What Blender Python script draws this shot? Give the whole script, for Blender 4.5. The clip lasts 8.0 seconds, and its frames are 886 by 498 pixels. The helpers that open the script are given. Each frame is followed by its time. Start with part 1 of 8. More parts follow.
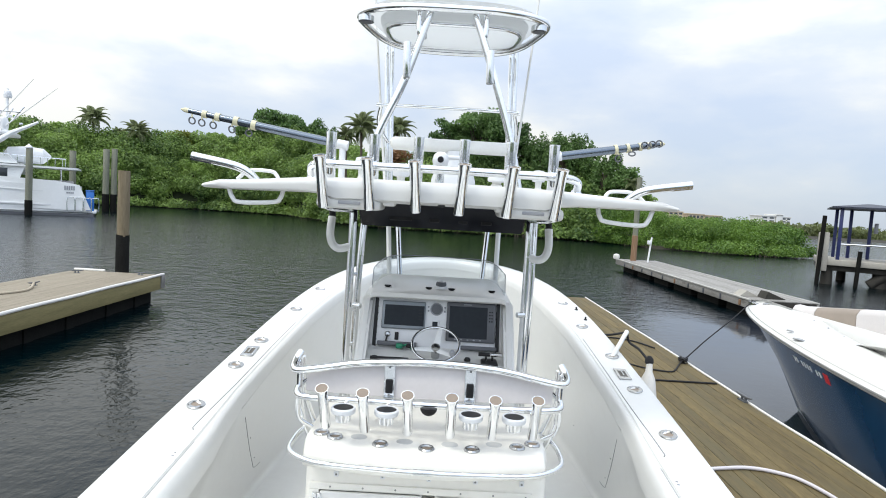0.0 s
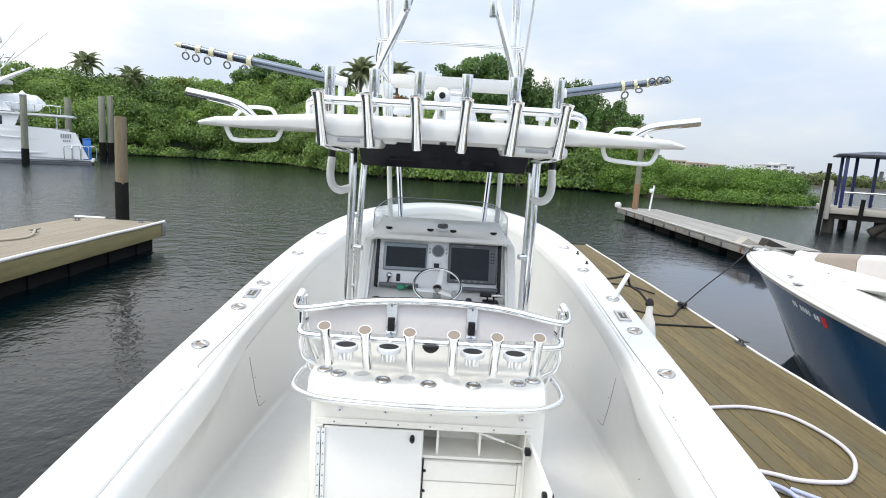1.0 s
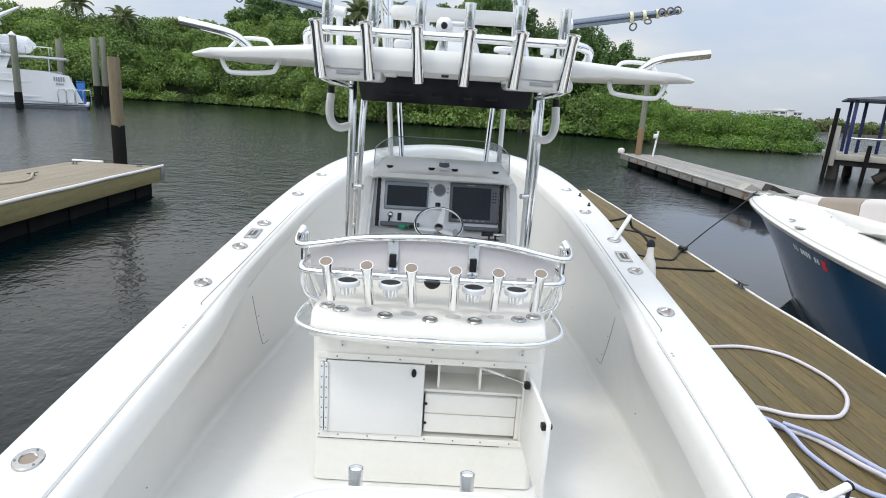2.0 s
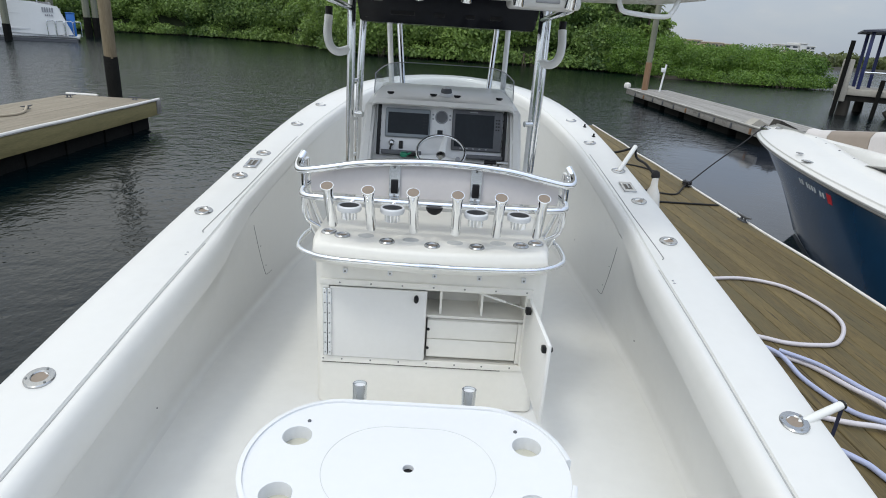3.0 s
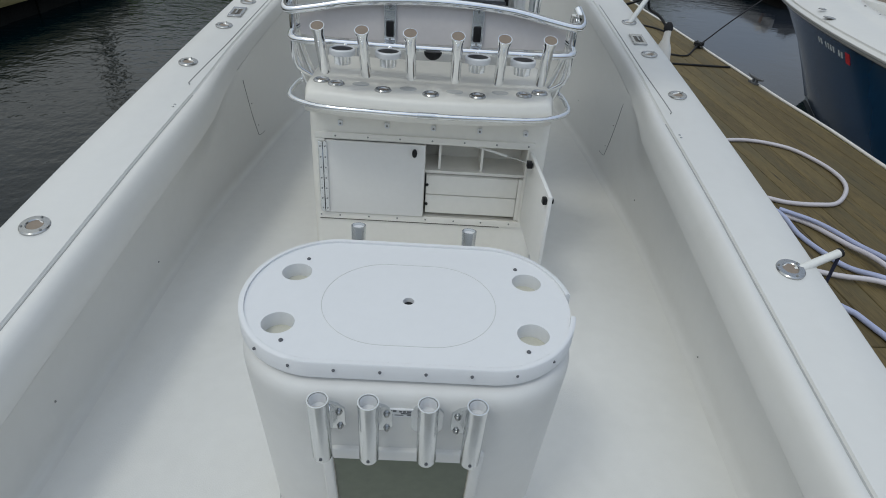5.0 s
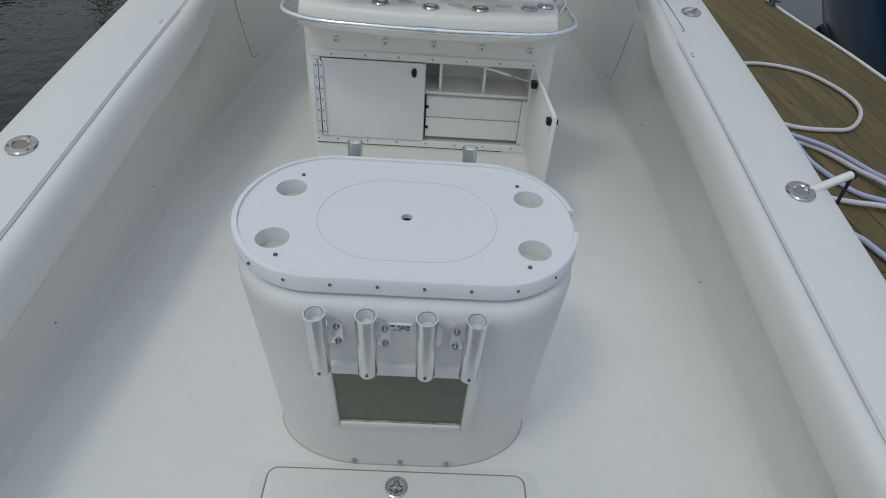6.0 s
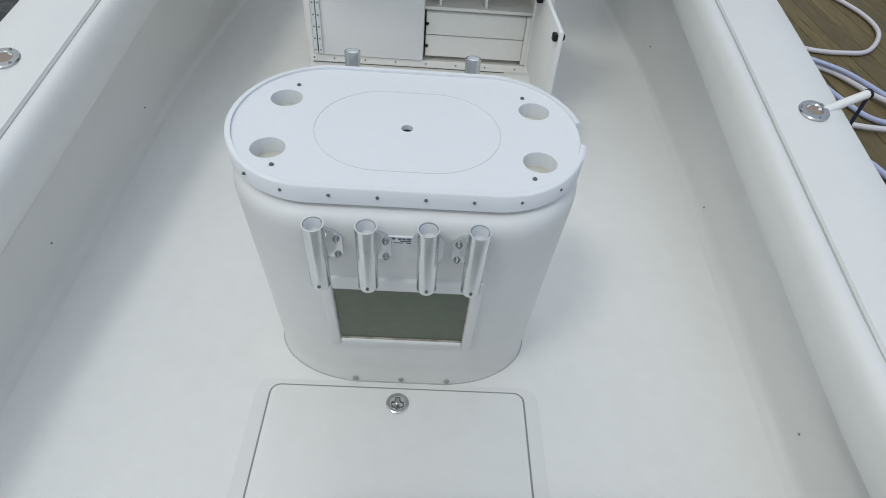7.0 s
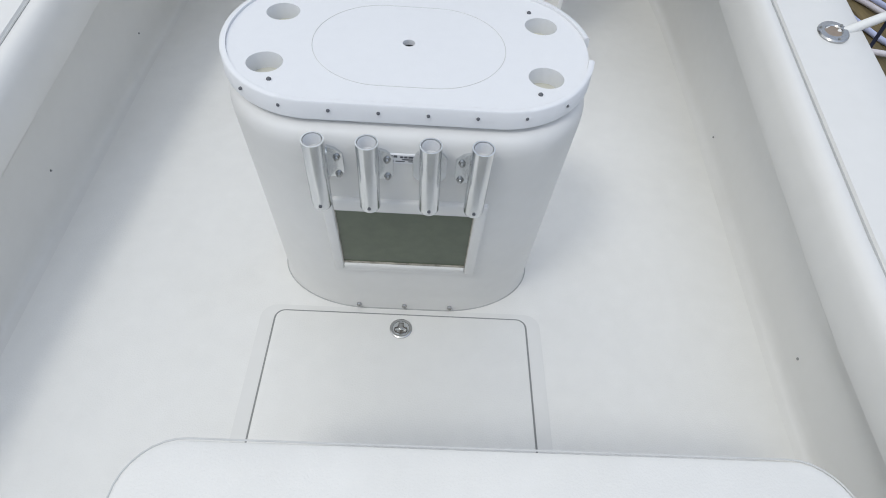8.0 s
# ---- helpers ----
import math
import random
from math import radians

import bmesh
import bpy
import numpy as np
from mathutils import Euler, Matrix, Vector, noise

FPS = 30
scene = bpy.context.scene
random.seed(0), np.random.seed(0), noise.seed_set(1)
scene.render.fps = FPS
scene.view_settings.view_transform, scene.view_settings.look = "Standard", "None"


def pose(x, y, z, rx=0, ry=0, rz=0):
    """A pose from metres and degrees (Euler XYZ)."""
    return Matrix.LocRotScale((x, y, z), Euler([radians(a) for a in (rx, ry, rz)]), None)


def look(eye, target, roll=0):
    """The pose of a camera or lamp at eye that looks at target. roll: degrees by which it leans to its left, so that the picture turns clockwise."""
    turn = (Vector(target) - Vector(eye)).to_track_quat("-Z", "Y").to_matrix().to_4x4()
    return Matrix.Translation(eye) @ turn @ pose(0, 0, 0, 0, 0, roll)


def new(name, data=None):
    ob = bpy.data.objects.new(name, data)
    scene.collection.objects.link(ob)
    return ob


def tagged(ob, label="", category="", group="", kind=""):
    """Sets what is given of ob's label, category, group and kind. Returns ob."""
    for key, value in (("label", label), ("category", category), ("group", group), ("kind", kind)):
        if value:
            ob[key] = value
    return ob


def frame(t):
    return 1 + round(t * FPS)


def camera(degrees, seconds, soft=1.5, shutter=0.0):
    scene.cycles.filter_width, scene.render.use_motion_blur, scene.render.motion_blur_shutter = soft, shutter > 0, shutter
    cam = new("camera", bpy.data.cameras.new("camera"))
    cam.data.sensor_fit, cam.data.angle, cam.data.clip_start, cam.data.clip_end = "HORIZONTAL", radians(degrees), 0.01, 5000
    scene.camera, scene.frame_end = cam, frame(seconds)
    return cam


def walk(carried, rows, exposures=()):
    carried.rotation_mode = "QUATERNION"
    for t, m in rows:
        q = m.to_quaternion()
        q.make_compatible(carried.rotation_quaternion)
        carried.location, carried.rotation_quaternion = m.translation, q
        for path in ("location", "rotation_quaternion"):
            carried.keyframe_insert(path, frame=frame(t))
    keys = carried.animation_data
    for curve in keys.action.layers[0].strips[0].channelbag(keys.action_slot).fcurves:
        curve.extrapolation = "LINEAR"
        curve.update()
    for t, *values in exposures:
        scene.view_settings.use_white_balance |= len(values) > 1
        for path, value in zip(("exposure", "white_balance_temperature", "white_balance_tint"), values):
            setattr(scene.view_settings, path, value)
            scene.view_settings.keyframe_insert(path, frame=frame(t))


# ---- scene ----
cam = camera(74.1, 8.0, soft=1.0)
PATH = [
    (0, (0.035, -0.018, 2.113), (0.042, 1.977, 1.967), 3.4),
    (0.5, (0.031, -0.006, 2.087), (0.042, 1.981, 1.859), 3.4),
    (1, (0.034, 0.003, 2.058), (0.048, 1.977, 1.742), 3.4),
    (2.3, (0.033, 0.01, 1.987), (0.057, 1.934, 1.441), 3.6),
    (2.5, (0.034, 0.008, 1.975), (0.059, 1.92, 1.391), 3.6),
    (3, (0.034, 0.012, 1.938), (0.063, 1.889, 1.249), 3.7),
    (3.5, (0.035, 0.01, 1.906), (0.069, 1.847, 1.114), 3.7),
    (4, (0.039, 0.012, 1.879), (0.081, 1.806, 0.995), 3.8),
    (4.5, (0.039, 0.016, 1.845), (0.088, 1.763, 0.873), 3.9),
    (4.7, (0.036, 0.017, 1.834), (0.09, 1.742, 0.824), 4.0),
    (5.8, (0.042, 0.019, 1.755), (0.109, 1.616, 0.552), 4.5),
    (6, (0.047, 0.028, 1.745), (0.111, 1.594, 0.503), 4.4),
    (6.5, (0.046, 0.027, 1.709), (0.117, 1.524, 0.384), 4.6),
    (7, (0.045, 0.019, 1.679), (0.123, 1.443, 0.276), 5.1),
    (7.5, (0.054, 0.003, 1.652), (0.127, 1.354, 0.179), 5.1),
    (8, (0.051, -0.008, 1.633), (0.125, 1.272, 0.098), 5.3),
]
EXPOSURES = [(0, 0.22, 6570, 6), (0.5, 0.43, 6650, 7), (1, 0.34, 6650, 7), (2.5, -0.09, 6530, 7), (3, -0.30, 6490, 6), (4, -0.68, 6460, 6), (4.5, -0.84, 6430, 5), (6, -1.18, 6310, 4), (6.5, -1.02, 6350, 4), (7, -0.78, 6370, 5), (7.5, -0.58, 6420, 7), (8, -0.59, 6460, 8)]
walk(cam, [(t, look(eye, target, roll)) for t, eye, target, roll in PATH], EXPOSURES)

# ---------------------------------------------------------------- sky and sun
SUN_ELEV, SUN_ROT = 58.0, -140.0
world = bpy.data.worlds.new("sky")
scene.world = world
world.use_nodes = True
wn, wl = world.node_tree.nodes, world.node_tree.links
wn.clear()
w_out = wn.new("ShaderNodeOutputWorld")
w_bg = wn.new("ShaderNodeBackground")
sky = wn.new("ShaderNodeTexSky")
sky.sky_type = "NISHITA"
sky.sun_disc = False
sky.sun_elevation, sky.sun_rotation = radians(SUN_ELEV), radians(SUN_ROT)
sky.air_density, sky.dust_density, sky.ozone_density = 1.0, 0.7, 1.5
w_scale = wn.new("ShaderNodeVectorMath")
w_scale.operation = "MULTIPLY"
w_scale.inputs[1].default_value = (0.132, 0.144, 0.163)
w_tex = wn.new("ShaderNodeTexCoord")
w_map = wn.new("ShaderNodeMapping")
w_map.inputs["Scale"].default_value = (1.0, 1.0, 2.6)
w_map.inputs["Location"].default_value = (0.35, 0.2, 0.0)
w_noise = wn.new("ShaderNodeTexNoise")
w_noise.inputs["Scale"].default_value = 2.3
w_noise.inputs["Detail"].default_value = 6.0
w_noise.inputs["Roughness"].default_value = 0.52
w_ramp = wn.new("ShaderNodeValToRGB")
w_ramp.color_ramp.elements[0].position, w_ramp.color_ramp.elements[0].color = 0.43, (0.0, 0.0, 0.0, 1)
w_ramp.color_ramp.elements[1].position, w_ramp.color_ramp.elements[1].color = 0.64, (1, 1, 1, 1)
w_ramp.color_ramp.elements.new(0.53).color = (0.30, 0.30, 0.30, 1)
w_mix = wn.new("ShaderNodeMix")
w_mix.data_type = "RGBA"
w_mix.inputs[7].default_value = (0.96, 0.96, 0.965, 1)
wl.new(sky.outputs[0], w_scale.inputs[0])
wl.new(w_tex.outputs["Generated"], w_map.inputs[0])
wl.new(w_map.outputs[0], w_noise.inputs["Vector"])
wl.new(w_ramp.outputs[0], w_mix.inputs[0])
# thin high haze over the blue
w_haze = wn.new("ShaderNodeMix")
w_haze.data_type = "RGBA"
w_haze.inputs[0].default_value = 0.84
w_haze.inputs[7].default_value = (0.68, 0.748, 0.908, 1)
wl.new(w_scale.outputs[0], w_haze.inputs[6])
wl.new(w_haze.outputs[2], w_mix.inputs[6])
wl.new(w_bg.outputs[0], w_out.inputs[0])
# an overcast sky is brighter overhead than at the horizon
w_sep, w_up, w_gain = wn.new("ShaderNodeSeparateXYZ"), wn.new("ShaderNodeMapRange"), wn.new("ShaderNodeVectorMath")
w_up.inputs[1].default_value, w_up.inputs[2].default_value = 0.0, 0.95
w_up.inputs[3].default_value, w_up.inputs[4].default_value = 0.79, 1.74
w_gain.operation = "SCALE"
wl.new(w_tex.outputs["Generated"], w_sep.inputs[0])
wl.new(w_sep.outputs[2], w_up.inputs[0])
wl.new(w_mix.outputs[2], w_gain.inputs[0])
# and brighter on the side of the veiled sun
w_dot, w_side, w_mul = wn.new("ShaderNodeVectorMath"), wn.new("ShaderNodeMapRange"), wn.new("ShaderNodeMath")
w_dot.operation, w_mul.operation = "DOT_PRODUCT", "MULTIPLY"
w_dot.inputs[1].default_value = (-0.27, -0.94, 0.2)
w_side.inputs[1].default_value, w_side.inputs[2].default_value = -1.0, 1.0
w_side.inputs[3].default_value, w_side.inputs[4].default_value = 0.92, 1.37
wl.new(w_tex.outputs["Generated"], w_dot.inputs[0])
wl.new(w_dot.outputs["Value"], w_side.inputs[0])
# thicker cloud on one side
w_cover = wn.new("ShaderNodeMath")
w_cover.operation = "MULTIPLY_ADD"
w_bank = wn.new("ShaderNodeVectorMath")
w_bank.operation = "DOT_PRODUCT"
w_bank.inputs[1].default_value = (-0.9, 0.35, 0.25)
wl.new(w_tex.outputs["Generated"], w_bank.inputs[0])
w_cover.inputs[1].default_value = 0.13
wl.new(w_bank.outputs["Value"], w_cover.inputs[0])
wl.new(w_noise.outputs[0], w_cover.inputs[2])
wl.new(w_cover.outputs[0], w_ramp.inputs[0])
wl.new(w_side.outputs[0], w_mul.inputs[0])
wl.new(w_up.outputs[0], w_mul.inputs[1])
wl.new(w_mul.outputs[0], w_gain.inputs["Scale"])
wl.new(w_gain.outputs[0], w_bg.inputs[0])
w_bg.inputs[1].default_value = 1.0

sun = new("sun", bpy.data.lights.new("sun", "SUN"))
sun.data.energy, sun.data.angle, sun.data.color = 1.15, radians(12), (1.0, 0.96, 0.9)
sd = Vector((math.sin(radians(SUN_ROT)) * math.cos(radians(SUN_ELEV)), math.cos(radians(SUN_ROT)) * math.cos(radians(SUN_ELEV)), math.sin(radians(SUN_ELEV))))
sun.matrix_world = look(sd * 50, (0, 0, 0))


# ---------------------------------------------------------------- materials
def material(name, col, rough=0.5, metal=0.0, var=0.06, scale=8.0, bump=0.0, bump_scale=60.0, coat=0.0, stretch=(1, 1, 1), col2=None, fine=0.5, rand=0.0, island=False, rough_var=0.0):
    """Principled surface with colour variation at two scales, roughness wear and fine relief."""
    m = bpy.data.materials.new(name)
    m.use_nodes = True
    n, l = m.node_tree.nodes, m.node_tree.links
    b = n["Principled BSDF"]
    b.inputs["Roughness"].default_value = rough
    b.inputs["Metallic"].default_value = metal
    b.inputs["Coat Weight"].default_value = coat
    b.inputs["Coat Roughness"].default_value = 0.08
    tc, mp = n.new("ShaderNodeTexCoord"), n.new("ShaderNodeMapping")
    mp.inputs["Scale"].default_value = stretch
    l.new(tc.outputs["Object"], mp.inputs[0])
    if rand or island:
        src = n.new("ShaderNodeNewGeometry").outputs["Random Per Island"] if island else n.new("ShaderNodeObjectInfo").outputs["Random"]
        if not island:
            off = n.new("ShaderNodeVectorMath")
            off.operation = "SCALE"
            off.inputs[0].default_value = (13.7, 7.1, 19.3)
            l.new(src, off.inputs["Scale"])
            l.new(off.outputs[0], mp.inputs["Location"])
    big, small = n.new("ShaderNodeTexNoise"), n.new("ShaderNodeTexNoise")
    big.inputs["Scale"].default_value, big.inputs["Detail"].default_value = scale, 4.0
    small.inputs["Scale"].default_value, small.inputs["Detail"].default_value = scale * 9.0, 5.0
    l.new(mp.outputs[0], big.inputs["Vector"])
    l.new(mp.outputs[0], small.inputs["Vector"])
    add = n.new("ShaderNodeMix")
    add.inputs[0].default_value = fine
    l.new(big.outputs[0], add.inputs[2])
    l.new(small.outputs[0], add.inputs[3])
    last = add.outputs[0]
    if rand or island:
        mr = n.new("ShaderNodeMath")
        mr.operation = "MULTIPLY_ADD"
        mr.inputs[1].default_value = rand
        mr.inputs[2].default_value = -rand / 2
        l.new(src, mr.inputs[0])
        sm = n.new("ShaderNodeMath")
        l.new(mr.outputs[0], sm.inputs[0])
        l.new(last, sm.inputs[1])
        last = sm.outputs[0]
    ramp = n.new("ShaderNodeValToRGB")
    c2 = col2 if col2 else tuple(min(1, c * (1 + var)) for c in col)
    c1 = col if col2 else tuple(c * (1 - var) for c in col)
    e = ramp.color_ramp.elements
    e[0].position, e[0].color = 0.3, (*c1, 1)
    e[1].position, e[1].color = 0.7, (*c2, 1)
    l.new(last, ramp.inputs[0])
    l.new(ramp.outputs[0], b.inputs["Base Color"])
    if rough_var:
        rm = n.new("ShaderNodeMapRange")
        rm.inputs[3].default_value, rm.inputs[4].default_value = rough - rough_var, rough + rough_var
        l.new(big.outputs[0], rm.inputs[0])
        l.new(rm.outputs[0], b.inputs["Roughness"])
    if bump:
        bn, bp = n.new("ShaderNodeTexNoise"), n.new("ShaderNodeBump")
        bn.inputs["Scale"].default_value, bn.inputs["Detail"].default_value = bump_scale, 4.0
        bp.inputs["Strength"].default_value, bp.inputs["Distance"].default_value = bump, 0.004
        l.new(mp.outputs[0], bn.inputs["Vector"])
        l.new(bn.outputs[0], bp.inputs["Height"])
        l.new(bp.outputs[0], b.inputs["Normal"])
    return m


gelcoat = material("white_gelcoat", (0.685, 0.682, 0.658), 0.32, var=0.02, scale=2.0, bump=0.04, bump_scale=25, coat=0.25, rough_var=0.08)
nonskid = material("white_nonskid_gelcoat", (0.73, 0.726, 0.698), 0.55, var=0.03, scale=1.6, bump=0.18, bump_scale=220, rough_var=0.1)
gelcoat_matt = material("matt_white_moulding", (0.69, 0.688, 0.668), 0.52, var=0.025, scale=2.4, bump=0.06, bump_scale=30, rough_var=0.08)
door_white = material("warm_white_board", (0.76, 0.752, 0.725), 0.45, var=0.02, scale=4.0, bump=0.08, bump_scale=150)
cream = material("cream_gelcoat", (0.80, 0.78, 0.72), 0.4, var=0.03, scale=3.0, bump=0.05, bump_scale=40)
plastic_white = material("white_board_plastic", (0.72, 0.73, 0.74), 0.45, var=0.015, scale=4.0, bump=0.08, bump_scale=150)
alu = material("polished_aluminium", (0.84, 0.85, 0.86), 0.12, 1.0, var=0.05, scale=6.0, rough_var=0.05)
alu_soft = material("anodised_aluminium", (0.70, 0.72, 0.735), 0.2, 1.0, var=0.04, scale=9.0, rough_var=0.08)
alu_white = material("painted_aluminium", (0.78, 0.79, 0.78), 0.3, 0.0, var=0.03, scale=6.0, coat=0.3)
steel = material("stainless_steel", (0.46, 0.465, 0.46), 0.24, 1.0, var=0.05, scale=30.0, rough_var=0.08)
black = material("black_plastic", (0.012, 0.012, 0.013), 0.4, var=0.2, scale=20.0, bump=0.1, bump_scale=200)
smoked = material("smoked_acrylic", (0.010, 0.011, 0.015), 0.12, var=0.3, scale=3.0)
bezel = material("charcoal_bezel", (0.11, 0.115, 0.125), 0.42, var=0.1, scale=15.0, bump=0.05, bump_scale=300)
housing_grey = material("blue_grey_housing", (0.20, 0.225, 0.245), 0.35, 0.3, var=0.08, scale=15.0)
screen_mat = material("dark_lcd_screen", (0.018, 0.022, 0.026), 0.14, var=0.15, scale=5.0)
grey_plastic = material("grey_plastic", (0.30, 0.31, 0.33), 0.4, var=0.06, scale=12.0)
vinyl = material("pale_vinyl", (0.585, 0.555, 0.545), 0.5, var=0.04, scale=5.0, bump=0.12, bump_scale=160)
hole_dark = material("dark_well", (0.10, 0.09, 0.075), 0.6, var=0.2, scale=30.0)
cup_beige = material("beige_liner", (0.55, 0.54, 0.46), 0.5, var=0.05, scale=20.0)
tank_glass = material("green_grey_tank_window", (0.078, 0.097, 0.062), 0.12, var=0.18, scale=3.5)
# tan plastic, its colour darkened to carry the shade inside the holders
insert_tan = material("tan_holder_insert", (0.25, 0.20, 0.155), 0.55, var=0.12, scale=25.0)
groove_mat = material("grey_joint", (0.24, 0.245, 0.24), 0.7, var=0.1, scale=20.0)
# faint grey for thin joints and for painted soft shadows
joint_shade_grey = material("faint_grey_joint_and_shadow", (0.56, 0.565, 0.55), 0.45, var=0.06, scale=12.0)
for mt, sp in ((screen_mat, 0.12), (bezel, 0.25), (black, 0.25), (smoked, 0.15)):
    mt.node_tree.nodes["Principled BSDF"].inputs["Specular IOR Level"].default_value = sp
# grey of the coaming seam and of the shadow painted at the tank foot
seam_shadow_grey = material("grey_seam_and_contact_shadow", (0.40, 0.405, 0.395), 0.6, var=0.12, scale=9.0)
label_mat = material("grey_print", (0.33, 0.34, 0.36), 0.6, var=0.2, scale=60.0)
trim_grey = material("weathered_pale_trim", (0.42, 0.41, 0.38), 0.6, var=0.25, scale=1.8, bump=0.2, bump_scale=40)
pile_brown = material("weathered_brown_pile", (0.105, 0.082, 0.045), 0.85, scale=1.2, col2=(0.24, 0.195, 0.125), stretch=(6, 6, 0.5), bump=0.6, bump_scale=9)
rubber_white = material("white_rub_strip", (0.72, 0.70, 0.66), 0.55, var=0.09, scale=2.5, bump=0.2, bump_scale=50)
dock_wood = material("weathered_tan_boards", (0.066, 0.048, 0.018), 0.8, scale=2.2, col2=(0.170, 0.125, 0.048), stretch=(7, 0.55, 3), bump=0.5, bump_scale=10, fine=0.6, rand=0.13)
dock_pale = material("weathered_pale_boards", (0.172, 0.144, 0.104), 0.8, scale=2.2, col2=(0.31, 0.27, 0.205), stretch=(7, 0.55, 3), bump=0.5, bump_scale=10, fine=0.55, rand=0.10)
dock_grey = material("weathered_grey_boards", (0.17, 0.16, 0.145), 0.8, scale=2.2, col2=(0.33, 0.32, 0.30), stretch=(7, 0.55, 3), bump=0.5, bump_scale=10, rand=0.2)
fascia_wood = material("treated_fascia_timber", (0.15, 0.128, 0.05), 0.75, scale=2.0, col2=(0.285, 0.24, 0.105), stretch=(3, 0.5, 6), bump=0.4, bump_scale=12)
pile_wood = material("grey_green_pile_timber", (0.115, 0.125, 0.09), 0.85, scale=1.5, col2=(0.25, 0.25, 0.19), stretch=(6, 6, 0.6), bump=0.6, bump_scale=9)
pile_rust = material("rust_stained_pile", (0.16, 0.075, 0.032), 0.85, scale=1.2, col2=(0.28, 0.19, 0.12), stretch=(5, 5, 0.5), bump=0.6, bump_scale=9)


def weather(m, dark, stretch, lo, hi, amount=0.8):
    """Dark cracks, knots and stains drawn out along the grain of a board."""
    n, l = m.node_tree.nodes, m.node_tree.links
    b = n["Principled BSDF"]
    src = b.inputs["Base Color"].links[0].from_socket
    tc, mp, ns, mr, mx, oi, off = n.new("ShaderNodeTexCoord"), n.new("ShaderNodeMapping"), n.new("ShaderNodeTexNoise"), n.new("ShaderNodeMapRange"), n.new("ShaderNodeMix"), n.new("ShaderNodeObjectInfo"), n.new("ShaderNodeVectorMath")
    off.operation = "SCALE"
    off.inputs[0].default_value = (31.0, 17.0, 5.0)
    l.new(oi.outputs["Random"], off.inputs["Scale"])
    l.new(off.outputs[0], mp.inputs["Location"])
    mp.inputs["Scale"].default_value = stretch
    ns.inputs["Scale"].default_value, ns.inputs["Detail"].default_value, ns.inputs["Roughness"].default_value = 1.0, 4.0, 0.6
    mr.inputs[1].default_value, mr.inputs[2].default_value, mr.inputs[4].default_value = lo, hi, amount
    mx.data_type = "RGBA"
    mx.inputs[7].default_value = (*dark, 1)
    l.new(tc.outputs["Object"], mp.inputs[0])
    l.new(mp.outputs[0], ns.inputs["Vector"])
    l.new(ns.outputs[0], mr.inputs[0])
    l.new(mr.outputs[0], mx.inputs[0])
    l.new(src, mx.inputs[6])
    l.new(mx.outputs[2], b.inputs["Base Color"])


weather(nonskid, (0.50, 0.48, 0.42), (2.2, 1.6, 2.2), 0.50, 0.74, 0.13)
weather(gelcoat, (0.52, 0.50, 0.45), (3.1, 2.3, 2.6), 0.54, 0.76, 0.16)
weather(dock_wood, (0.03, 0.022, 0.012), (26, 1.6, 6), 0.60, 0.72)
weather(dock_wood, (0.095, 0.080, 0.040), (3.0, 0.7, 2), 0.46, 0.66, 0.75)
weather(dock_wood, (0.035, 0.028, 0.014), (14, 0.35, 4), 0.60, 0.72, 0.55)
weather(dock_wood, (0.016, 0.012, 0.007), (46, 2.2, 6), 0.625, 0.69, 0.8)
weather(dock_pale, (0.07, 0.055, 0.035), (26, 1.6, 6), 0.62, 0.75, 0.6)
weather(dock_grey, (0.06, 0.05, 0.04), (20, 1.4, 6), 0.58, 0.72, 0.7)
# near-black of wet sleeves and floats, and painted shade under the finger dock
wet_shade_dark = material("dark_wet_sleeve_and_dock_shade", (0.010, 0.010, 0.009), 0.9, var=0.5, scale=3.0, bump=0.3, bump_scale=12)
wet_shade_dark.node_tree.nodes["Principled BSDF"].inputs["Specular IOR Level"].default_value = 0.12
# near-black timber: under the docks the shade is put into this colour
dark_shade_wood = material("dark_timber_and_shade", (0.03, 0.027, 0.022), 0.85, var=0.4, scale=2.0, stretch=(3, 3, 0.6), bump=0.5, bump_scale=10)
concrete = material("pale_concrete", (0.36, 0.34, 0.30), 0.85, var=0.14, scale=1.4, bump=0.4, bump_scale=20)
hull_blue = material("blue_hull_gelcoat", (0.013, 0.050, 0.108), 0.16, var=0.08, scale=1.0, coat=0.25)
hull_foot = material("pale_antifouling", (0.42, 0.46, 0.48), 0.5, var=0.1, scale=3.0)
tan_vinyl = material("taupe_vinyl", (0.28, 0.235, 0.195), 0.55, var=0.06, scale=6.0, bump=0.1, bump_scale=120)
red_mat = material("red_sticker", (0.62, 0.03, 0.04), 0.5, var=0.05, scale=30.0)
rope_black = material("black_mooring_rope", (0.012, 0.012, 0.014), 0.85, var=0.3, scale=60.0, bump=0.8, bump_scale=90)
rope_tan = material("tan_mooring_rope", (0.38, 0.33, 0.25), 0.85, var=0.2, scale=60.0, bump=0.8, bump_scale=90)
hose_mat = material("white_lilac_hose", (0.60, 0.57, 0.60), 0.42, var=0.06, scale=9.0, bump=0.1, bump_scale=80)
hose_blue = material("blue_stripe_hose", (0.40, 0.44, 0.62), 0.42, var=0.08, scale=9.0)
pvc = material("white_pvc_tube", (0.74, 0.74, 0.71), 0.42, var=0.04, scale=10.0)
strap_navy = material("navy_webbing", (0.015, 0.017, 0.04), 0.8, var=0.2, scale=40.0)
blue_frame = material("navy_painted_steel", (0.016, 0.024, 0.10), 0.4, var=0.15, scale=3.0)
roof_dark = material("dark_roof_sheet", (0.035, 0.04, 0.06), 0.5, var=0.2, scale=1.5)
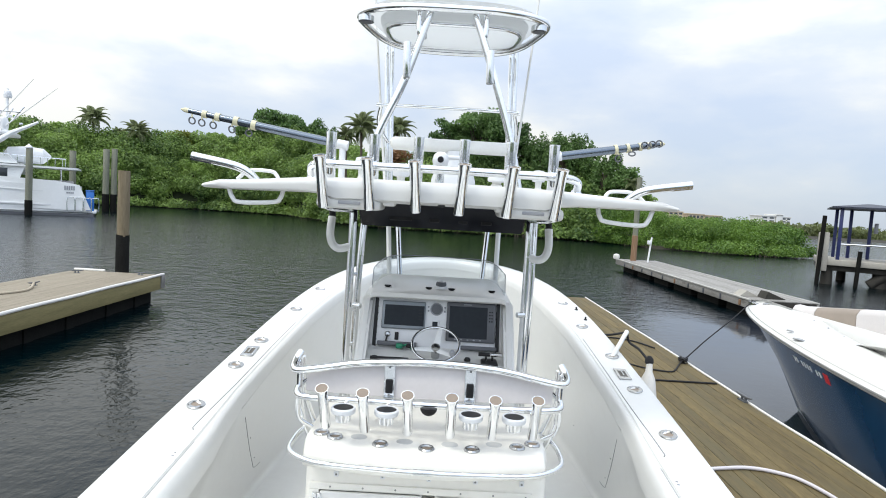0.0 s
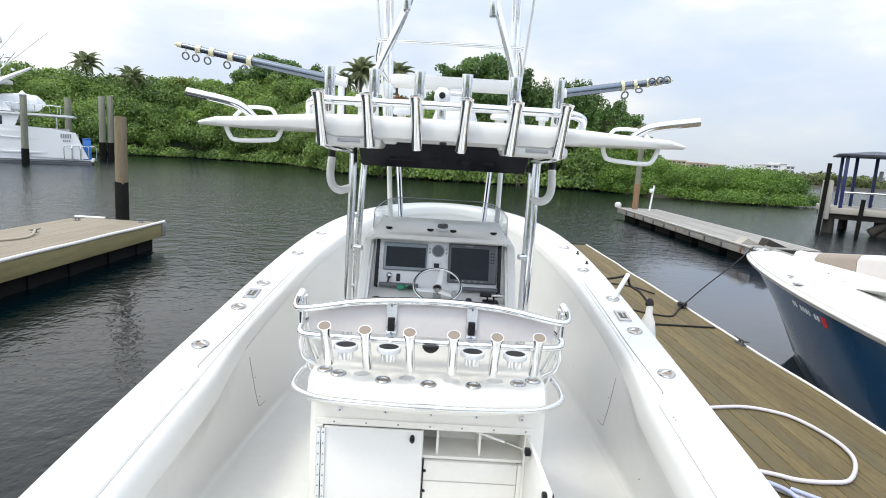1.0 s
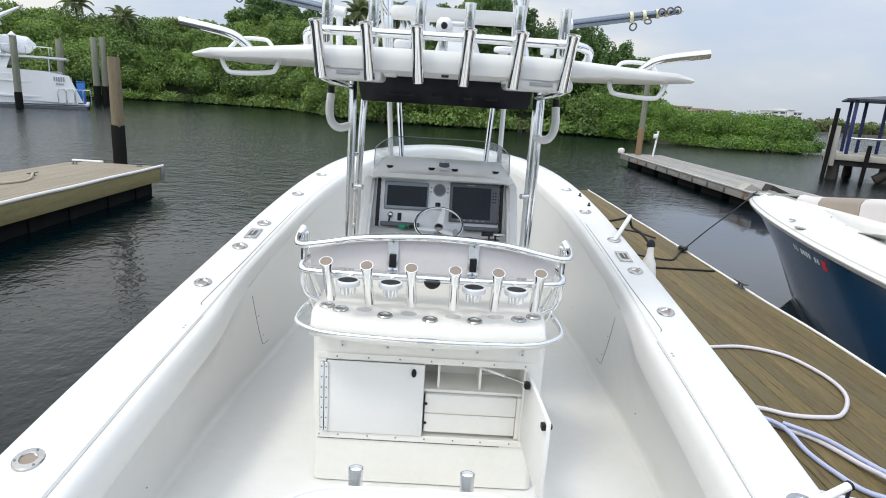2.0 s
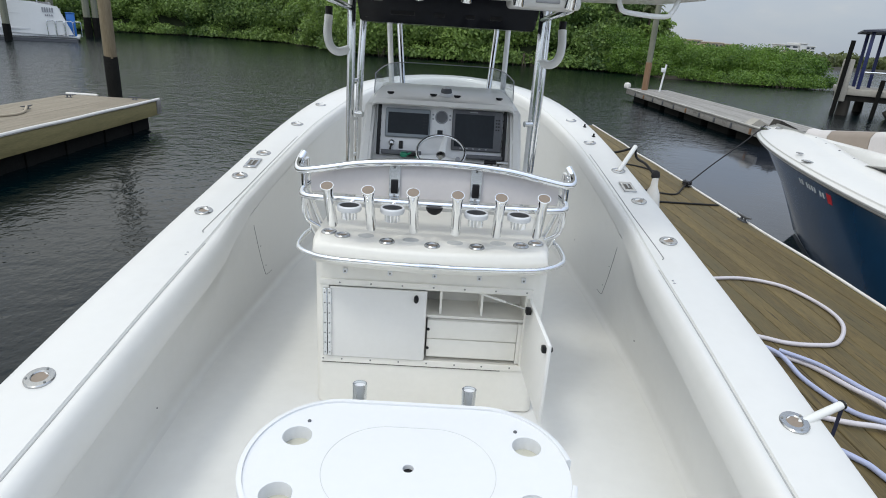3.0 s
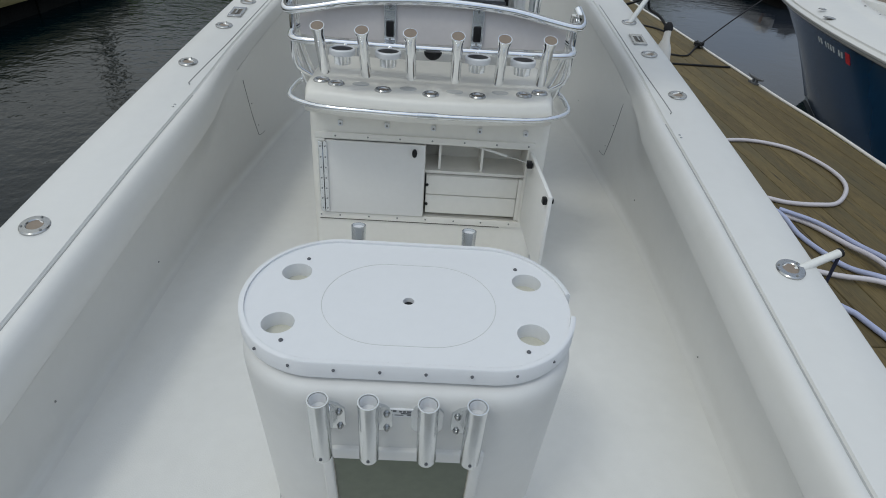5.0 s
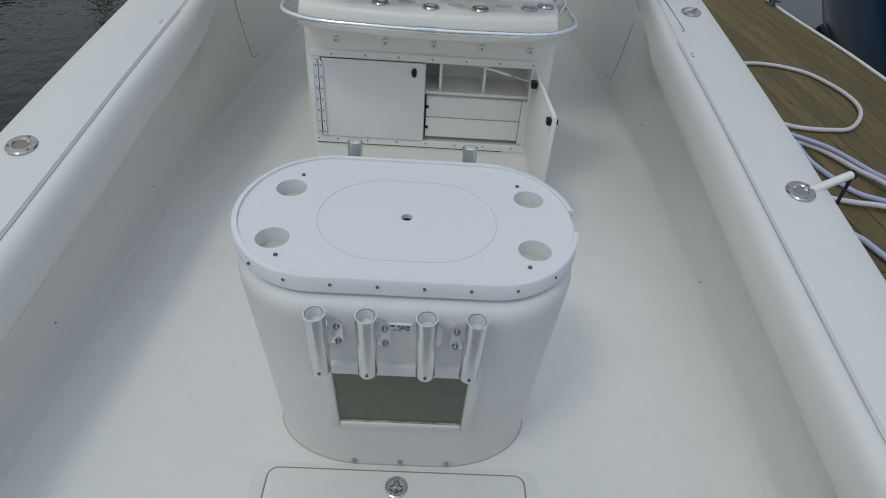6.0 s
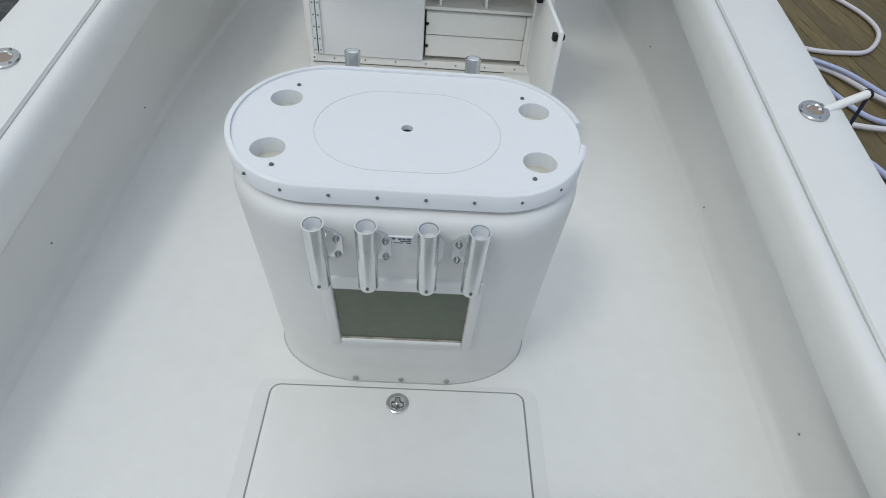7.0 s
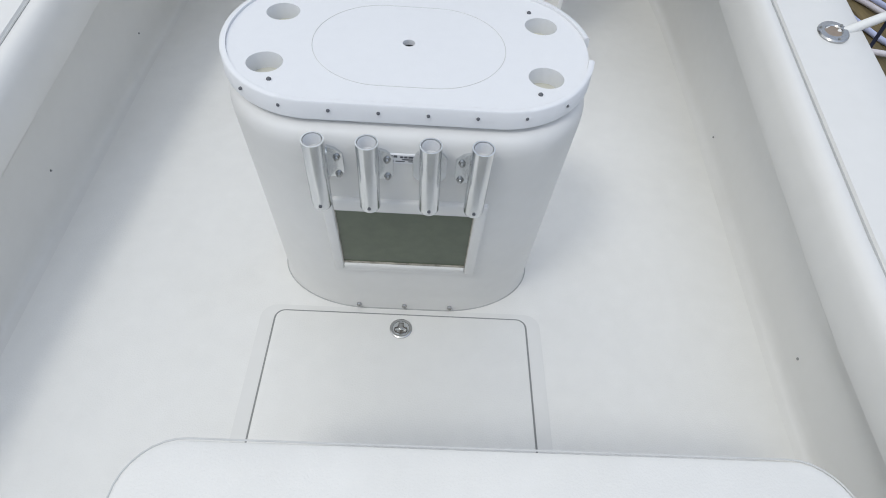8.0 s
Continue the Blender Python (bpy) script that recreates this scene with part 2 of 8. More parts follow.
yacht_white = material("yacht_white", (0.84, 0.85, 0.84), 0.3, var=0.03, scale=0.6, coat=0.2)
yacht_glass = material("yacht_dark_glass", (0.03, 0.035, 0.04), 0.1, var=0.3, scale=0.7)
blue_plastic = material("blue_plastic", (0.03, 0.16, 0.50), 0.45, var=0.06, scale=2.0)
wall_beige = material("beige_render", (0.55, 0.46, 0.34), 0.85, var=0.1, scale=0.1)
wall_white = material("white_render", (0.68, 0.68, 0.66), 0.8, var=0.05, scale=0.1)
window_dark = material("dark_windows", (0.06, 0.07, 0.08), 0.25, var=0.2, scale=0.2)
bark = material("grey_brown_bark", (0.10, 0.08, 0.06), 0.9, var=0.3, scale=1.5, bump=0.6, bump_scale=8)
outrigger_mat = material("grey_blue_anodised_pole", (0.17, 0.20, 0.24), 0.2, 0.85, var=0.06, scale=5.0)
collar_mat = material("cream_plastic_collar", (0.66, 0.62, 0.42), 0.5, var=0.06, scale=20.0)
green_mat = material("green_plastic", (0.02, 0.22, 0.12), 0.5, var=0.1, scale=20.0)
mud = material("dark_mud", (0.030, 0.027, 0.018), 0.9, var=0.3, scale=0.8, bump=0.4, bump_scale=3)


def foliage(name, dark, light, scale=0.22):
    """Leaf colour by leaf and by clump, a little light passing through."""
    m = bpy.data.materials.new(name)
    m.use_nodes = True
    n, l = m.node_tree.nodes, m.node_tree.links
    b = n["Principled BSDF"]
    b.inputs["Roughness"].default_value = 0.5
    geo, tc, ns = n.new("ShaderNodeNewGeometry"), n.new("ShaderNodeTexCoord"), n.new("ShaderNodeTexNoise")
    ns.inputs["Scale"].default_value, ns.inputs["Detail"].default_value, ns.inputs["Roughness"].default_value = scale, 5.0, 0.62
    l.new(tc.outputs["Object"], ns.inputs["Vector"])
    a = n.new("ShaderNodeMath")
    a.operation = "MULTIPLY_ADD"
    a.inputs[1].default_value = 0.24
    l.new(geo.outputs["Random Per Island"], a.inputs[0])
    # broad drifts of lighter and darker growth over the clumps
    wide, both = n.new("ShaderNodeTexNoise"), n.new("ShaderNodeMath")
    wide.inputs["Scale"].default_value, wide.inputs["Detail"].default_value = scale * 0.27, 2.0
    both.operation = "MULTIPLY_ADD"
    both.inputs[1].default_value = 0.55
    l.new(tc.outputs["Object"], wide.inputs["Vector"])
    l.new(wide.outputs[0], both.inputs[0])
    half = n.new("ShaderNodeMath")
    half.operation = "MULTIPLY_ADD"
    half.inputs[1].default_value, half.inputs[2].default_value = 0.75, -0.10
    l.new(ns.outputs[0], half.inputs[0])
    l.new(half.outputs[0], both.inputs[2])
    l.new(both.outputs[0], a.inputs[2])
    r = n.new("ShaderNodeValToRGB")
    e = r.color_ramp.elements
    e[0].position, e[0].color = 0.43, (*dark, 1)
    e[1].position, e[1].color = 0.86, (*light, 1)
    l.new(a.outputs[0], r.inputs[0])
    l.new(r.outputs[0], b.inputs["Base Color"])
    t = n.new("ShaderNodeBsdfTranslucent")
    l.new(r.outputs[0], t.inputs[0])
    mx = n.new("ShaderNodeMixShader")
    mx.inputs[0].default_value = 0.42
    l.new(b.outputs[0], mx.inputs[1])
    l.new(t.outputs[0], mx.inputs[2])
    l.new(mx.outputs[0], n["Material Output"].inputs[0])
    return m


leaf_mangrove = foliage("mangrove_leaves", (0.054, 0.112, 0.033), (0.285, 0.41, 0.098), 0.42)
white_sheet = foliage("white_translucent_sheet", (0.72, 0.73, 0.73), (0.78, 0.79, 0.79))
SHEET = white_sheet.node_tree.nodes
for nd in SHEET:
    if nd.type == "MIX_SHADER":
        nd.inputs[0].default_value = 0.75
leaf_bright = foliage("bright_mangrove_leaves", (0.045, 0.110, 0.016), (0.20, 0.33, 0.055), 0.5)
leaf_dark = foliage("dark_tree_leaves", (0.040, 0.092, 0.028), (0.17, 0.28, 0.08))
leaf_palm = foliage("palm_leaves", (0.15, 0.19, 0.085), (0.36, 0.40, 0.21))
leaf_lime = foliage("yellow_green_leaves", (0.10, 0.13, 0.015), (0.30, 0.33, 0.05))
# near-black green of the inner sheets: the hedge shade put into a colour
hedge_shade_mat = material("painted_hedge_shade", (0.028, 0.040, 0.014), 0.9, var=0.5, scale=1.2, bump=0.8, bump_scale=3)
dry_leaf = foliage("dry_brown_leaves", (0.16, 0.075, 0.03), (0.36, 0.20, 0.09))
reed_mat = foliage("far_reeds", (0.09, 0.11, 0.04), (0.20, 0.23, 0.09), 0.05)


def clear_glass(name, tint, rough=0.0):
    m = bpy.data.materials.new(name)
    m.use_nodes = True
    n, l = m.node_tree.nodes, m.node_tree.links
    n.remove(n["Principled BSDF"])
    tr, gl, mx, fr = n.new("ShaderNodeBsdfTransparent"), n.new("ShaderNodeBsdfGlossy"), n.new("ShaderNodeMixShader"), n.new("ShaderNodeLayerWeight")
    tr.inputs[0].default_value = (*tint, 1)
    gl.inputs["Roughness"].default_value = rough + 0.02
    fr.inputs[0].default_value = 0.12
    l.new(fr.outputs["Facing"], mx.inputs[0])
    l.new(tr.outputs[0], mx.inputs[1])
    l.new(gl.outputs[0], mx.inputs[2])
    l.new(mx.outputs[0], n["Material Output"].inputs[0])
    return m


glass = clear_glass("clear_acrylic", (0.86, 0.88, 0.89))


WATER = -0.4


def water_material():
    m = bpy.data.materials.new("dark_canal_water")
    m.use_nodes = True
    n, l = m.node_tree.nodes, m.node_tree.links
    b = n["Principled BSDF"]
    b.inputs["IOR"].default_value = 1.33
    tc = n.new("ShaderNodeTexCoord")
    # calm water in the slip between the docks, ripples in the open basin
    side, near = n.new("ShaderNodeVectorMath"), n.new("ShaderNodeVectorMath")
    side.operation, near.operation = "DOT_PRODUCT", "DISTANCE"
    side.inputs[1].default_value, near.inputs[1].default_value = (1.0, -0.31, 0.0), (6.6, 9.2, WATER)
    m1, m2, slip, calm, gloss = (n.new(k) for k in ("ShaderNodeMapRange", "ShaderNodeMapRange", "ShaderNodeMath", "ShaderNodeMapRange", "ShaderNodeMapRange"))
    m1.interpolation_type = m2.interpolation_type = "SMOOTHSTEP"
    m1.inputs[1].default_value, m1.inputs[2].default_value = -0.8, 1.8
    m2.inputs[1].default_value, m2.inputs[2].default_value, m2.inputs[3].default_value, m2.inputs[4].default_value = 4.6, 8.6, 1.0, 0.0
    slip.operation = "MULTIPLY"
    calm.inputs[3].default_value, calm.inputs[4].default_value = 1.0, 0.05
    gloss.inputs[3].default_value, gloss.inputs[4].default_value = 0.09, 0.05
    for v, r in ((side, m1), (near, m2)):
        l.new(tc.outputs["Object"], v.inputs[0])
        l.new(v.outputs["Value"], r.inputs[0])
        l.new(r.outputs[0], slip.inputs[0 if r == m1 else 1])
    l.new(slip.outputs[0], calm.inputs[0])
    l.new(slip.outputs[0], gloss.inputs[0])
    l.new(gloss.outputs[0], b.inputs["Roughness"])
    # smoother water in the lee of the finger dock
    lee, ease, swell = n.new("ShaderNodeVectorMath"), n.new("ShaderNodeMapRange"), n.new("ShaderNodeMath")
    lee.operation, swell.operation = "DISTANCE", "MULTIPLY"
    lee.inputs[1].default_value = (-5.0, 4.5, WATER)
    ease.interpolation_type = "SMOOTHSTEP"
    ease.inputs[1].default_value, ease.inputs[2].default_value, ease.inputs[3].default_value = 3.5, 9.0, 0.35
    l.new(tc.outputs["Object"], lee.inputs[0])
    l.new(lee.outputs["Value"], ease.inputs[0])
    l.new(ease.outputs[0], swell.inputs[0])
    l.new(calm.outputs[0], swell.inputs[1])
    # raised specular in the slip, added to strengthen its sky reflection
    slip_gain = n.new("ShaderNodeMapRange")
    slip_gain.inputs[3].default_value, slip_gain.inputs[4].default_value = 0.40, 0.95
    l.new(slip.outputs[0], slip_gain.inputs[0])
    l.new(slip_gain.outputs[0], b.inputs["Specular IOR Level"])
    # paler base colour in the slip, standing in for reflected sky
    slip_pale = n.new("ShaderNodeMix")
    slip_pale.data_type = "RGBA"
    slip_pale.inputs[6].default_value, slip_pale.inputs[7].default_value = (0.0002, 0.0044, 0.0060, 1), (0.022, 0.027, 0.037, 1)
    l.new(slip.outputs[0], slip_pale.inputs[0])
    l.new(slip_pale.outputs[2], b.inputs["Base Color"])
    prev = None
    for sc, st, dist, stretch in ((0.35, 0.4, 0.10, (1.0, 1.2, 1)), (2.2, 0.6, 0.075, (0.8, 1.0, 1)), (6.0, 0.8, 0.046, (0.8, 1.0, 1)), (17.0, 0.9, 0.018, (1, 0.75, 1))):
        mp, ns, bp = n.new("ShaderNodeMapping"), n.new("ShaderNodeTexNoise"), n.new("ShaderNodeBump")
        mp.inputs["Scale"].default_value = stretch
        mp.inputs["Rotation"].default_value = (0, 0, radians(7 * sc))
        ns.inputs["Scale"].default_value, ns.inputs["Detail"].default_value = sc, 2.5
        bp.inputs["Distance"].default_value = dist
        mu = n.new("ShaderNodeMath")
        mu.operation = "MULTIPLY"
        mu.inputs[1].default_value = st
        l.new(swell.outputs[0], mu.inputs[0])
        l.new(mu.outputs[0], bp.inputs["Strength"])
        l.new(tc.outputs["Object"], mp.inputs[0])
        l.new(mp.outputs[0], ns.inputs["Vector"])
        l.new(ns.outputs[0], bp.inputs["Height"])
        if prev:
            l.new(prev, bp.inputs["Normal"])
        prev = bp.outputs[0]
    l.new(prev, b.inputs["Normal"])
    return m


water_mat = water_material()


# ---------------------------------------------------------------- mesh helpers
def part(name, bm, mat, parent=None, label="", smooth=True, angle=38, kind=""):
    """Link a bmesh, modelled in world metres, as one mesh object under a thing or a part."""
    bmesh.ops.recalc_face_normals(bm, faces=bm.faces)
    me = bpy.data.meshes.new(name)
    bm.to_mesh(me)
    bm.free()
    me.materials.append(mat)
    if smooth:
        me.polygons.foreach_set("use_smooth", [True] * len(me.polygons))
        me.set_sharp_from_angle(angle=radians(angle))
    ob = new(name, me)
    if parent:
        attach(ob, parent)
    return tagged(ob, label, kind=kind)


def attach(ob, parent):
    m = parent.matrix_basis.copy()
    if parent.parent:
        m = parent.parent.matrix_basis @ parent.matrix_parent_inverse @ m
    ob.parent = parent
    ob.matrix_parent_inverse = m.inverted()


def thing(name, loc, label, category, group="", kind=""):
    ob = new(name)
    ob.empty_display_size = 0.1
    ob.matrix_basis = Matrix.Translation(loc)
    return tagged(ob, label, category, group, kind)


def box(bm, x0, x1, y0, y1, z0, z1, bevel=0.0, seg=2, m=None):
    r = bmesh.ops.create_cube(bm, size=1.0)
    vs = r["verts"]
    for v in vs:
        v.co = Vector(((x0 + x1) / 2 + v.co.x * (x1 - x0), (y0 + y1) / 2 + v.co.y * (y1 - y0), (z0 + z1) / 2 + v.co.z * (z1 - z0)))
    if m is not None:
        for v in vs:
            v.co = m @ v.co
    if bevel:
        es = list({e for v in vs for e in v.link_edges})
        bmesh.ops.bevel(bm, geom=es, offset=bevel, segments=seg, profile=0.5, affect="EDGES")
    return bm


def nbox(*a, **k):
    return box(bmesh.new(), *a, **k)


def loft(bm, loops, closed=True, cap=True):
    """Skin rows of points; closed: each row is a ring."""
    rows = [[bm.verts.new(p) for p in lp] for lp in loops]
    n = len(rows[0])
    for a, b in zip(rows, rows[1:]):
        for i in range(n if closed else n - 1):
            j = (i + 1) % n
            bm.faces.new((a[i], a[j], b[j], b[i]))
    if cap and closed:
        bm.faces.new(rows[0][::-1])
        bm.faces.new(rows[-1])
    return bm


def smooth_path(pts, n=6, closed=False):
    """Catmull-Rom points through pts."""
    P = [Vector(p) for p in pts]
    out, k = [], len(P)
    for i in range(k if closed else k - 1):
        p0 = P[(i - 1) % k] if closed or i > 0 else P[0] * 2 - P[1]
        p1, p2 = P[i], P[(i + 1) % k]
        p3 = P[(i + 2) % k] if closed or i + 2 < k else P[-1] * 2 - P[-2]
        for j in range(n):
            t = j / n
            out.append(0.5 * ((2 * p1) + (p2 - p0) * t + (2 * p0 - 5 * p1 + 4 * p2 - p3) * t * t + (3 * p1 - p0 - 3 * p2 + p3) * t ** 3))
    if not closed:
        out.append(P[-1])
    return out


def tube(bm, pts, r, seg=12, closed=False, cap=True):
    """Sweep a circle of radius r (or one radius a point) along pts."""
    P = [Vector(p) for p in pts]
    k = len(P)
    rs = list(r) if isinstance(r, (list, tuple)) else [r] * k
    tang = []
    for i in range(k):
        a = P[(i - 1) % k] if closed or i > 0 else P[0]
        b = P[(i + 1) % k] if closed or i < k - 1 else P[-1]
        d = b - a
        tang.append(d.normalized() if d.length > 1e-9 else Vector((0, 0, 1)))
    u = tang[0].orthogonal().normalized()
    rings = []
    for i in range(k):
        u = u - tang[i] * u.dot(tang[i])
        u = u.normalized() if u.length > 1e-6 else tang[i].orthogonal().normalized()
        v = tang[i].cross(u)
        rings.append([P[i] + (u * math.cos(2 * math.pi * j / seg) + v * math.sin(2 * math.pi * j / seg)) * rs[i] for j in range(seg)])
    if closed:
        rings.append(rings[0])
        rows = [[bm.verts.new(p) for p in lp] for lp in rings[:-1]]
        rows.append(rows[0])
        # match the twist of the last ring to the first
        best = min(range(seg), key=lambda s: sum((rows[-2][i].co - rows[0][(i + s) % seg].co).length for i in range(seg)))
        rows[-1] = [rows[0][(i + best) % seg] for i in range(seg)]
        for a, b in zip(rows, rows[1:]):
            for i in range(seg):
                j = (i + 1) % seg
                bm.faces.new((a[i], a[j], b[j], b[i]))
        return bm
    return loft(bm, rings, True, cap)


def pipe(name, pts, r, mat, parent, label="", n=6, seg=12, curve=True, closed=False):
    p = smooth_path(pts, n, closed) if curve and len(pts) > 2 else pts
    return part(name, tube(bmesh.new(), p, r, seg, closed), mat, parent, label, angle=60)


def turned(bm, profile, m=Matrix(), seg=20, cap=True):
    """Turn a profile of (radius, height) round the local z of m."""
    return loft(bm, [[m @ Vector((r * math.cos(2 * math.pi * i / seg), r * math.sin(2 * math.pi * i / seg), z)) for i in range(seg)] for r, z in profile], True, cap)


def axis_pose(a, b):
    """A pose at a whose z runs to b."""
    a, b = Vector(a), Vector(b)
    return Matrix.Translation(a) @ (b - a).to_track_quat("Z", "Y").to_matrix().to_4x4()


def hollow_tube(bm, a, b, r, flare=0.0, wall=0.004, deep=0.12, seg=18):
    """An open-topped holder from its foot a to its mouth b."""
    m, h = axis_pose(a, b), (Vector(b) - Vector(a)).length
    deep = min(deep, h * 0.8)
    prof = [(0.001, 0), (r * 0.9, 0), (r, 0.006), (r, h - 0.035), (r + flare, h - 0.008), (r + flare, h), (r + flare - wall, h), (r - wall, h - 0.035), (r - wall, h - deep), (0.001, h - deep)]
    return turned(bm, prof, m, seg)


def ring_se(cx, cy, a, b, p, z, n=56, zf=None):
    """A superellipse ring."""
    out = []
    for i in range(n):
        t = 2 * math.pi * i / n
        c, s = math.cos(t), math.sin(t)
        x = cx + a * math.copysign(abs(c) ** (2 / p), c)
        y = cy + b * math.copysign(abs(s) ** (2 / p), s)
        out.append(Vector((x, y, z)))
    return out


def rounded_rect(x0, x1, y0, y1, r, n=5):
    out = []
    for cx, cy, a0 in ((x1 - r, y1 - r, 0), (x0 + r, y1 - r, 90), (x0 + r, y0 + r, 180), (x1 - r, y0 + r, 270)):
        for i in range(n + 1):
            a = radians(a0 + 90 * i / n)
            out.append((cx + r * math.cos(a), cy + r * math.sin(a)))
    return out


def slab(bm, outline, z0, z1, edge=0.0):
    """A flat body on a 2D outline, its upper edge rounded by edge."""
    pts = [Vector((x, y, 0)) for x, y in outline]
    c = sum(pts, Vector()) / len(pts)

    def ring(z, inset):
        k = len(pts)
        res = []
        for i, p in enumerate(pts):
            d = (pts[(i + 1) % k] - pts[i - 1])
            nrm = Vector((-d.y, d.x, 0)).normalized() if d.length > 1e-9 else Vector()
            if nrm.dot(c - p) < 0:
                nrm = -nrm
            q = p + nrm * inset
            res.append(Vector((q.x, q.y, z)))
        return res
    rows = [ring(z0, 0)]
    if edge:
        rows += [ring(z1 - edge, 0), ring(z1 - edge * 0.3, edge * 0.3), ring(z1, edge)]
    else:
        rows.append(ring(z1, 0))
    return loft(bm, rows)


def screw(name, p, d, parent, r=0.006, mat=None):
    m = axis_pose(p, Vector(p) + Vector(d))
    return part(name, turned(bmesh.new(), [(r, -0.004), (r, 0.002), (r * 0.6, 0.0045), (0.0006, 0.005)], m, 10), mat or steel, parent)

# ---------------------------------------------------------------- water
bm = bmesh.new()
bmesh.ops.create_grid(bm, x_segments=8, y_segments=8, size=3000)
for v in bm.verts:
    v.co.z = WATER
part("water", bm, water_mat, None, "dark green rippled canal water reflecting trees and sky", kind="structure")

# ---------------------------------------------------------------- the boat that is walked
BX, BOW, STERN = 0.03, 7.2, -0.75


def sheer(y):
    """Height of the gunwale: it rises to the bow and runs level at the stern."""
    if y < 1.0:
        y = 1.0 - 0.35 * (1 - math.exp((y - 1.0) / 0.35))
    return 0.628 + 0.142 * (y - 1.893) + 0.0035 * (y - 1.893) ** 2


def half_beam(y):
    r = max(0.0, (y - 2.2) / (BOW - 2.2))
    return 1.557 * (1 - 0.18 * r ** 1.5) * math.sqrt(max(0.0, 1 - r ** 7))


def mid(y):
    """The boat's centre line, a touch off the world's y axis."""
    return 0.01 + 0.018 * (y - 1.9)


def outline():
    """The gunwale's outer line from starboard stern round the bow to port stern, with its inward normals."""
    pts = [(half_beam(y), y) for y in np.linspace(STERN, 3.6, 18)]
    for a in np.linspace(0, 1, 30)[1:]:
        y = 3.6 + (BOW - 3.6) * math.sin(a * math.pi / 2)
        pts.append((half_beam(y), y))
    half = [Vector((x, y, 0)) for x, y in pts]
    full = half + [Vector((-p.x, p.y, 0)) for p in reversed(half[:-1])]
    res = []
    for i, p in enumerate(full):
        d = full[min(i + 1, len(full) - 1)] - full[max(i - 1, 0)]
        res.append((p, Vector((-d.y, d.x, 0)).normalized()))
    return res


LINE = outline()


def sweep(section):
    """Skin section(y) -> list of (inset, z) round the outline."""
    rows = []
    for p, nrm in LINE:
        row = []
        for d, z in section(p.y):
            q = p + nrm * d
            row.append(Vector((q.x + mid(q.y), q.y, z)))
        rows.append(row)
    return loft(bmesh.new(), rows, closed=False, cap=False)


def blend(a, b, x):
    t = min(1, max(0, (x - a) / (b - a)))
    return t * t * (3 - 2 * t)


def sec_hull(y):
    g = sheer(y)
    k = blend(3.0, 7.1, y)
    return [(0.0, g - 0.02), (0.0, g - 0.055), (-0.018, g - 0.06), (-0.022, g - 0.085), (-0.012, g - 0.11), (0.012, g - 0.115), (0.05 + 0.10 * k, g * 0.45), (0.10 + 0.22 * k, -0.15), (0.17 + 0.3 * k, -0.5), (0.6 + 0.3 * k, -0.8)]


def sec_cap(y):
    g, i = sheer(y), cap_in(y)
    return [(0.0, g - 0.02), (0.004, g - 0.007), (0.016, g), (i * 0.5, g + 0.004), (i, g), (i + 0.004, g - 0.006)]


def cap_in(y):
    return 0.283 - 0.02 * blend(3.1, 3.7, y) + 0.03 * blend(5.0, 6.0, y)


def base_in(y):
    """Inset of the wall's foot: the wall leans out under the coaming, most of all forward."""
    return 0.213 + 0.052 * min(2.4, max(0.0, 3.1 - y))


def sec_liner(y):
    g, i, b = sheer(y), cap_in(y), base_in(y)
    # the roll is slimmer forward of the shoulder
    w = 1 - 0.48 * blend(3.0, 3.45, y)
    zl, top = g - 0.155 + 0.06 * blend(2.7, 4.1, y), i + 0.018 + 0.068 * w
    # aft of the side panels the coaming ends in a lip and the wall stands back under it
    k = blend(3.3, 2.65, y)
    up, half = top + (b + 0.01 - top) * k, (top + b) / 2 + (b - top) / 2 * k
    return [(i + 0.004, g - 0.006), (i + 0.010, g - 0.0105), (i + 0.018, g - 0.004), (i + 0.018 + 0.032 * w, g - 0.010), (i + 0.018 + 0.052 * w, g - 0.027), (i + 0.018 + 0.065 * w, g - 0.058), (i + 0.018 + 0.072 * w, g - 0.11), (i + 0.018 + 0.075 * w, zl),
            (i + 0.018 + 0.070 * w, zl - 0.012), (up, zl - 0.03), (half, (zl + 0.03) / 2), (b, 0.05), (b + 0.005, 0.023), (b + 0.014, 0.008), (b + 0.026, 0.003), (b + 0.040, 0.001), (b + 0.060, -0.004)]


def liner_in(y, z):
    """Inset of the lower cockpit wall at height z."""
    low = sec_liner(y)[9:13]
    return float(np.interp(z, [q[1] for q in reversed(low)], [q[0] for q in reversed(low)]))


boat = thing("fishing_boat", (BX, 3.0, -0.6), "large white centre console fishing boat moored beside a dock", "boat")
part("hull", sweep(sec_hull), gelcoat, boat, "white outer hull with a rub rail")
part("gunwale", sweep(sec_cap), gelcoat, boat, "broad flat white gunwale top")
part("cockpit_liner", sweep(sec_liner), gelcoat, boat, "white cockpit side with a rounded coaming", angle=50)
# the sole: a strip between both sides
bm = bmesh.new()
n_line = len(LINE)
inner = [p + nrm * (base_in(p.y) + 0.045) for p, nrm in LINE]
rows = []
for i in range(n_line // 2):
    a, b = inner[i], inner[n_line - 1 - i]
    rows.append([Vector((a.x + (b.x - a.x) * t + mid(a.y), (a.y + b.y) / 2, 0.0)) for t in np.linspace(0, 1, 7)])
loft(bm, rows, closed=False, cap=False)
part("sole", bm, nonskid, boat, "white moulded non-slip deck", smooth=False)
# stern closing wall and splash well behind the camera
bm = bmesh.new()
box(bm, BX - 1.52, BX + 1.52, STERN - 0.06, STERN + 0.3, -0.6, sheer(STERN) + 0.005, 0.03)
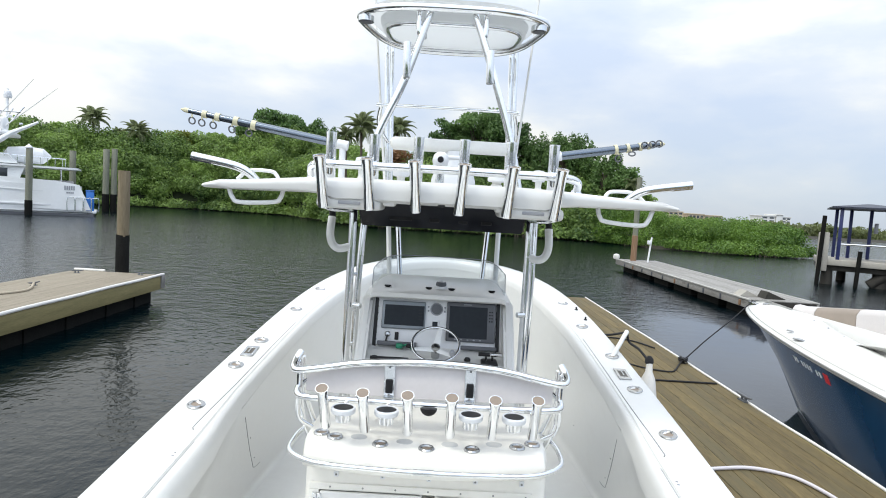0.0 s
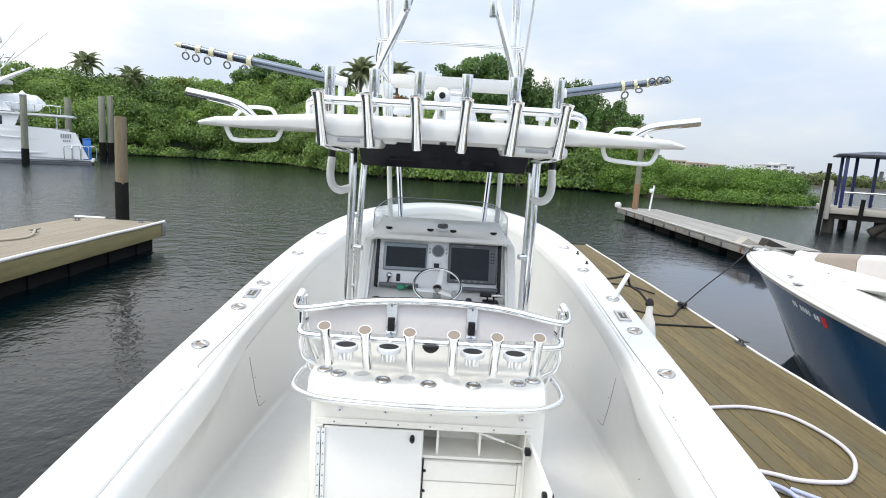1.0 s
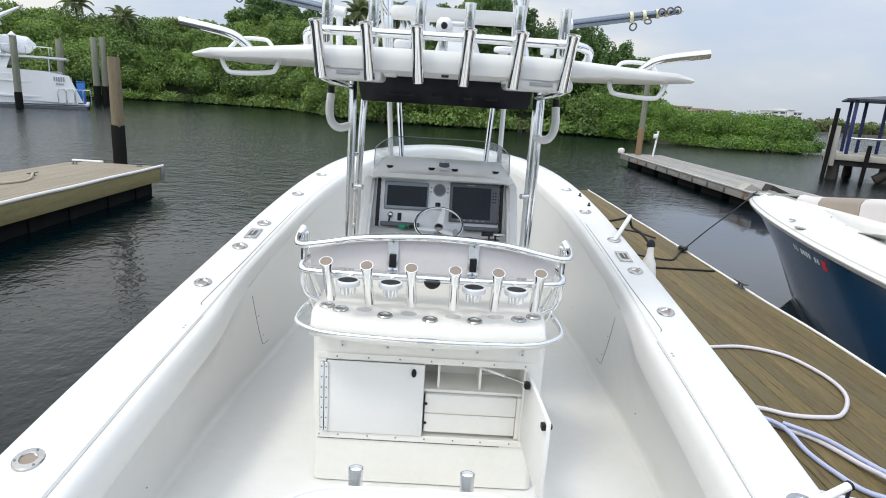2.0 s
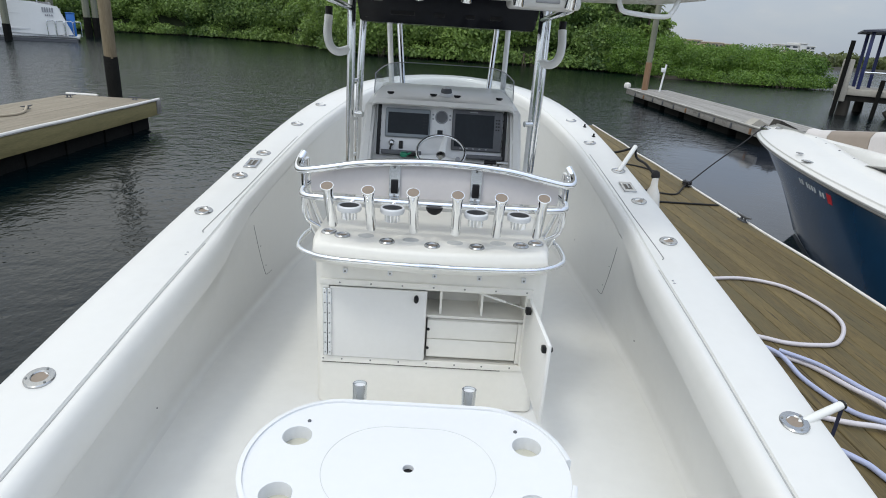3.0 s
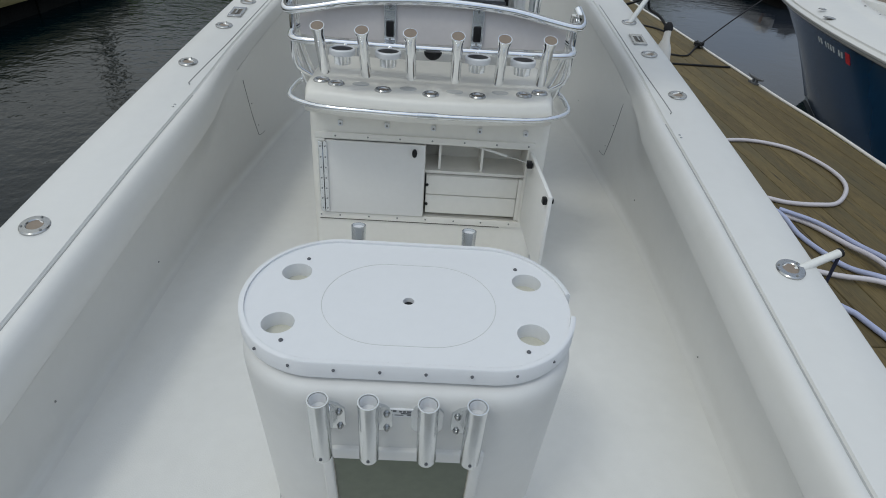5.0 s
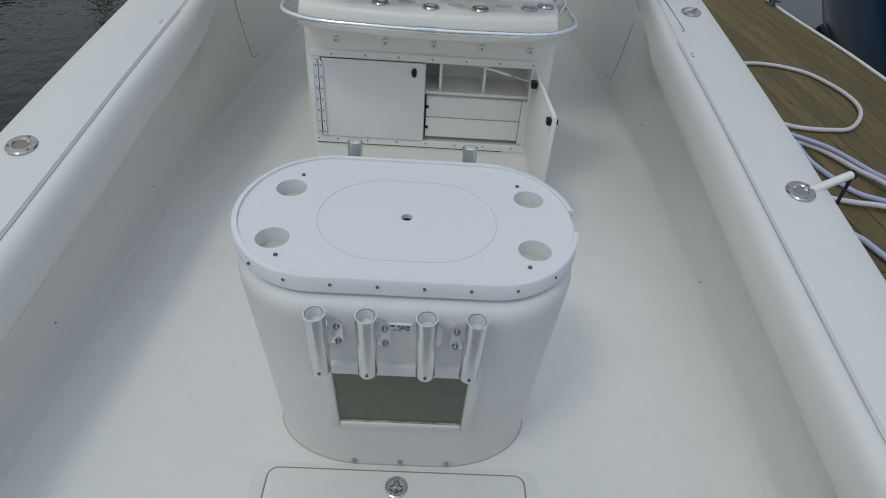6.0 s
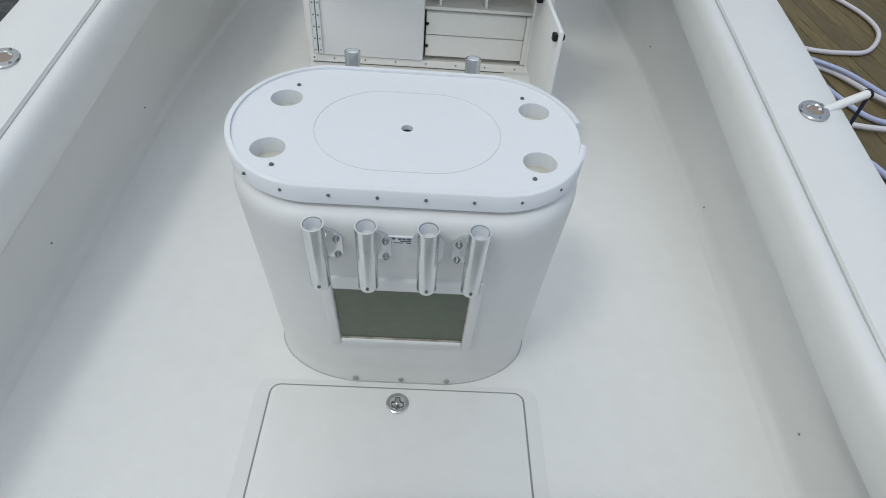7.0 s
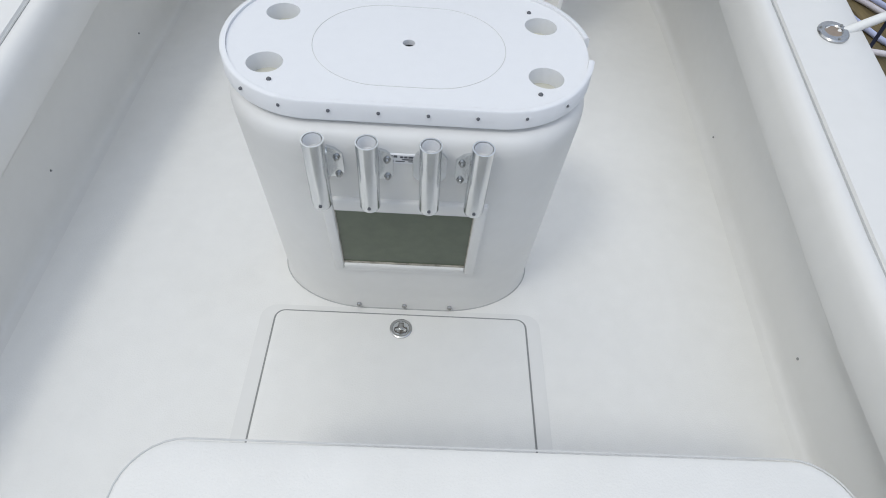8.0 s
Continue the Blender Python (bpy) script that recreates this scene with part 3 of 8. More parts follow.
part("transom", bm, gelcoat, boat, "white transom")

# coaming trim lines on both gunwales
for sx in (-1, 1):
    pts = [(mid(y) + sx * (half_beam(y) - 0.226 - 0.017 * blend(3.1, 3.8, y)), y, sheer(y) + 0.002) for y in np.linspace(3.14, 4.82, 14)]
    pts = [(pts[0][0] - sx * 0.012, 3.12, pts[0][2])] + pts
    bm = tube(bmesh.new(), pts, 0.0034, 8)
    part("coaming_trim", bm, groove_mat, boat, "thin grey trim line")
# the seam between gunwale and coaming, aft of the shoulder
for sx in (-1, 1):
    pts = [(mid(y) + sx * (half_beam(y) - cap_in(y) - 0.010), y, sheer(y) - 0.0075) for y in np.linspace(STERN + 0.35, 3.02, 24)]
    part("coaming_seam", tube(bmesh.new(), pts, 0.0036, 6), seam_shadow_grey, boat, "thin grey seam")
# joints of the side access panels
for sx in (-1, 1):
    def wall(y, z):
        return (mid(y) + sx * (half_beam(y) - liner_in(y, z) - 0.0005), y, z)
    pts = [wall(3.69, 0.675), wall(3.80, 0.52), wall(3.92, 0.35), wall(4.03, 0.205), wall(4.06, 0.170), wall(4.11, 0.155), wall(4.19, 0.150)]
    pipe("panel_joint", pts, 0.0024, groove_mat, boat, n=5, seg=6)
    for y, z in ((3.88, 0.46), (4.04, 0.25)):
        screw("screw", wall(y, z), (-sx, 0, 0), boat, 0.004, groove_mat)


def flush_holder(x, y, z, parent, r=0.029, rim=0.056, name="rod_holder", out=0, wood=True):
    """Flush-mounted rod holder: oval flange, sloping well."""
    m = Matrix.Translation((x, y, z)) @ pose(0, 0, 0, 4, 0, out * 25) @ Matrix.Diagonal((0.96, 1.15, 1, 1))
    bm = turned(bmesh.new(), [(rim, -0.004), (rim, 0.003), (rim * 0.93, 0.007), (r * 1.12, 0.008), (r, 0.004), (r, -0.003)], m, 24, cap=False)
    fl = part(name, bm, steel, parent, "oval stainless flange")
    bm = turned(bmesh.new(), [(r * 1.02, 0.003), (r, 0.0015), (0.001, 0.001)], m, 20)
    part("well", bm, insert_tan if wood else hole_dark, fl, "tan tube liner" if wood else "dark opening")
    for a in (60, 180, 300):
        v = m @ Vector((0.8 * rim * math.cos(radians(a)), 0.8 * rim * math.sin(radians(a)), 0.0075))
        screw("screw", v, (0, 0, 1), fl, 0.0045, groove_mat)
    return fl


for x, y in ((-1.418, 1.905), (-1.362, 3.39), (-1.328, 3.955), (-1.294, 4.405), (-1.212, 5.13), (-1.127, 5.73), (1.44, 1.89), (1.436, 3.355), (1.420, 3.93), (1.416, 4.49), (1.322, 5.11), (1.264, 5.72)):
    flush_holder(x, y, sheer(y) + 0.003, boat, out=-1 if x > 0 else 1)
# recessed pull-up cleats
for x, y in ((-1.308, 4.183), (1.402, 4.16)):
    z = sheer(y) + 0.009
    mm = Matrix.Translation((x, y, z)) @ pose(0, 0, 0, 9.0, 0, 0)
    bm = bmesh.new()
    for a in ((-0.045, 0.045, 0.05, 0.085), (-0.045, 0.045, -0.085, -0.05), (-0.045, -0.026, -0.05, 0.05), (0.026, 0.045, -0.05, 0.05)):
        box(bm, a[0], a[1], a[2], a[3], -0.004, 0.005, 0.002, 1, mm)
    c = part("cleat_recess", bm, steel, boat, "recessed stainless cleat frame")
    # flat dark plate in place of a recess, its shade put into the colour
    part("cleat_recess_shade", nbox(-0.027, 0.027, -0.051, 0.051, -0.004, 0.0035, m=mm), hole_dark, c, "flat dark plate painted as the shade of the recess")
    part("cleat_horn", tube(bmesh.new(), [mm @ Vector((0, -0.04, 0.006)), mm @ Vector((0, 0.04, 0.006))], 0.006, 8), steel, c)
# small latches on the coaming and black bow fittings
for x, y in ((-1.262, 2.873), (1.312, 2.872)):
    for dy in (0, 0.025):
        screw("stud", (x, y + dy, sheer(y + dy)), (0, 0, 1), boat, 0.007)
for x, y in ((1.392, 5.286), (1.364, 5.551)):
    z = sheer(y)
    bm = turned(bmesh.new(), [(0.018, 0), (0.016, 0.008), (0.008, 0.014), (0.009, 0.03), (0.001, 0.033)], Matrix.Translation((x, y, z)), 14)
    part("bow_fitting", bm, black, boat, "small black deck fitting")
bm = bmesh.new()
box(bm, 0.06, 0.24, 6.95, 7.05, sheer(7.0) - 0.01, sheer(7.0) + 0.035, 0.012)
part("bow_cleat", bm, steel, boat, "small metal bow cleat")
# drain specks on the liner
for sx, y, z in ((-1, 2.45, 0.12), (1, 3.28, 0.2), (1, 2.02, 0.05), (-1, 1.5, 0.15), (1, 4.88, 0.31), (-1, 5.1, 0.27), (1, 0.9, 0.10)):
    screw("snap", (mid(y) + sx * (half_beam(y) - liner_in(y, z)), y, z), (-sx, 0, 0.1), boat, 0.0045, groove_mat)

# deck hatch
hx0, hx1, hy0, hy1 = -0.413, 0.408, 0.33, 1.062
hatch = part("deck_hatch", slab(bmesh.new(), rounded_rect(hx0 + 0.005, hx1 - 0.005, hy0, hy1 - 0.005, 0.03), -0.01, 0.009, 0.004), nonskid, boat, "flush white hatch with a grey joint")
part("hatch_joint", slab(bmesh.new(), rounded_rect(hx0 - 0.001, hx1 + 0.001, hy0 - 0.01, hy1 + 0.001, 0.034), -0.02, 0.003), groove_mat, boat, "grey joint")
part("hatch_surround", slab(bmesh.new(), rounded_rect(hx0 - 0.045, hx1 + 0.045, hy0 - 0.05, hy1 + 0.02, 0.05), -0.02, 0.0018), gelcoat, boat, "smooth white margin")
lm = Matrix.Translation((-0.002, 1.003, 0.009))
lt = part("latch", turned(bmesh.new(), [(0.036, -0.002), (0.036, 0.003), (0.032, 0.005), (0.027, 0.004), (0.026, 0.001), (0.001, 0.001)], lm, 28), steel, hatch, "round stainless lift latch")
bm = bmesh.new()
turned(bm, [(0.011, 0.001), (0.011, 0.005), (0.001, 0.006)], lm @ Matrix.Translation((0, 0.008, 0)), 14)
box(bm, -0.017, 0.015, 0.983, 0.996, 0.011, 0.014, 0.002, 1)
part("latch_grip", bm, steel, lt)
part("latch_plate", turned(bmesh.new(), [(0.0262, 0.0005), (0.0262, 0.0030), (0.001, 0.0030)], lm, 28), alu_soft, lt, "pale metal face")
gap = [(0.007, 0.019), (0.007, 0.006), (0.012, 0.003), (0.019, 0.001), (0.020, -0.008), (0.012, -0.017), (0.0, -0.020), (-0.012, -0.017), (-0.020, -0.008), (-0.019, 0.001), (-0.012, 0.003), (-0.007, 0.006), (-0.007, 0.019)]
part("latch_gap", tube(bmesh.new(), [lm @ Vector((x, y, 0.0052)) for x, y in gap], 0.0017, 6, closed=True), hole_dark, lt, "dark outline of the lift tab")
part("latch_slot", nbox(-0.0045, 0.0045, 0.984, 0.997, 0.0118, 0.0148, 0.001, 1), hole_dark, lt, "dark slot")

# ---------------------------------------------------------------- bait tank
tank = thing("bait_tank", (0, 1.235, 0), "white oval bait tank with a screwed lid and a window", "bait tank")
TC = 1.240


def oval(cx, cy, half, rx, ry, z, n=120):
    """Two half ellipses joined by straight runs, from the +x end round."""
    out = []
    q = n // 4
    for a0, a1, off, k in ((0, 90, half, q), (90, 270, -half, 2 * q), (270, 360, half, q)):
        for a in np.linspace(a0, a1, k + 1)[:(k if a1 == 360 else k + 1)]:
            out.append(Vector((cx + off + rx * math.cos(radians(a)), cy + ry * math.sin(radians(a)), z)))
    return out




def tank_ring(z, grow=0.0):
    f = z / 0.84
    front, back = 1.092 - 0.1475 * f - grow, 1.49 + 0.005 * f + grow
    a = 0.412 + 0.016 * f + grow
    half = 0.12 + 0.08 * f
    return oval(0.004, (front + back) / 2, half, a - half, (back - front) / 2, z, 80)


bm = bmesh.new()
rows = [tank_ring(0.0, 0.006), tank_ring(0.012, 0.0)] + [tank_ring(z) for z in (0.1, 0.25, 0.4, 0.55, 0.68, 0.765)] + [tank_ring(0.790, -0.001), tank_ring(0.808, -0.005), tank_ring(0.822, -0.012), tank_ring(0.832, -0.022), tank_ring(0.838, -0.036), tank_ring(0.840, -0.06)]
loft(bm, rows)
part("body", bm, gelcoat_matt, tank, "plain white moulded body")
# grey ring on the deck, painted as the contact shadow of the tank
part("foot_shadow", tube(bmesh.new(), tank_ring(0.001, 0.0065), 0.0022, 6, closed=True), seam_shadow_grey, tank, "thin grey line painted as the contact shadow round the foot")
ZT = 0.893


def holed_plate(outer, holes, z0, z1):
    """A plate with round holes through it."""
    bm = bmesh.new()
    edges = []
    for ring in [outer] + holes:
        vs = [bm.verts.new((p[0], p[1], z1)) for p in ring]
        edges += [bm.edges.new((vs[i], vs[(i + 1) % len(vs)])) for i in range(len(vs))]
    bmesh.ops.triangle_fill(bm, use_beauty=True, use_dissolve=False, edges=edges)
    ex = bmesh.ops.extrude_face_region(bm, geom=list(bm.faces))
    for v in ex["geom"]:
        if isinstance(v, bmesh.types.BMVert):
            v.co.z = z0
    return bm


def circle(x, y, r, n=28):
    return [(x + r * math.cos(2 * math.pi * i / n), y + r * math.sin(2 * math.pi * i / n)) for i in range(n)]


CUPS = [(-0.307, 1.328), (-0.308, 1.113), (0.317, 1.332), (0.309, 1.114)]
lid_out = [(p.x, p.y) for p in oval(0.002, TC, 0.2, 0.2162, 0.2462, 0, 120)]
lid = part("lid", holed_plate(lid_out, [circle(x, y, 0.0398) for x, y in CUPS] + [circle(0.0, 1.222, 0.0145, 20)], 0.828, ZT), plastic_white, tank, "flat white plastic lid with four round cup holes", angle=30)
for x, y in CUPS:
    part("cup_floor", turned(bmesh.new(), [(0.0397, 0.850), (0.0397, 0.853), (0.001, 0.853)], Matrix.Translation((x, y, 0)), 24), cup_beige, lid, "beige cup floor")
# black disc high in the finger hole, standing in for the shade of its depth
part("finger_hole_shade", turned(bmesh.new(), [(0.0144, 0.876), (0.0144, 0.880), (0.001, 0.880)], Matrix.Translation((0, 1.222, 0)), 18), black, lid, "black disc painted as the dark of the hole")
# the inner plug's joint
loop = oval(0.002, 1.218, 0.06, 0.162, 0.168, ZT + 0.0002, 72)
part("plug_joint", tube(bmesh.new(), loop, 0.0009, 5, closed=True), joint_shade_grey, lid, "thin grey joint of the inner plug")
# rim band with a gap on one end
bm = bmesh.new()
o0, o1 = oval(0.002, TC, 0.2, 0.230, 0.260, 0, 120), oval(0.002, TC, 0.2, 0.2165, 0.2465, 0, 120)
rows = []
for i in range(3, 119):
    a, b = o0[i], o1[i]
    lip = 0.006 * min(1.0, max(0.0, (a.y - TC + 0.2) / 0.15))    # flush with the lid along the aft side, proud of it elsewhere
    rows.append([Vector((a.x, a.y, 0.851)), Vector((a.x, a.y, ZT + lip - 0.003)), Vector((a.x * 0.99, TC + (a.y - TC) * 0.99, ZT + lip + 0.0005)), Vector((b.x, b.y, ZT + lip)), Vector((b.x, b.y, 0.856))])
loft(bm, rows, closed=True, cap=True)
part("rim", bm, plastic_white, tank, "white bent plastic rim strip", angle=50)
for i in range(6):
    screw("screw", (-0.258 + i * 0.1035, TC - 0.260 if abs(i - 2.5) < 2 else TC - 0.250, 0.875), (0, -1, 0), tank, 0.0038, bezel)
for x in (-0.345, 0.35):
    screw("screw", (x, TC - 0.260 * math.sin(math.acos((abs(x) - 0.2) / 0.23)), 0.875), (0.75 * (1 if x > 0 else -1), -0.7, 0), tank, 0.0038, bezel)
for x, y in ((-0.288, 1.392), (0.292, 1.392), (-0.286, 1.050), (0.290, 1.050)):
    screw("screw", (x, y, ZT), (0, 0, 1), lid, 0.0055, bezel)


def front_y(z):
    return 1.092 - 0.1475 * z / 0.84


tilt_m = Matrix.Translation((0, front_y(0.0), 0)) @ pose(0, 0, 0, 9.96, 0, 0)
# frame of the window: local y is depth, local z along the front
bm = bmesh.new()
for a in ((-0.196, -0.168, 0.28, 0.632), (0.178, 0.208, 0.28, 0.632), (-0.168, 0.178, 0.288, 0.311), (-0.168, 0.178, 0.585, 0.632)):
    box(bm, a[0], a[1], -0.012, 0.02, a[2], a[3], 0.006, 3, tilt_m)
box(bm, -0.196, 0.208, -0.007, 0.02, 0.262, 0.2885, 0.005, 3, tilt_m)
wf = part("window_surround", bm, gelcoat_matt, tank, "raised white window moulding")
part("window_pane", nbox(-0.17, 0.18, -0.002, 0.02, 0.308, 0.59, m=tilt_m), tank_glass, wf, "murky green-grey acrylic pane", smooth=False)
bm = bmesh.new()
for a in ((-0.171, -0.166, 0.312, 0.585), (0.176, 0.181, 0.312, 0.585), (-0.168, 0.178, 0.309, 0.316)):
    box(bm, a[0], a[1], -0.006, 0.006, a[2], a[3], 0.001, 1, tilt_m)
part("window_seal", bm, material("old_sealant", (0.34, 0.32, 0.27), 0.8, var=0.7, scale=40), wf, "stained sealant line")
# rod tubes on the front, each on a folded bracket with two bolts
def fold_bracket(x0, wide, parent):
    """Folded plate: a web from the tube to the body and a flange with clipped corners against the body."""
    bm = bmesh.new()
    s = 1 if wide > 0 else -1
    lo, hi = [], []
    for dx, z in ((0.0, 0.706), (0.0, 0.806), (0.55, 0.800), (1.0, 0.786), (1.0, 0.722), (0.55, 0.708)):
        y = front_y(z)
        lo.append(Vector((x0 + dx * wide, y + 0.006, z)))
        hi.append(Vector((x0 + dx * wide, y - 0.005, z)))
    loft(bm, [lo, hi])
    web = [[Vector((x0 + s * w, y, z)) for y, z in ((0.915, 0.722), (0.915, 0.790), (front_y(0.80), 0.800), (front_y(0.71), 0.712))] for w in (-0.002, 0.003)]
    loft(bm, web)
    br = part("bracket", bm, alu_soft, parent, "folded aluminium bracket", angle=30)
    for z in (0.717, 0.775) if abs(wide) > 0.03 else ():
        bolt_m = axis_pose((x0 + wide * 0.62, front_y(z) - 0.005, z), (x0 + wide * 0.62, front_y(z) - 0.1, z - 0.017))
        part("bolt", turned(bmesh.new(), [(0.0085, -0.002), (0.0085, 0.002), (0.006, 0.0025), (0.0055, 0.007), (0.003, 0.009), (0.0005, 0.0092)], bolt_m, 10), steel, br)


for i, x in enumerate((-0.178, -0.069, 0.061, 0.168)):
    lean = (0.001, 0.0, 0.003, -0.003)[i]
    t = part("rod_tube", hollow_tube(bmesh.new(), (x + lean, 0.918, 0.662), (x, 0.908, 0.857), 0.0230, 0.001, 0.0035, 0.034), alu_soft, tank, "brushed aluminium rod tube")
    m2 = axis_pose((x, 0.908, 0.857), (x, 0.904, 0.96))
    part("tube_liner", turned(bmesh.new(), [(0.0192, -0.0008), (0.0192, -0.030), (0.001, -0.030)], m2, 16, cap=False), plastic_white, t, "white tube liner")
    part("cap_screw", turned(bmesh.new(), [(0.0040, -0.004), (0.0040, 0.0012), (0.0025, 0.002), (0.0005, 0.002)], axis_pose((x + lean, 0.8947, 0.677), (x + lean, 0.8, 0.683)), 12), bezel, t)
    if i in (0, 1, 2):
        fold_bracket(x + 0.016, 0.034 if i < 2 else 0.021, t)
    if i in (2, 3):
        fold_bracket(x - 0.016, -0.034 if i == 3 else -0.021, t)
py = front_y(0.777)
tilt_p = Matrix.Translation((0, py, 0.777)) @ pose(0, 0, 0, 9.96, 0, 0)
pl = part("maker_plate", nbox(-0.031, 0.030, -0.003, 0.004, -0.015, 0.015, 0.001, 1, tilt_p), plastic_white, tank, "small white plate with grey print")
bm = bmesh.new()
for x0, x1, z0, z1 in ((-0.029, -0.020, 0.005, 0.013), (-0.018, -0.010, 0.007, 0.013), (-0.004, 0.003, 0.006, 0.011), (0.005, 0.012, 0.006, 0.011), (0.014, 0.028, 0.006, 0.011), (0.0, 0.028, -0.001, 0.002), (-0.029, -0.018, -0.007, -0.005), (-0.014, 0.006, -0.007, -0.005), (0.014, 0.026, -0.007, -0.005)):
    box(bm, x0, x1, -0.0042, -0.002, z0, z1, 0.0, 1, tilt_p)
part("print_bars", bm, bezel, pl, "grey bars of print", smooth=False)
for x in (-0.144, 0.004, 0.153):
    screw("foot_bolt", (x, 1.084, 0.02), (0, -1, 0.3), tank, 0.008)
for x in (-0.172, 0.168):
    part("rod_tube", hollow_tube(bmesh.new(), (x, 1.545, 0.66), (x, 1.575, 0.905), 0.0215, 0.001, 0.003, 0.022), alu_soft, tank, "brushed aluminium rod tube")
    part("tube_liner", turned(bmesh.new(), [(0.0182, -0.012), (0.0182, -0.007), (0.001, -0.007)], axis_pose((x, 1.575, 0.905), (x, 1.587, 1.0)), 16), plastic_white, tank, "white tube liner")
    part("bracket", nbox(x - 0.02, x + 0.02, 1.49, 1.57, 0.70, 0.76, 0.004), alu_soft, tank, "welded aluminium bracket")

# box seat at the stern
seat = thing("transom_seat", (0.2, 0.0, 0.0), "low white moulded box seat with rounded corners", "seat")
bm = slab(bmesh.new(), rounded_rect(-0.445, 0.845, -0.35, 0.392, 0.10, 8), 0.56, 0.60, 0.012)
part("lid", bm, nonskid, seat, "white textured lid")
bm = slab(bmesh.new(), rounded_rect(-0.435, 0.835, -0.34, 0.382, 0.09, 8), 0.0, 0.556)
part("body", bm, gelcoat, seat, "white box")
part("lid_joint", slab(bmesh.new(), rounded_rect(-0.44, 0.84, -0.345, 0.387, 0.095, 8), 0.552, 0.564), groove_mat, seat, "grey joint")
# grey line painted where shade sets the lid edge off from the deck
part("edge_line", tube(bmesh.new(), [Vector((x, y, 0.594)) for x, y in rounded_rect(-0.447, 0.847, -0.352, 0.394, 0.102, 8)], 0.002, 6, closed=True), joint_shade_grey, seat, "thin grey line painted as the shade at the lid edge")

# ---------------------------------------------------------------- leaning post
post = thing("leaning_post", (0.02, 2.95, 0), "cream-white leaning post with tackle cabinet, rails and rod holders", "leaning post")
LX0, LX1, LY0, LY1 = -0.562, 0.617, 2.745, 3.24
bm = bmesh.new()
# body with the cabinet opening left free
for x_out, x_in in ((LX0, -0.488), (LX1, 0.522)):
    s = 1 if x_out > 0 else -1
    ring = [(x_in, LY0), (x_in, LY1), (x_out, LY1)] + [(x_out - s * 0.045 * (1 - math.cos(radians(a))), LY0 + 0.045 * (1 - math.sin(radians(a)))) for a in (0, 18, 36, 54, 72, 90)]
    loft(bm, [[Vector((x, y, z)) for x, y in ring] for z in (0.0, 0.89)])
box(bm, -0.488, 0.522, LY0, LY1, 0.70, 0.89, 0.0)
box(bm, -0.488, 0.522, LY0, LY1, 0.0, 0.288, 0.0)
box(bm, -0.488, 0.522, LY0 + 0.22, LY1, 0.288, 0.70, 0.0)
bmesh.ops.remove_doubles(bm, verts=bm.verts, dist=0.0005)
part("body", bm, cream, post, "cream moulded pedestal", angle=30)
# cabinet frame
bm = bmesh.new()
for a in ((-0.535, 0.55, 0.70, 0.736), (-0.535, 0.55, 0.255, 0.292), (-0.535, -0.487, 0.292, 0.70), (0.515, 0.55, 0.292, 0.70)):
    box(bm, a[0], a[1], LY0 - 0.009, LY0 + 0.002, a[2], a[3], 0.004, 3)
fr = part("cabinet_surround", bm, cream, post, "cream screwed cabinet flange")
for i in range(7):
    screw("screw", (-0.434 + i * 0.1585, LY0 - 0.009, 0.718), (0, -1, 0), fr, 0.0045, groove_mat)
for x in (-0.522, -0.424, -0.272, -0.123, 0.026, 0.175, 0.32, 0.47):
    screw("screw", (x, LY0 - 0.009, 0.276), (0, -1, 0), fr, 0.0045, groove_mat)
# dark strip below the flange, painted as its shadow line
part("base_shadow_strip", nbox(-0.53, 0.42, LY0 - 0.006, LY0 + 0.001, 0.250, 0.256), hole_dark, fr, "dark strip painted as the shadow under the flange", smooth=False)
# closed door
door = part("cabinet_door", nbox(-0.482, 0.010, LY0 - 0.020, LY0 - 0.004, 0.297, 0.697, 0.005, 2), door_white, post, "closed white cabinet door")
for x0 in (-0.517, -0.494):
    part("hinge", nbox(x0, x0 + 0.021, LY0 - 0.029, LY0 - 0.010, 0.305, 0.69, 0.002, 1), alu_soft, door, "piano hinge leaf")
    for i in range(7):
        screw("screw", (x0 + 0.0105, LY0 - 0.029, 0.325 + i * 0.057), (0, -1, 0), door, 0.004, groove_mat)
bm = turned(bmesh.new(), [(0.017, -0.004), (0.017, 0.006), (0.013, 0.010), (0.001, 0.011)], Matrix.Translation((-0.043, LY0 - 0.024, 0.655)) @ pose(0, 0, 0, 90) @ Matrix.Diagonal((0.75, 1.25, 1, 1)), 18)
part("latch", bm, black, door, "black oval latch")
# cabinet inside
bm = bmesh.new()
box(bm, 0.012, 0.522, LY0 + 0.02, LY0 + 0.22, 0.535, 0.55)
for x in (0.078, 0.292):
    box(bm, x, x + 0.012, LY0 + 0.04, LY0 + 0.22, 0.55, 0.70)
box(bm, 0.004, 0.012, LY0 + 0.01, LY0 + 0.22, 0.29, 0.70)
part("cabinet_shelf", bm, cream, post, "cream shelf with two partitions", smooth=False)
for z0, z1 in ((0.422, 0.527), (0.312, 0.417)):
    d = part("drawer", nbox(0.02, 0.492, LY0 + 0.005, LY0 + 0.20, z0, z1, 0.004, 2), cream, post, "cream drawer front")
    screw("knob", (0.026, LY0 + 0.004, (z0 + z1) / 2), (0, -1, 0), d, 0.008, black)
part("drawer_rim", nbox(0.494, 0.52, LY0 + 0.004, LY0 + 0.05, 0.292, 0.53, 0.003), cream, post)
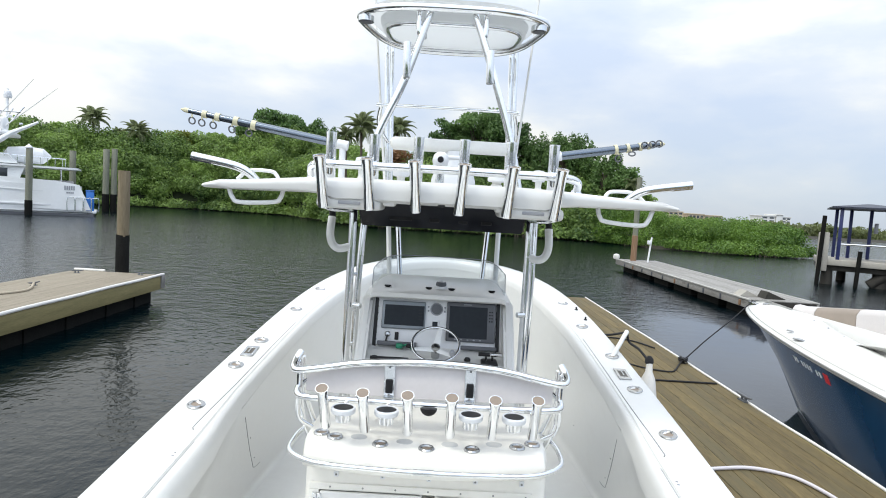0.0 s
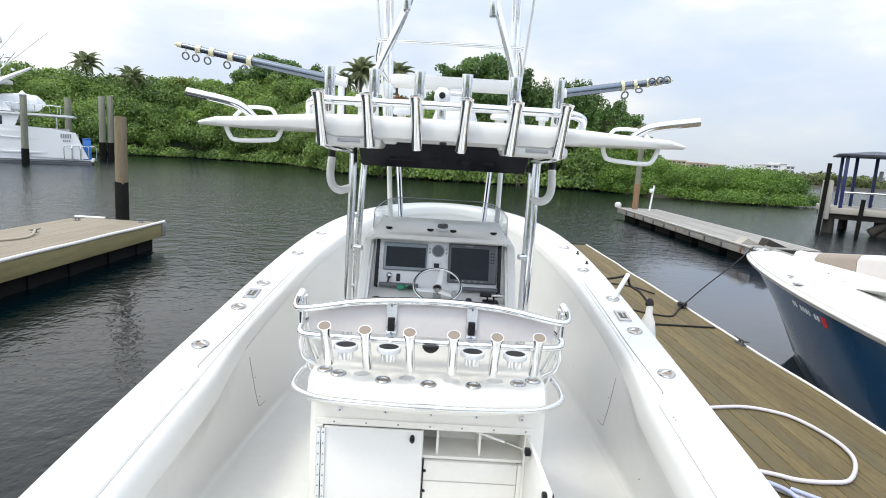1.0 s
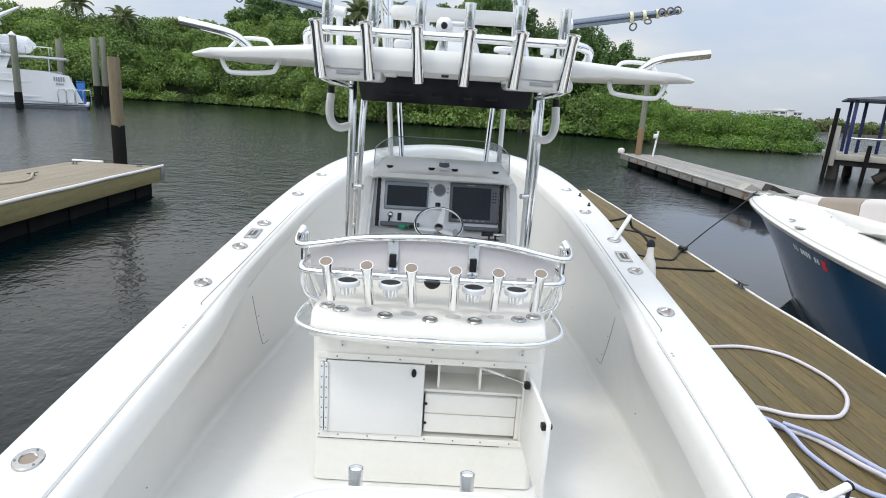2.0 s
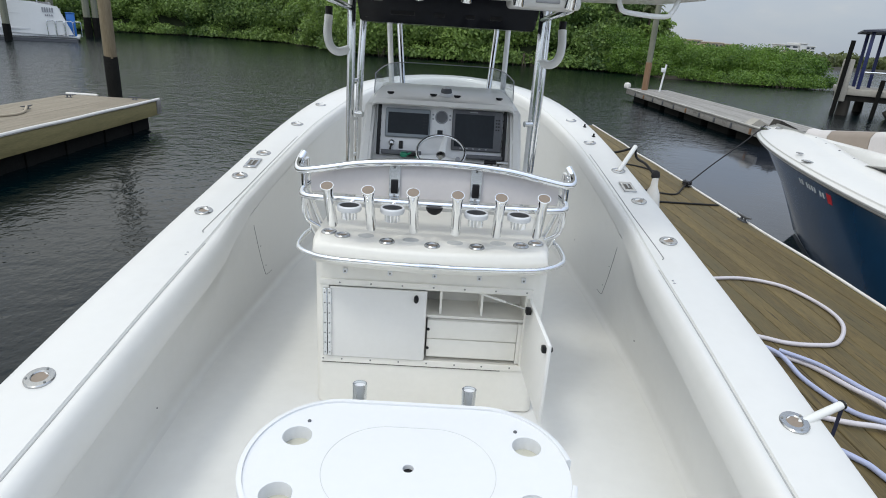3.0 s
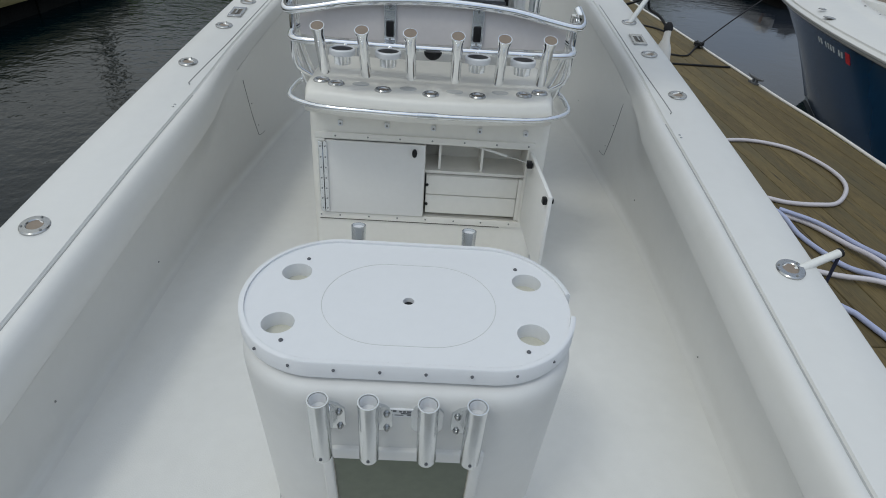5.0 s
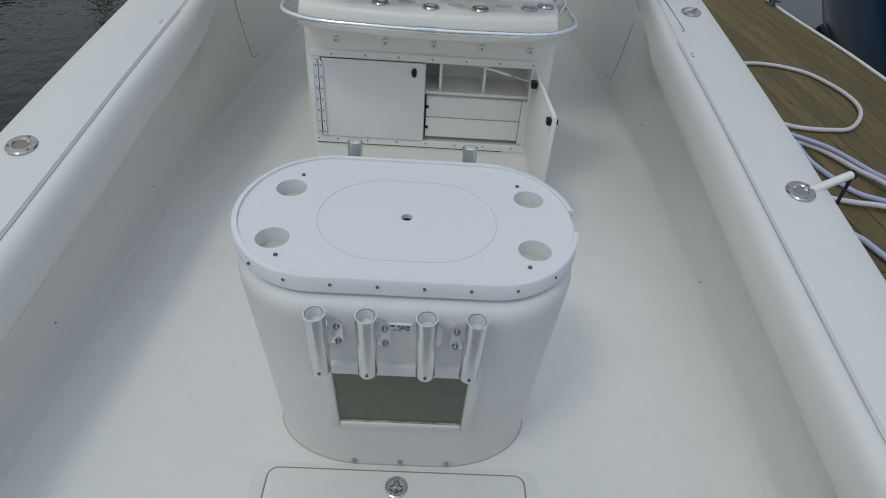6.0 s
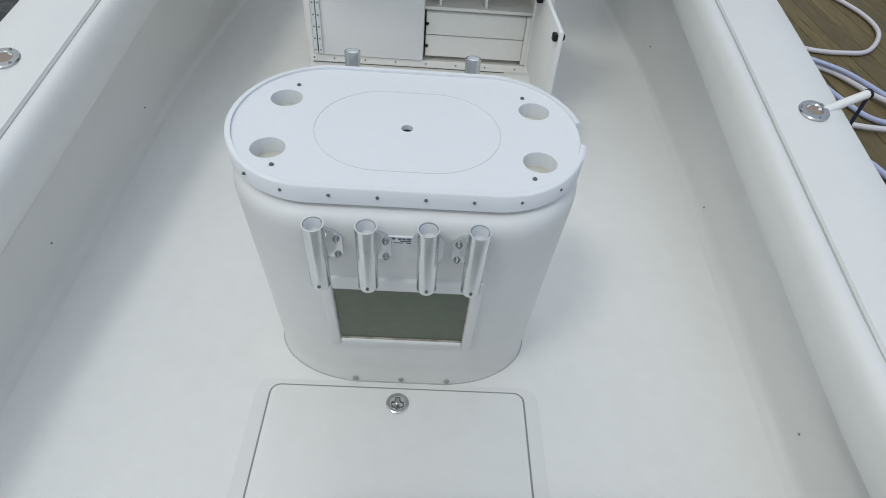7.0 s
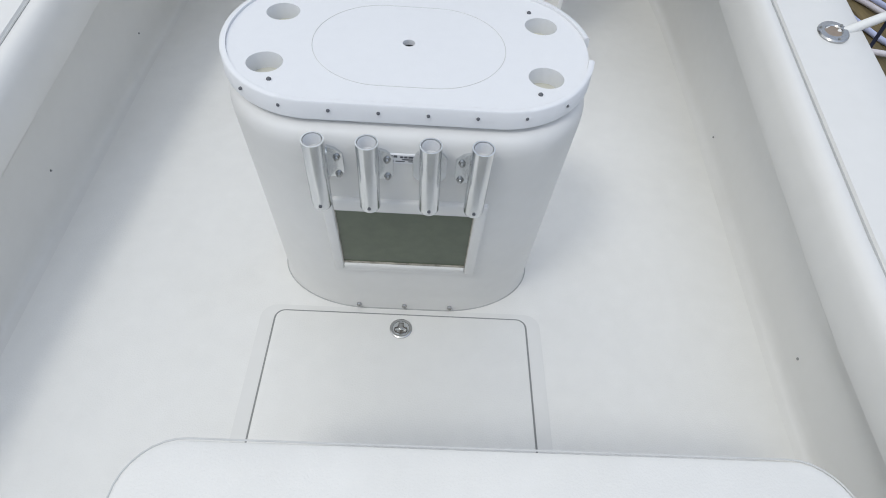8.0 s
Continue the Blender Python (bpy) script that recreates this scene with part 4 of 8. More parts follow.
# open door on its hinge
dm = Matrix.Translation((0.528, LY0 - 0.012, 0.0)) @ pose(0, 0, 0, 0, 0, 2.5)
od = part("open_cabinet_door", nbox(-0.004, 0.014, -0.495, -0.004, 0.297, 0.697, 0.004, 2, m=dm), door_white, post, "white cabinet door standing open")
part("latch", nbox(-0.024, -0.003, -0.485, -0.452, 0.652, 0.682, 0.006, 2, m=dm), black, od, "black latch")
part("latch", nbox(0.012, 0.026, -0.48, -0.457, 0.655, 0.679, 0.006, 2, m=dm), black, od, "black latch")
st = part("gas_strut", tube(bmesh.new(), [(0.26, LY0 + 0.05, 0.682), (0.41, LY0 - 0.06, 0.684)], 0.006, 8), pvc, od, "white and steel gas strut")
part("strut_rod", tube(bmesh.new(), [(0.41, LY0 - 0.06, 0.684), (0.508, LY0 - 0.13, 0.684)], 0.0035, 8), steel, st)
part("strut_end", nbox(0.498, 0.526, LY0 - 0.15, LY0 - 0.112, 0.662, 0.694, 0.006), black, st)
part("strut_end", nbox(0.248, 0.28, LY0 + 0.035, LY0 + 0.065, 0.682, 0.70, 0.004), black, st)
# moulded shelf with a bowed front
def shelf_outline(grow=0.0):
    top = []
    for i in range(13):
        t = -1 + 2 * i / 12
        top.append((0.018 + t * (0.555 + grow), 2.495 + 0.075 * t * t - grow))
    return [(0.018 + 0.585 + grow, 2.72), (0.018 + 0.585 + grow, 3.20), (0.018 - 0.585 - grow, 3.20), (0.018 - 0.585 - grow, 2.72)] + top


bm = bmesh.new()
rings = []
o = [Vector((x, y, 0)) for x, y in shelf_outline()]
c = Vector((0.012, 2.85, 0))
for z, s in ((0.892, 0.985), (0.90, 1.0), (0.950, 0.99), (0.975, 0.975), (0.988, 0.95), (0.992, 0.915)):
    rings.append([Vector((c.x + (p.x - c.x) * (s if abs(p.x) < 0.5 else s), c.y + (p.y - c.y) * s, z)) for p in o])
loft(bm, rings)
shelf = part("moulded_shelf", bm, cream, post, "thick cream moulded shelf with rounded edges", angle=55)
SH = 0.992
for x, y in ((-0.482, 2.712), (-0.410, 2.672), (-0.192, 2.617), (0.022, 2.596), (0.232, 2.610), (0.448, 2.668), (0.526, 2.715)):
    fl = part("flush_rim", turned(bmesh.new(), [(0.038, -0.004), (0.038, 0.004), (0.033, 0.010), (0.026, 0.010), (0.022, 0.004), (0.021, -0.004)], Matrix.Translation((x, y, SH)), 24, cap=False), steel, shelf, "round stainless rim")
    part("well", turned(bmesh.new(), [(0.0215, 0.001), (0.0215, 0.003), (0.001, 0.003)], Matrix.Translation((x, y, SH)), 18), insert_tan, fl, "tan tube liner")
# grey discs painted on the shelf as soft shadows under the holders
for x, y in ((-0.300, 2.692), (-0.082, 2.665), (0.130, 2.662), (0.340, 2.69)):
    part("holder_shadow", turned(bmesh.new(), [(0.040, -0.003), (0.039, 0.0012), (0.001, 0.0010)], Matrix.Translation((x, y, SH)) @ Matrix.Diagonal((1, 0.8, 1, 1)), 24), joint_shade_grey, shelf, "faint grey disc painted as the soft shadow of a holder")
for i in range(5):
    x = -0.407 + i * 0.225
    k = part("hook", nbox(x - 0.012, x + 0.012, LY0 - 0.014, LY0 + 0.004, 0.770, 0.798, 0.005), plastic_white, post, "small white hook")
    screw("screw", (x, LY0 - 0.014, 0.783), (0, -1, 0), k, 0.005, groove_mat)
part("foot_rail", tube(bmesh.new(), smooth_path([(-0.56, 3.02, 0.925), (-0.600, 2.90, 0.943), (-0.622, 2.76, 0.943), (-0.600, 2.600, 0.943), (-0.46, 2.500, 0.943), (-0.22, 2.468, 0.943), (0.018, 2.457, 0.943), (0.26, 2.462, 0.943), (0.50, 2.490, 0.943), (0.640, 2.600, 0.943), (0.664, 2.77, 0.943), (0.642, 2.91, 0.943), (0.60, 3.02, 0.925)], 8), 0.0125, 12), alu, post, "polished rail round the shelf", angle=60)
part("rail_splice", tube(bmesh.new(), [(-0.03, 2.458, 0.943), (0.06, 2.459, 0.943)], 0.0145, 12), alu_soft, post)
# backrest
def back_z(x):
    return 1.358 - 0.16 * (x - 0.02) ** 2


bm = bmesh.new()
rows = []
for i in range(17):
    x = -0.575 + i * 1.19 / 16
    yy = 2.735 + 0.04 * ((x - 0.02) / 0.6) ** 2
    rows.append([Vector((x, yy, 1.175)), Vector((x, yy - 0.012, 1.18)), Vector((x, yy - 0.014, back_z(x) - 0.03)), Vector((x, yy, back_z(x) - 0.01)), Vector((x, yy + 0.03, back_z(x) - 0.02)), Vector((x, yy + 0.03, 1.18))])
loft(bm, rows)
rest = part("backrest", bm, vinyl, post, "pale pinkish-grey vinyl backrest")
pts = [(-0.622, 2.83, 1.350), (-0.636, 2.79, 1.318), (-0.632, 2.745, 1.296), (-0.60, 2.722, 1.290), (-0.50, 2.718, 1.306), (-0.30, 2.712, 1.342), (0.02, 2.705, 1.362), (0.33, 2.712, 1.345), (0.53, 2.718, 1.308), (0.635, 2.722, 1.290), (0.672, 2.745, 1.296), (0.678, 2.79, 1.318), (0.662, 2.83, 1.350)]
part("top_rail", tube(bmesh.new(), smooth_path(pts, 7), 0.0185, 14), alu, post, "curved polished top rail", angle=60)
pts = [(-0.610, 2.88, 1.19), (-0.622, 2.80, 1.182), (-0.605, 2.715, 1.176), (-0.55, 2.682, 1.174), (-0.42, 2.675, 1.174), (0.02, 2.67, 1.172), (0.46, 2.675, 1.172), (0.585, 2.682, 1.174), (0.645, 2.715, 1.176), (0.662, 2.80, 1.182), (0.648, 2.88, 1.19)]
part("middle_rail", tube(bmesh.new(), smooth_path(pts, 7), 0.016, 14), alu, post, "polished rail behind the holders", angle=60)
for s, x0 in ((-1, -0.618), (1, 0.658)):
    for dy, dz in ((0.0, 0.0), (0.09, 0.0)):
        pipe("upright", [(x0, 2.80 + dy * 0.6, 1.32), (x0 - s * 0.004, 2.80 + dy, 1.15), (x0 - s * 0.02, 2.84 + dy * 1.6, 1.0), (x0 - s * 0.05, 2.90 + dy * 1.6, 0.88)], 0.0145, alu, post, "polished upright")
    pipe("brace", [(x0 - s * 0.01, 2.74, 1.18), (x0 - s * 0.012, 2.76, 1.05), (x0 - s * 0.07, 2.80, 0.985)], 0.011, alu, post, "thin brace")
for x in (-0.172, 0.212):
    b = part("backrest_bracket", nbox(x - 0.026, x + 0.026, 2.712, 2.722, 1.168, 1.352, 0.002, 1), alu_soft, rest, "flat aluminium strap")
    part("pad", nbox(x - 0.017, x + 0.017, 2.702, 2.713, 1.205, 1.272, 0.005, 2), black, b, "black rubber pad")
    for z in (1.195, 1.33):
        screw("screw", (x, 2.711, z), (0, -1, 0), b, 0.005, groove_mat)
for x in (-0.452, -0.268, -0.072, 0.122, 0.312, 0.503):
    y0 = 2.565 + (0.03 if abs(x - 0.02) > 0.4 else 0.0)
    t = part("rod_holder", hollow_tube(bmesh.new(), (x + 0.004, y0 + 0.035, 1.06), (x, y0 - 0.085, 1.276), 0.0225, 0.007, 0.003, 0.02), alu, post, "polished rod holder with a flared mouth")
    m2 = axis_pose((x, y0 - 0.085, 1.276), (x, y0 - 0.141, 1.377))
    part("mouth", turned(bmesh.new(), [(0.0272, -0.010), (0.0272, -0.0022), (0.001, -0.0022)], m2, 18), insert_tan, t, "tan insert")
    part("rail_clamp", tube(bmesh.new(), [(x, y0 - 0.01, 1.16), (x, 2.675, 1.165)], 0.009, 8), alu, t)
for x in (-0.36, -0.166, 0.214, 0.408):
    m2 = Matrix.Translation((x, 2.558, 1.172))
    cpr = part("cup_holder", turned(bmesh.new(), [(0.052, -0.016), (0.055, -0.010), (0.055, 0.005), (0.051, 0.010), (0.046, 0.010), (0.045, 0.0)], m2, 26, cap=False), plastic_white, post, "white ring cup holder")
    part("cup", turned(bmesh.new(), [(0.030, -0.056), (0.035, -0.054), (0.038, -0.012), (0.040, -0.006)], m2, 22), alu, cpr, "aluminium cup")
    part("cup_mouth", turned(bmesh.new(), [(0.0456, 0.002), (0.0456, 0.006), (0.001, 0.006)], m2, 22), black, cpr, "dark mouth")
    part("arm", tube(bmesh.new(), [(x, 2.61, 1.165), (x, 2.675, 1.17)], 0.010, 8), alu, cpr)
part("gaff_clip", turned(bmesh.new(), [(0.012, -0.024), (0.026, -0.014), (0.034, 0.0), (0.036, 0.014), (0.018, 0.016), (0.001, 0.016)], Matrix.Translation((0.022, 2.625, 1.160)) @ Matrix.Diagonal((1.1, 0.6, 0.9, 1)), 16), black, post, "black plastic clip")

post.location.z += 0.008

# ---------------------------------------------------------------- console
con = thing("steering_console", (0.03, 4.1, 0), "white steering console with displays, wheel and windshield", "console")
CX = 0.03
bm = bmesh.new()
sec = [(3.42, 0.0), (3.40, 1.04), (3.44, 1.10), (3.68, 1.17), (3.80, 1.470), (3.70, 1.472), (3.686, 1.482), (3.688, 1.508), (3.72, 1.520), (4.30, 1.555), (4.62, 1.50), (4.95, 1.05), (5.05, 0.55), (5.05, 0.0)]
rows = []
for x, s in ((-0.475, 0.0), (-0.468, 0.02), (-0.44, 0.03), (0.44, 0.03), (0.468, 0.02), (0.475, 0.0)):
    rows.append([Vector((CX + x * (0.92 if z > 1.4 else 1.0), y + (0.03 - s) * (1 if y < 4.2 else -1), z - (0.03 - s) * (1 if z > 1.3 else 0))) for y, z in sec])
loft(bm, rows)
part("body", bm, gelcoat, con, "white moulded console", angle=28)
for s in (-1, 1):
    bm = bmesh.new()
    cheek = [(3.36, 0.0), (3.36, 0.98), (3.62, 1.30), (3.76, 1.47), (4.3, 1.50), (4.3, 0.0)]
    rows = [[Vector((CX + s * x, y, z)) for y, z in cheek] for x in (0.422, 0.488)]
    loft(bm, rows)
    bmesh.ops.bevel(bm, geom=bm.edges, offset=0.018, segments=3, affect="EDGES")
    part("side_wing", bm, gelcoat, con, "white side moulding")
DM = Matrix.Translation((CX, 3.72, 1.285)) @ pose(0, 0, 0, -17.5, 0, 0)   # dash plane: local x, z; y is depth
dash = part("dash_panel", nbox(-0.412, 0.412, -0.004, 0.02, -0.195, 0.2, 0.004, m=DM), plastic_white, con, "white instrument panel")
for s in (-1, 1):
    hs = part("panel_hinge", nbox(s * 0.394 - 0.011, s * 0.394 + 0.011, -0.012, 0.0, -0.185, 0.19, 0.002, 1, m=DM), black, dash, "black hinge strip")
    for i in range(9):
        screw("knuckle", DM @ Vector((s * 0.386, -0.012, -0.17 + i * 0.042)), (0, -1, 0.3), hs, 0.006, black)


def display(x0, x1, z0, z1, housing, kw, label):
    d = part("display", nbox(x0, x1, -0.03, 0.0, z0, z1, 0.008, 3, m=DM), housing, dash, label)
    part("screen", nbox(x0 + 0.018, x1 - 0.018 - kw, -0.032, -0.028, z0 + 0.022, z1 - 0.028, m=DM), screen_mat, d, "dark glossy screen", smooth=False)
    for i in range(4):
        for j in range(2):
            part("key", nbox(x1 - 0.044 + j * 0.015, x1 - 0.034 + j * 0.015, -0.0325, -0.029, z1 - 0.06 - i * 0.02, z1 - 0.051 - i * 0.02, 0.002, 1, m=DM), black, d)
    return d


display(-0.355, -0.075, -0.015, 0.165, housing_grey, -0.010, "wide chart display in a blue-grey metal housing")
d2 = display(0.062, 0.378, -0.075, 0.178, bezel, 0.036, "chart display in a charcoal housing")
for i in range(5):
    part("button", nbox(0.115 + i * 0.04, 0.128 + i * 0.04, -0.033, -0.029, -0.066, -0.058, 0.002, 1, m=DM), grey_plastic, d2)
part("maker_bar", nbox(0.17, 0.22, -0.0325, -0.029, 0.160, 0.166, m=DM), grey_plastic, d2, "grey bar of print", smooth=False)
gm = DM @ Matrix.Translation((-0.005, -0.004, 0.125)) @ pose(0, 0, 0, 90)
gg = part("gauge", turned(bmesh.new(), [(0.041, -0.004), (0.041, 0.006), (0.037, 0.010), (0.034, 0.007), (0.001, 0.007)], gm, 28), grey_plastic, dash, "round grey gauge")
part("gauge_face", turned(bmesh.new(), [(0.0335, 0.0068), (0.0335, 0.008), (0.001, 0.008)], gm, 24), bezel, gg, "dark gauge face")
for s in (-1, 1):
    for dz in (-0.012, 0.014):
        screw("indicator", DM @ Vector((-0.005 + s * 0.053, -0.004, 0.125 + dz)), (0, -1, 0.3), dash, 0.006, grey_plastic)
sw = part("switch_plate", nbox(-0.04, 0.018, -0.014, 0.0, -0.005, 0.055, 0.008, 2, m=DM), plastic_white, dash, "white instrument with a small dark screen")
part("small_screen", nbox(-0.028, 0.006, -0.016, -0.012, 0.012, 0.044, 0.002, 1, m=DM), screen_mat, sw)
part("rocker_switch", nbox(-0.265, -0.240, -0.012, 0.0, -0.085, -0.035, 0.004, 2, m=DM), black, dash, "black rocker switch")
im = DM @ Matrix.Translation((-0.31, -0.004, -0.05)) @ pose(0, 0, 0, 90)
ig = part("ignition", turned(bmesh.new(), [(0.019, 0), (0.019, 0.008), (0.012, 0.012), (0.010, 0.02), (0.001, 0.02)], im, 18), steel, dash, "ignition lock with a hanging key")
part("key", tube(bmesh.new(), [DM @ Vector((-0.31, -0.024, -0.055)), DM @ Vector((-0.318, -0.026, -0.10))], 0.006, 6), black, ig)
# lower helm: slanted face with slots, wheel, throttle
part("glove_lid", nbox(CX - 0.395, CX - 0.16, 3.50, 3.52, 1.115, 1.14, 0.004, m=Matrix.Identity(4)), black, con, "dark slot in the lower helm")
part("tray_bar", nbox(-0.37, -0.12, -0.06, -0.015, -0.125, -0.098, 0.006, m=DM), bezel, dash, "dark tray edge")
part("tray_bar", nbox(0.16, 0.385, -0.06, -0.015, -0.125, -0.10, 0.006, m=DM), bezel, dash, "dark tray edge")
for x, z, r in ((-0.37, 1.10, 0.022), (0.20, 1.12, 0.02)):
    part("knob", turned(bmesh.new(), [(r, 0), (r, 0.012), (r * 0.7, 0.02), (0.001, 0.021)], Matrix.Translation((CX + x, 3.52, z + 0.02)), 16), black, con, "black knob")
for x0 in (0.02, 0.10, 0.22):
    part("switch_bank", nbox(CX + x0 - 0.02, CX + x0 + 0.045, 3.46, 3.505, 1.10, 1.128, 0.005, m=Matrix.Identity(4)), black, con, "dark switches")
WM = Matrix.Translation((CX + 0.002, 3.50, 1.236)) @ pose(0, 0, 0, 33, 0, 0)
ring_pts = [WM @ Vector((0.144 * math.cos(2 * math.pi * i / 40), 0.144 * math.sin(2 * math.pi * i / 40), 0)) for i in range(40)]
wheel = part("steering_wheel", tube(bmesh.new(), ring_pts, 0.0085, 10, closed=True), alu_soft, con, "stainless steering wheel rim")
for a in (80, 200, 320):
    v = Vector((math.cos(radians(a)), math.sin(radians(a)), 0))
    n_ = Vector((-v.y, v.x, 0))
    rows = []
    for d, w, z in ((0.143, 0.010, 0.0), (0.10, 0.016, -0.012), (0.055, 0.019, -0.026), (0.018, 0.024, -0.034)):
        rows.append([WM @ (v * d + n_ * (w * a) + Vector((0, 0, z + b))) for a, b in ((-1, 0), (-0.6, 0.005), (0.6, 0.005), (1, 0), (0.6, -0.005), (-0.6, -0.005))])
    part("spoke", loft(bmesh.new(), rows), alu_white, wheel, "broad pale spoke")
part("hub", turned(bmesh.new(), [(0.028, -0.05), (0.03, -0.03), (0.026, -0.018), (0.012, -0.012), (0.001, -0.011)], WM, 20), steel, wheel)
part("hub_cap", turned(bmesh.new(), [(0.012, -0.013), (0.011, -0.008), (0.001, -0.007)], WM, 16), black, wheel)
part("spinner_knob", turned(bmesh.new(), [(0.014, 0), (0.017, 0.02), (0.012, 0.035), (0.001, 0.036)], WM @ Matrix.Translation((0.10, -0.085, 0.005)), 16), grey_plastic, wheel)
part("steering_column", tube(bmesh.new(), [WM @ Vector((0, 0, -0.04)), WM @ Vector((0, 0.01, -0.14))], 0.026, 14), steel, con)
tb = part("throttle_box", nbox(CX + 0.285, CX + 0.385, 3.46, 3.58, 1.11, 1.15, 0.012, m=Matrix.Identity(4)), black, con, "black throttle binnacle")
for dx in (0.0, 0.04):
    pipe("lever", [(CX + 0.315 + dx, 3.52, 1.14), (CX + 0.312 + dx, 3.51, 1.17), (CX + 0.31 + dx, 3.50, 1.19)], 0.007, steel, tb, "steel throttle lever")
part("lever_grip", tube(bmesh.new(), [(CX + 0.265, 3.50, 1.192), (CX + 0.335, 3.50, 1.192)], 0.012, 10), black, tb)
part("lever_grip", tube(bmesh.new(), [(CX + 0.34, 3.50, 1.192), (CX + 0.405, 3.50, 1.192)], 0.012, 10), steel, tb)
# kill-switch lanyard
kl = thing("lanyard", (CX - 0.21, 3.6, 1.1), "green plastic lanyard clip lying on the helm", "lanyard")
part("clip", nbox(CX - 0.25, CX - 0.205, 3.60, 3.64, 1.17, 1.20, 0.01), green_mat, kl)
pipe("cord", [(CX - 0.205, 3.62, 1.185), (CX - 0.18, 3.60, 1.20), (CX - 0.16, 3.61, 1.18), (CX - 0.15, 3.63, 1.17)], 0.006, green_mat, kl)
part("toggle", nbox(CX - 0.185, CX - 0.15, 3.59, 3.62, 1.18, 1.205, 0.008), black, kl)
# eyebrow fittings and compass
for x in (-0.335, -0.065, 0.085, 0.35):
    k = turned(bmesh.new(), [(0.016, 0), (0.016, 0.008), (0.010, 0.014), (0.001, 0.015)], Matrix.Translation((CX + x, 3.82, 1.522)), 14)
    box(k, CX + x - 0.022, CX + x + 0.022, 3.812, 3.828, 1.530, 1.540, 0.003, 1)
    part("wing_knob", k, black, con, "black wing knob")
cp = part("compass", turned(bmesh.new(), [(0.045, 0), (0.045, 0.012), (0.038, 0.022), (0.030, 0.045), (0.012, 0.06), (0.001, 0.063)], Matrix.Translation((CX + 0.015, 3.88, 1.522)), 24), plastic_white, con, "white compass with a black card")
part("compass_bezel", turned(bmesh.new(), [(0.034, 0.02), (0.036, 0.03), (0.033, 0.045), (0.028, 0.05)], Matrix.Translation((CX + 0.015, 3.875, 1.522)), 22, cap=False), bezel, cp)
# windshield: a wrapped clear sheet
bm = bmesh.new()
rows, edge = [], []
for i in range(41):
    t = -1 + 2 * i / 40
    x = CX + 0.445 * (abs(t) ** 0.75) * (1 if t > 0 else -1)
    y = 4.34 - 0.46 * abs(t) ** 6.0
    top = 1.692 - 0.055 * abs(t) ** 9
    edge.append(Vector((x, y + 0.048, top)))
    rows.append([Vector((x, y, 1.50)), Vector((x, y + 0.025, 1.60)), Vector((x, y + 0.045, top)), Vector((x, y + 0.051, top)), Vector((x, y + 0.031, 1.60)), Vector((x, y + 0.006, 1.50))])
loft(bm, rows)
ws = part("windshield", bm, glass, con, "clear wrap-round acrylic windshield")
ws.visible_shadow = False
edge = [Vector((edge[0].x, edge[0].y - 0.05, 1.52))] + edge + [Vector((edge[-1].x, edge[-1].y - 0.05, 1.52))]
part("glass_edge", tube(bmesh.new(), edge, 0.0032, 6), grey_plastic, ws, "thin pale sheet edge")

for ob in (con, kl):
    ob.location += Vector((0.006, 0.0, 0.036))

# ---------------------------------------------------------------- hard top and tower
top = thing("t_top", (0.02, 3.8, 0), "white hard top on polished aluminium legs with tower and rod holders", "t-top")
TX = 0.012
bm = bmesh.new()
rows = []
for i in range(-14, 15):
    t = i / 14
    x = 1.205 * t
    a = abs(t)
    wing = blend(0.44, 0.52, a)
    y0 = 2.865 + 0.16 * wing * (a - 0.5)
    y1 = 4.75 - 0.75 * wing - 0.35 * a
    th_ = 0.115 * (1 - wing) + wing * (0.074 - 0.034 * (a - 0.5) / 0.5)
    zt = 2.205 - 0.03 * blend(0.3, 1.0, a) * 1.0
    zt = zt - (0.022 if a > 0.985 else 0) - (0.016 * blend(0.44, 1.0, a) if t < 0 else 0.0)
    zb = zt - th_ + (0.02 if a > 0.985 else 0)
    zm = (zt + zb) / 2
    rows.append([Vector((TX + x, y0 + 0.02, zt)), Vector((TX + x, y0 + 0.004, zt - th_ * 0.18)), Vector((TX + x, y0, zm)), Vector((TX + x, y0 + 0.008, zb + th_ * 0.12)), Vector((TX + x, y0 + 0.04, zb)), Vector((TX + x, y1 - 0.04, zb + 0.01)), Vector((TX + x, y1, zm)), Vector((TX + x, y1 - 0.03, zt + 0.0)), Vector((TX + x, (y0 + y1) / 2, zt + 0.02 * (1 - a)))])
loft(bm, rows)
roof = part("hard_top", bm, gelcoat, top, "white winged fibreglass roof", angle=50)
for sx in (-1, 1):
    x = TX + sx * 0.455
    bx = nbox(x - 0.16, x + 0.16, 2.885, 3.15, 2.05, 2.11, 0.022, 3)
    lb = part("light_box", bx, gelcoat, roof, "white moulded lamp box")
    part("lamp_lens", nbox(x - 0.05, x + 0.06, 2.878, 2.89, 2.073, 2.09, 0.004, 2), grey_plastic, lb, "flat lamp lens")
for x in (-0.255, 0.305):
    part("box_foot", nbox(TX + x - 0.032, TX + x + 0.032, 2.90, 2.98, 2.075, 2.11, 0.012, 2), gelcoat, roof)
part("drain_slot", nbox(0.0, 0.035, 2.858, 2.872, 2.085, 2.098, 0.003, 1), black, roof, "small dark slot")
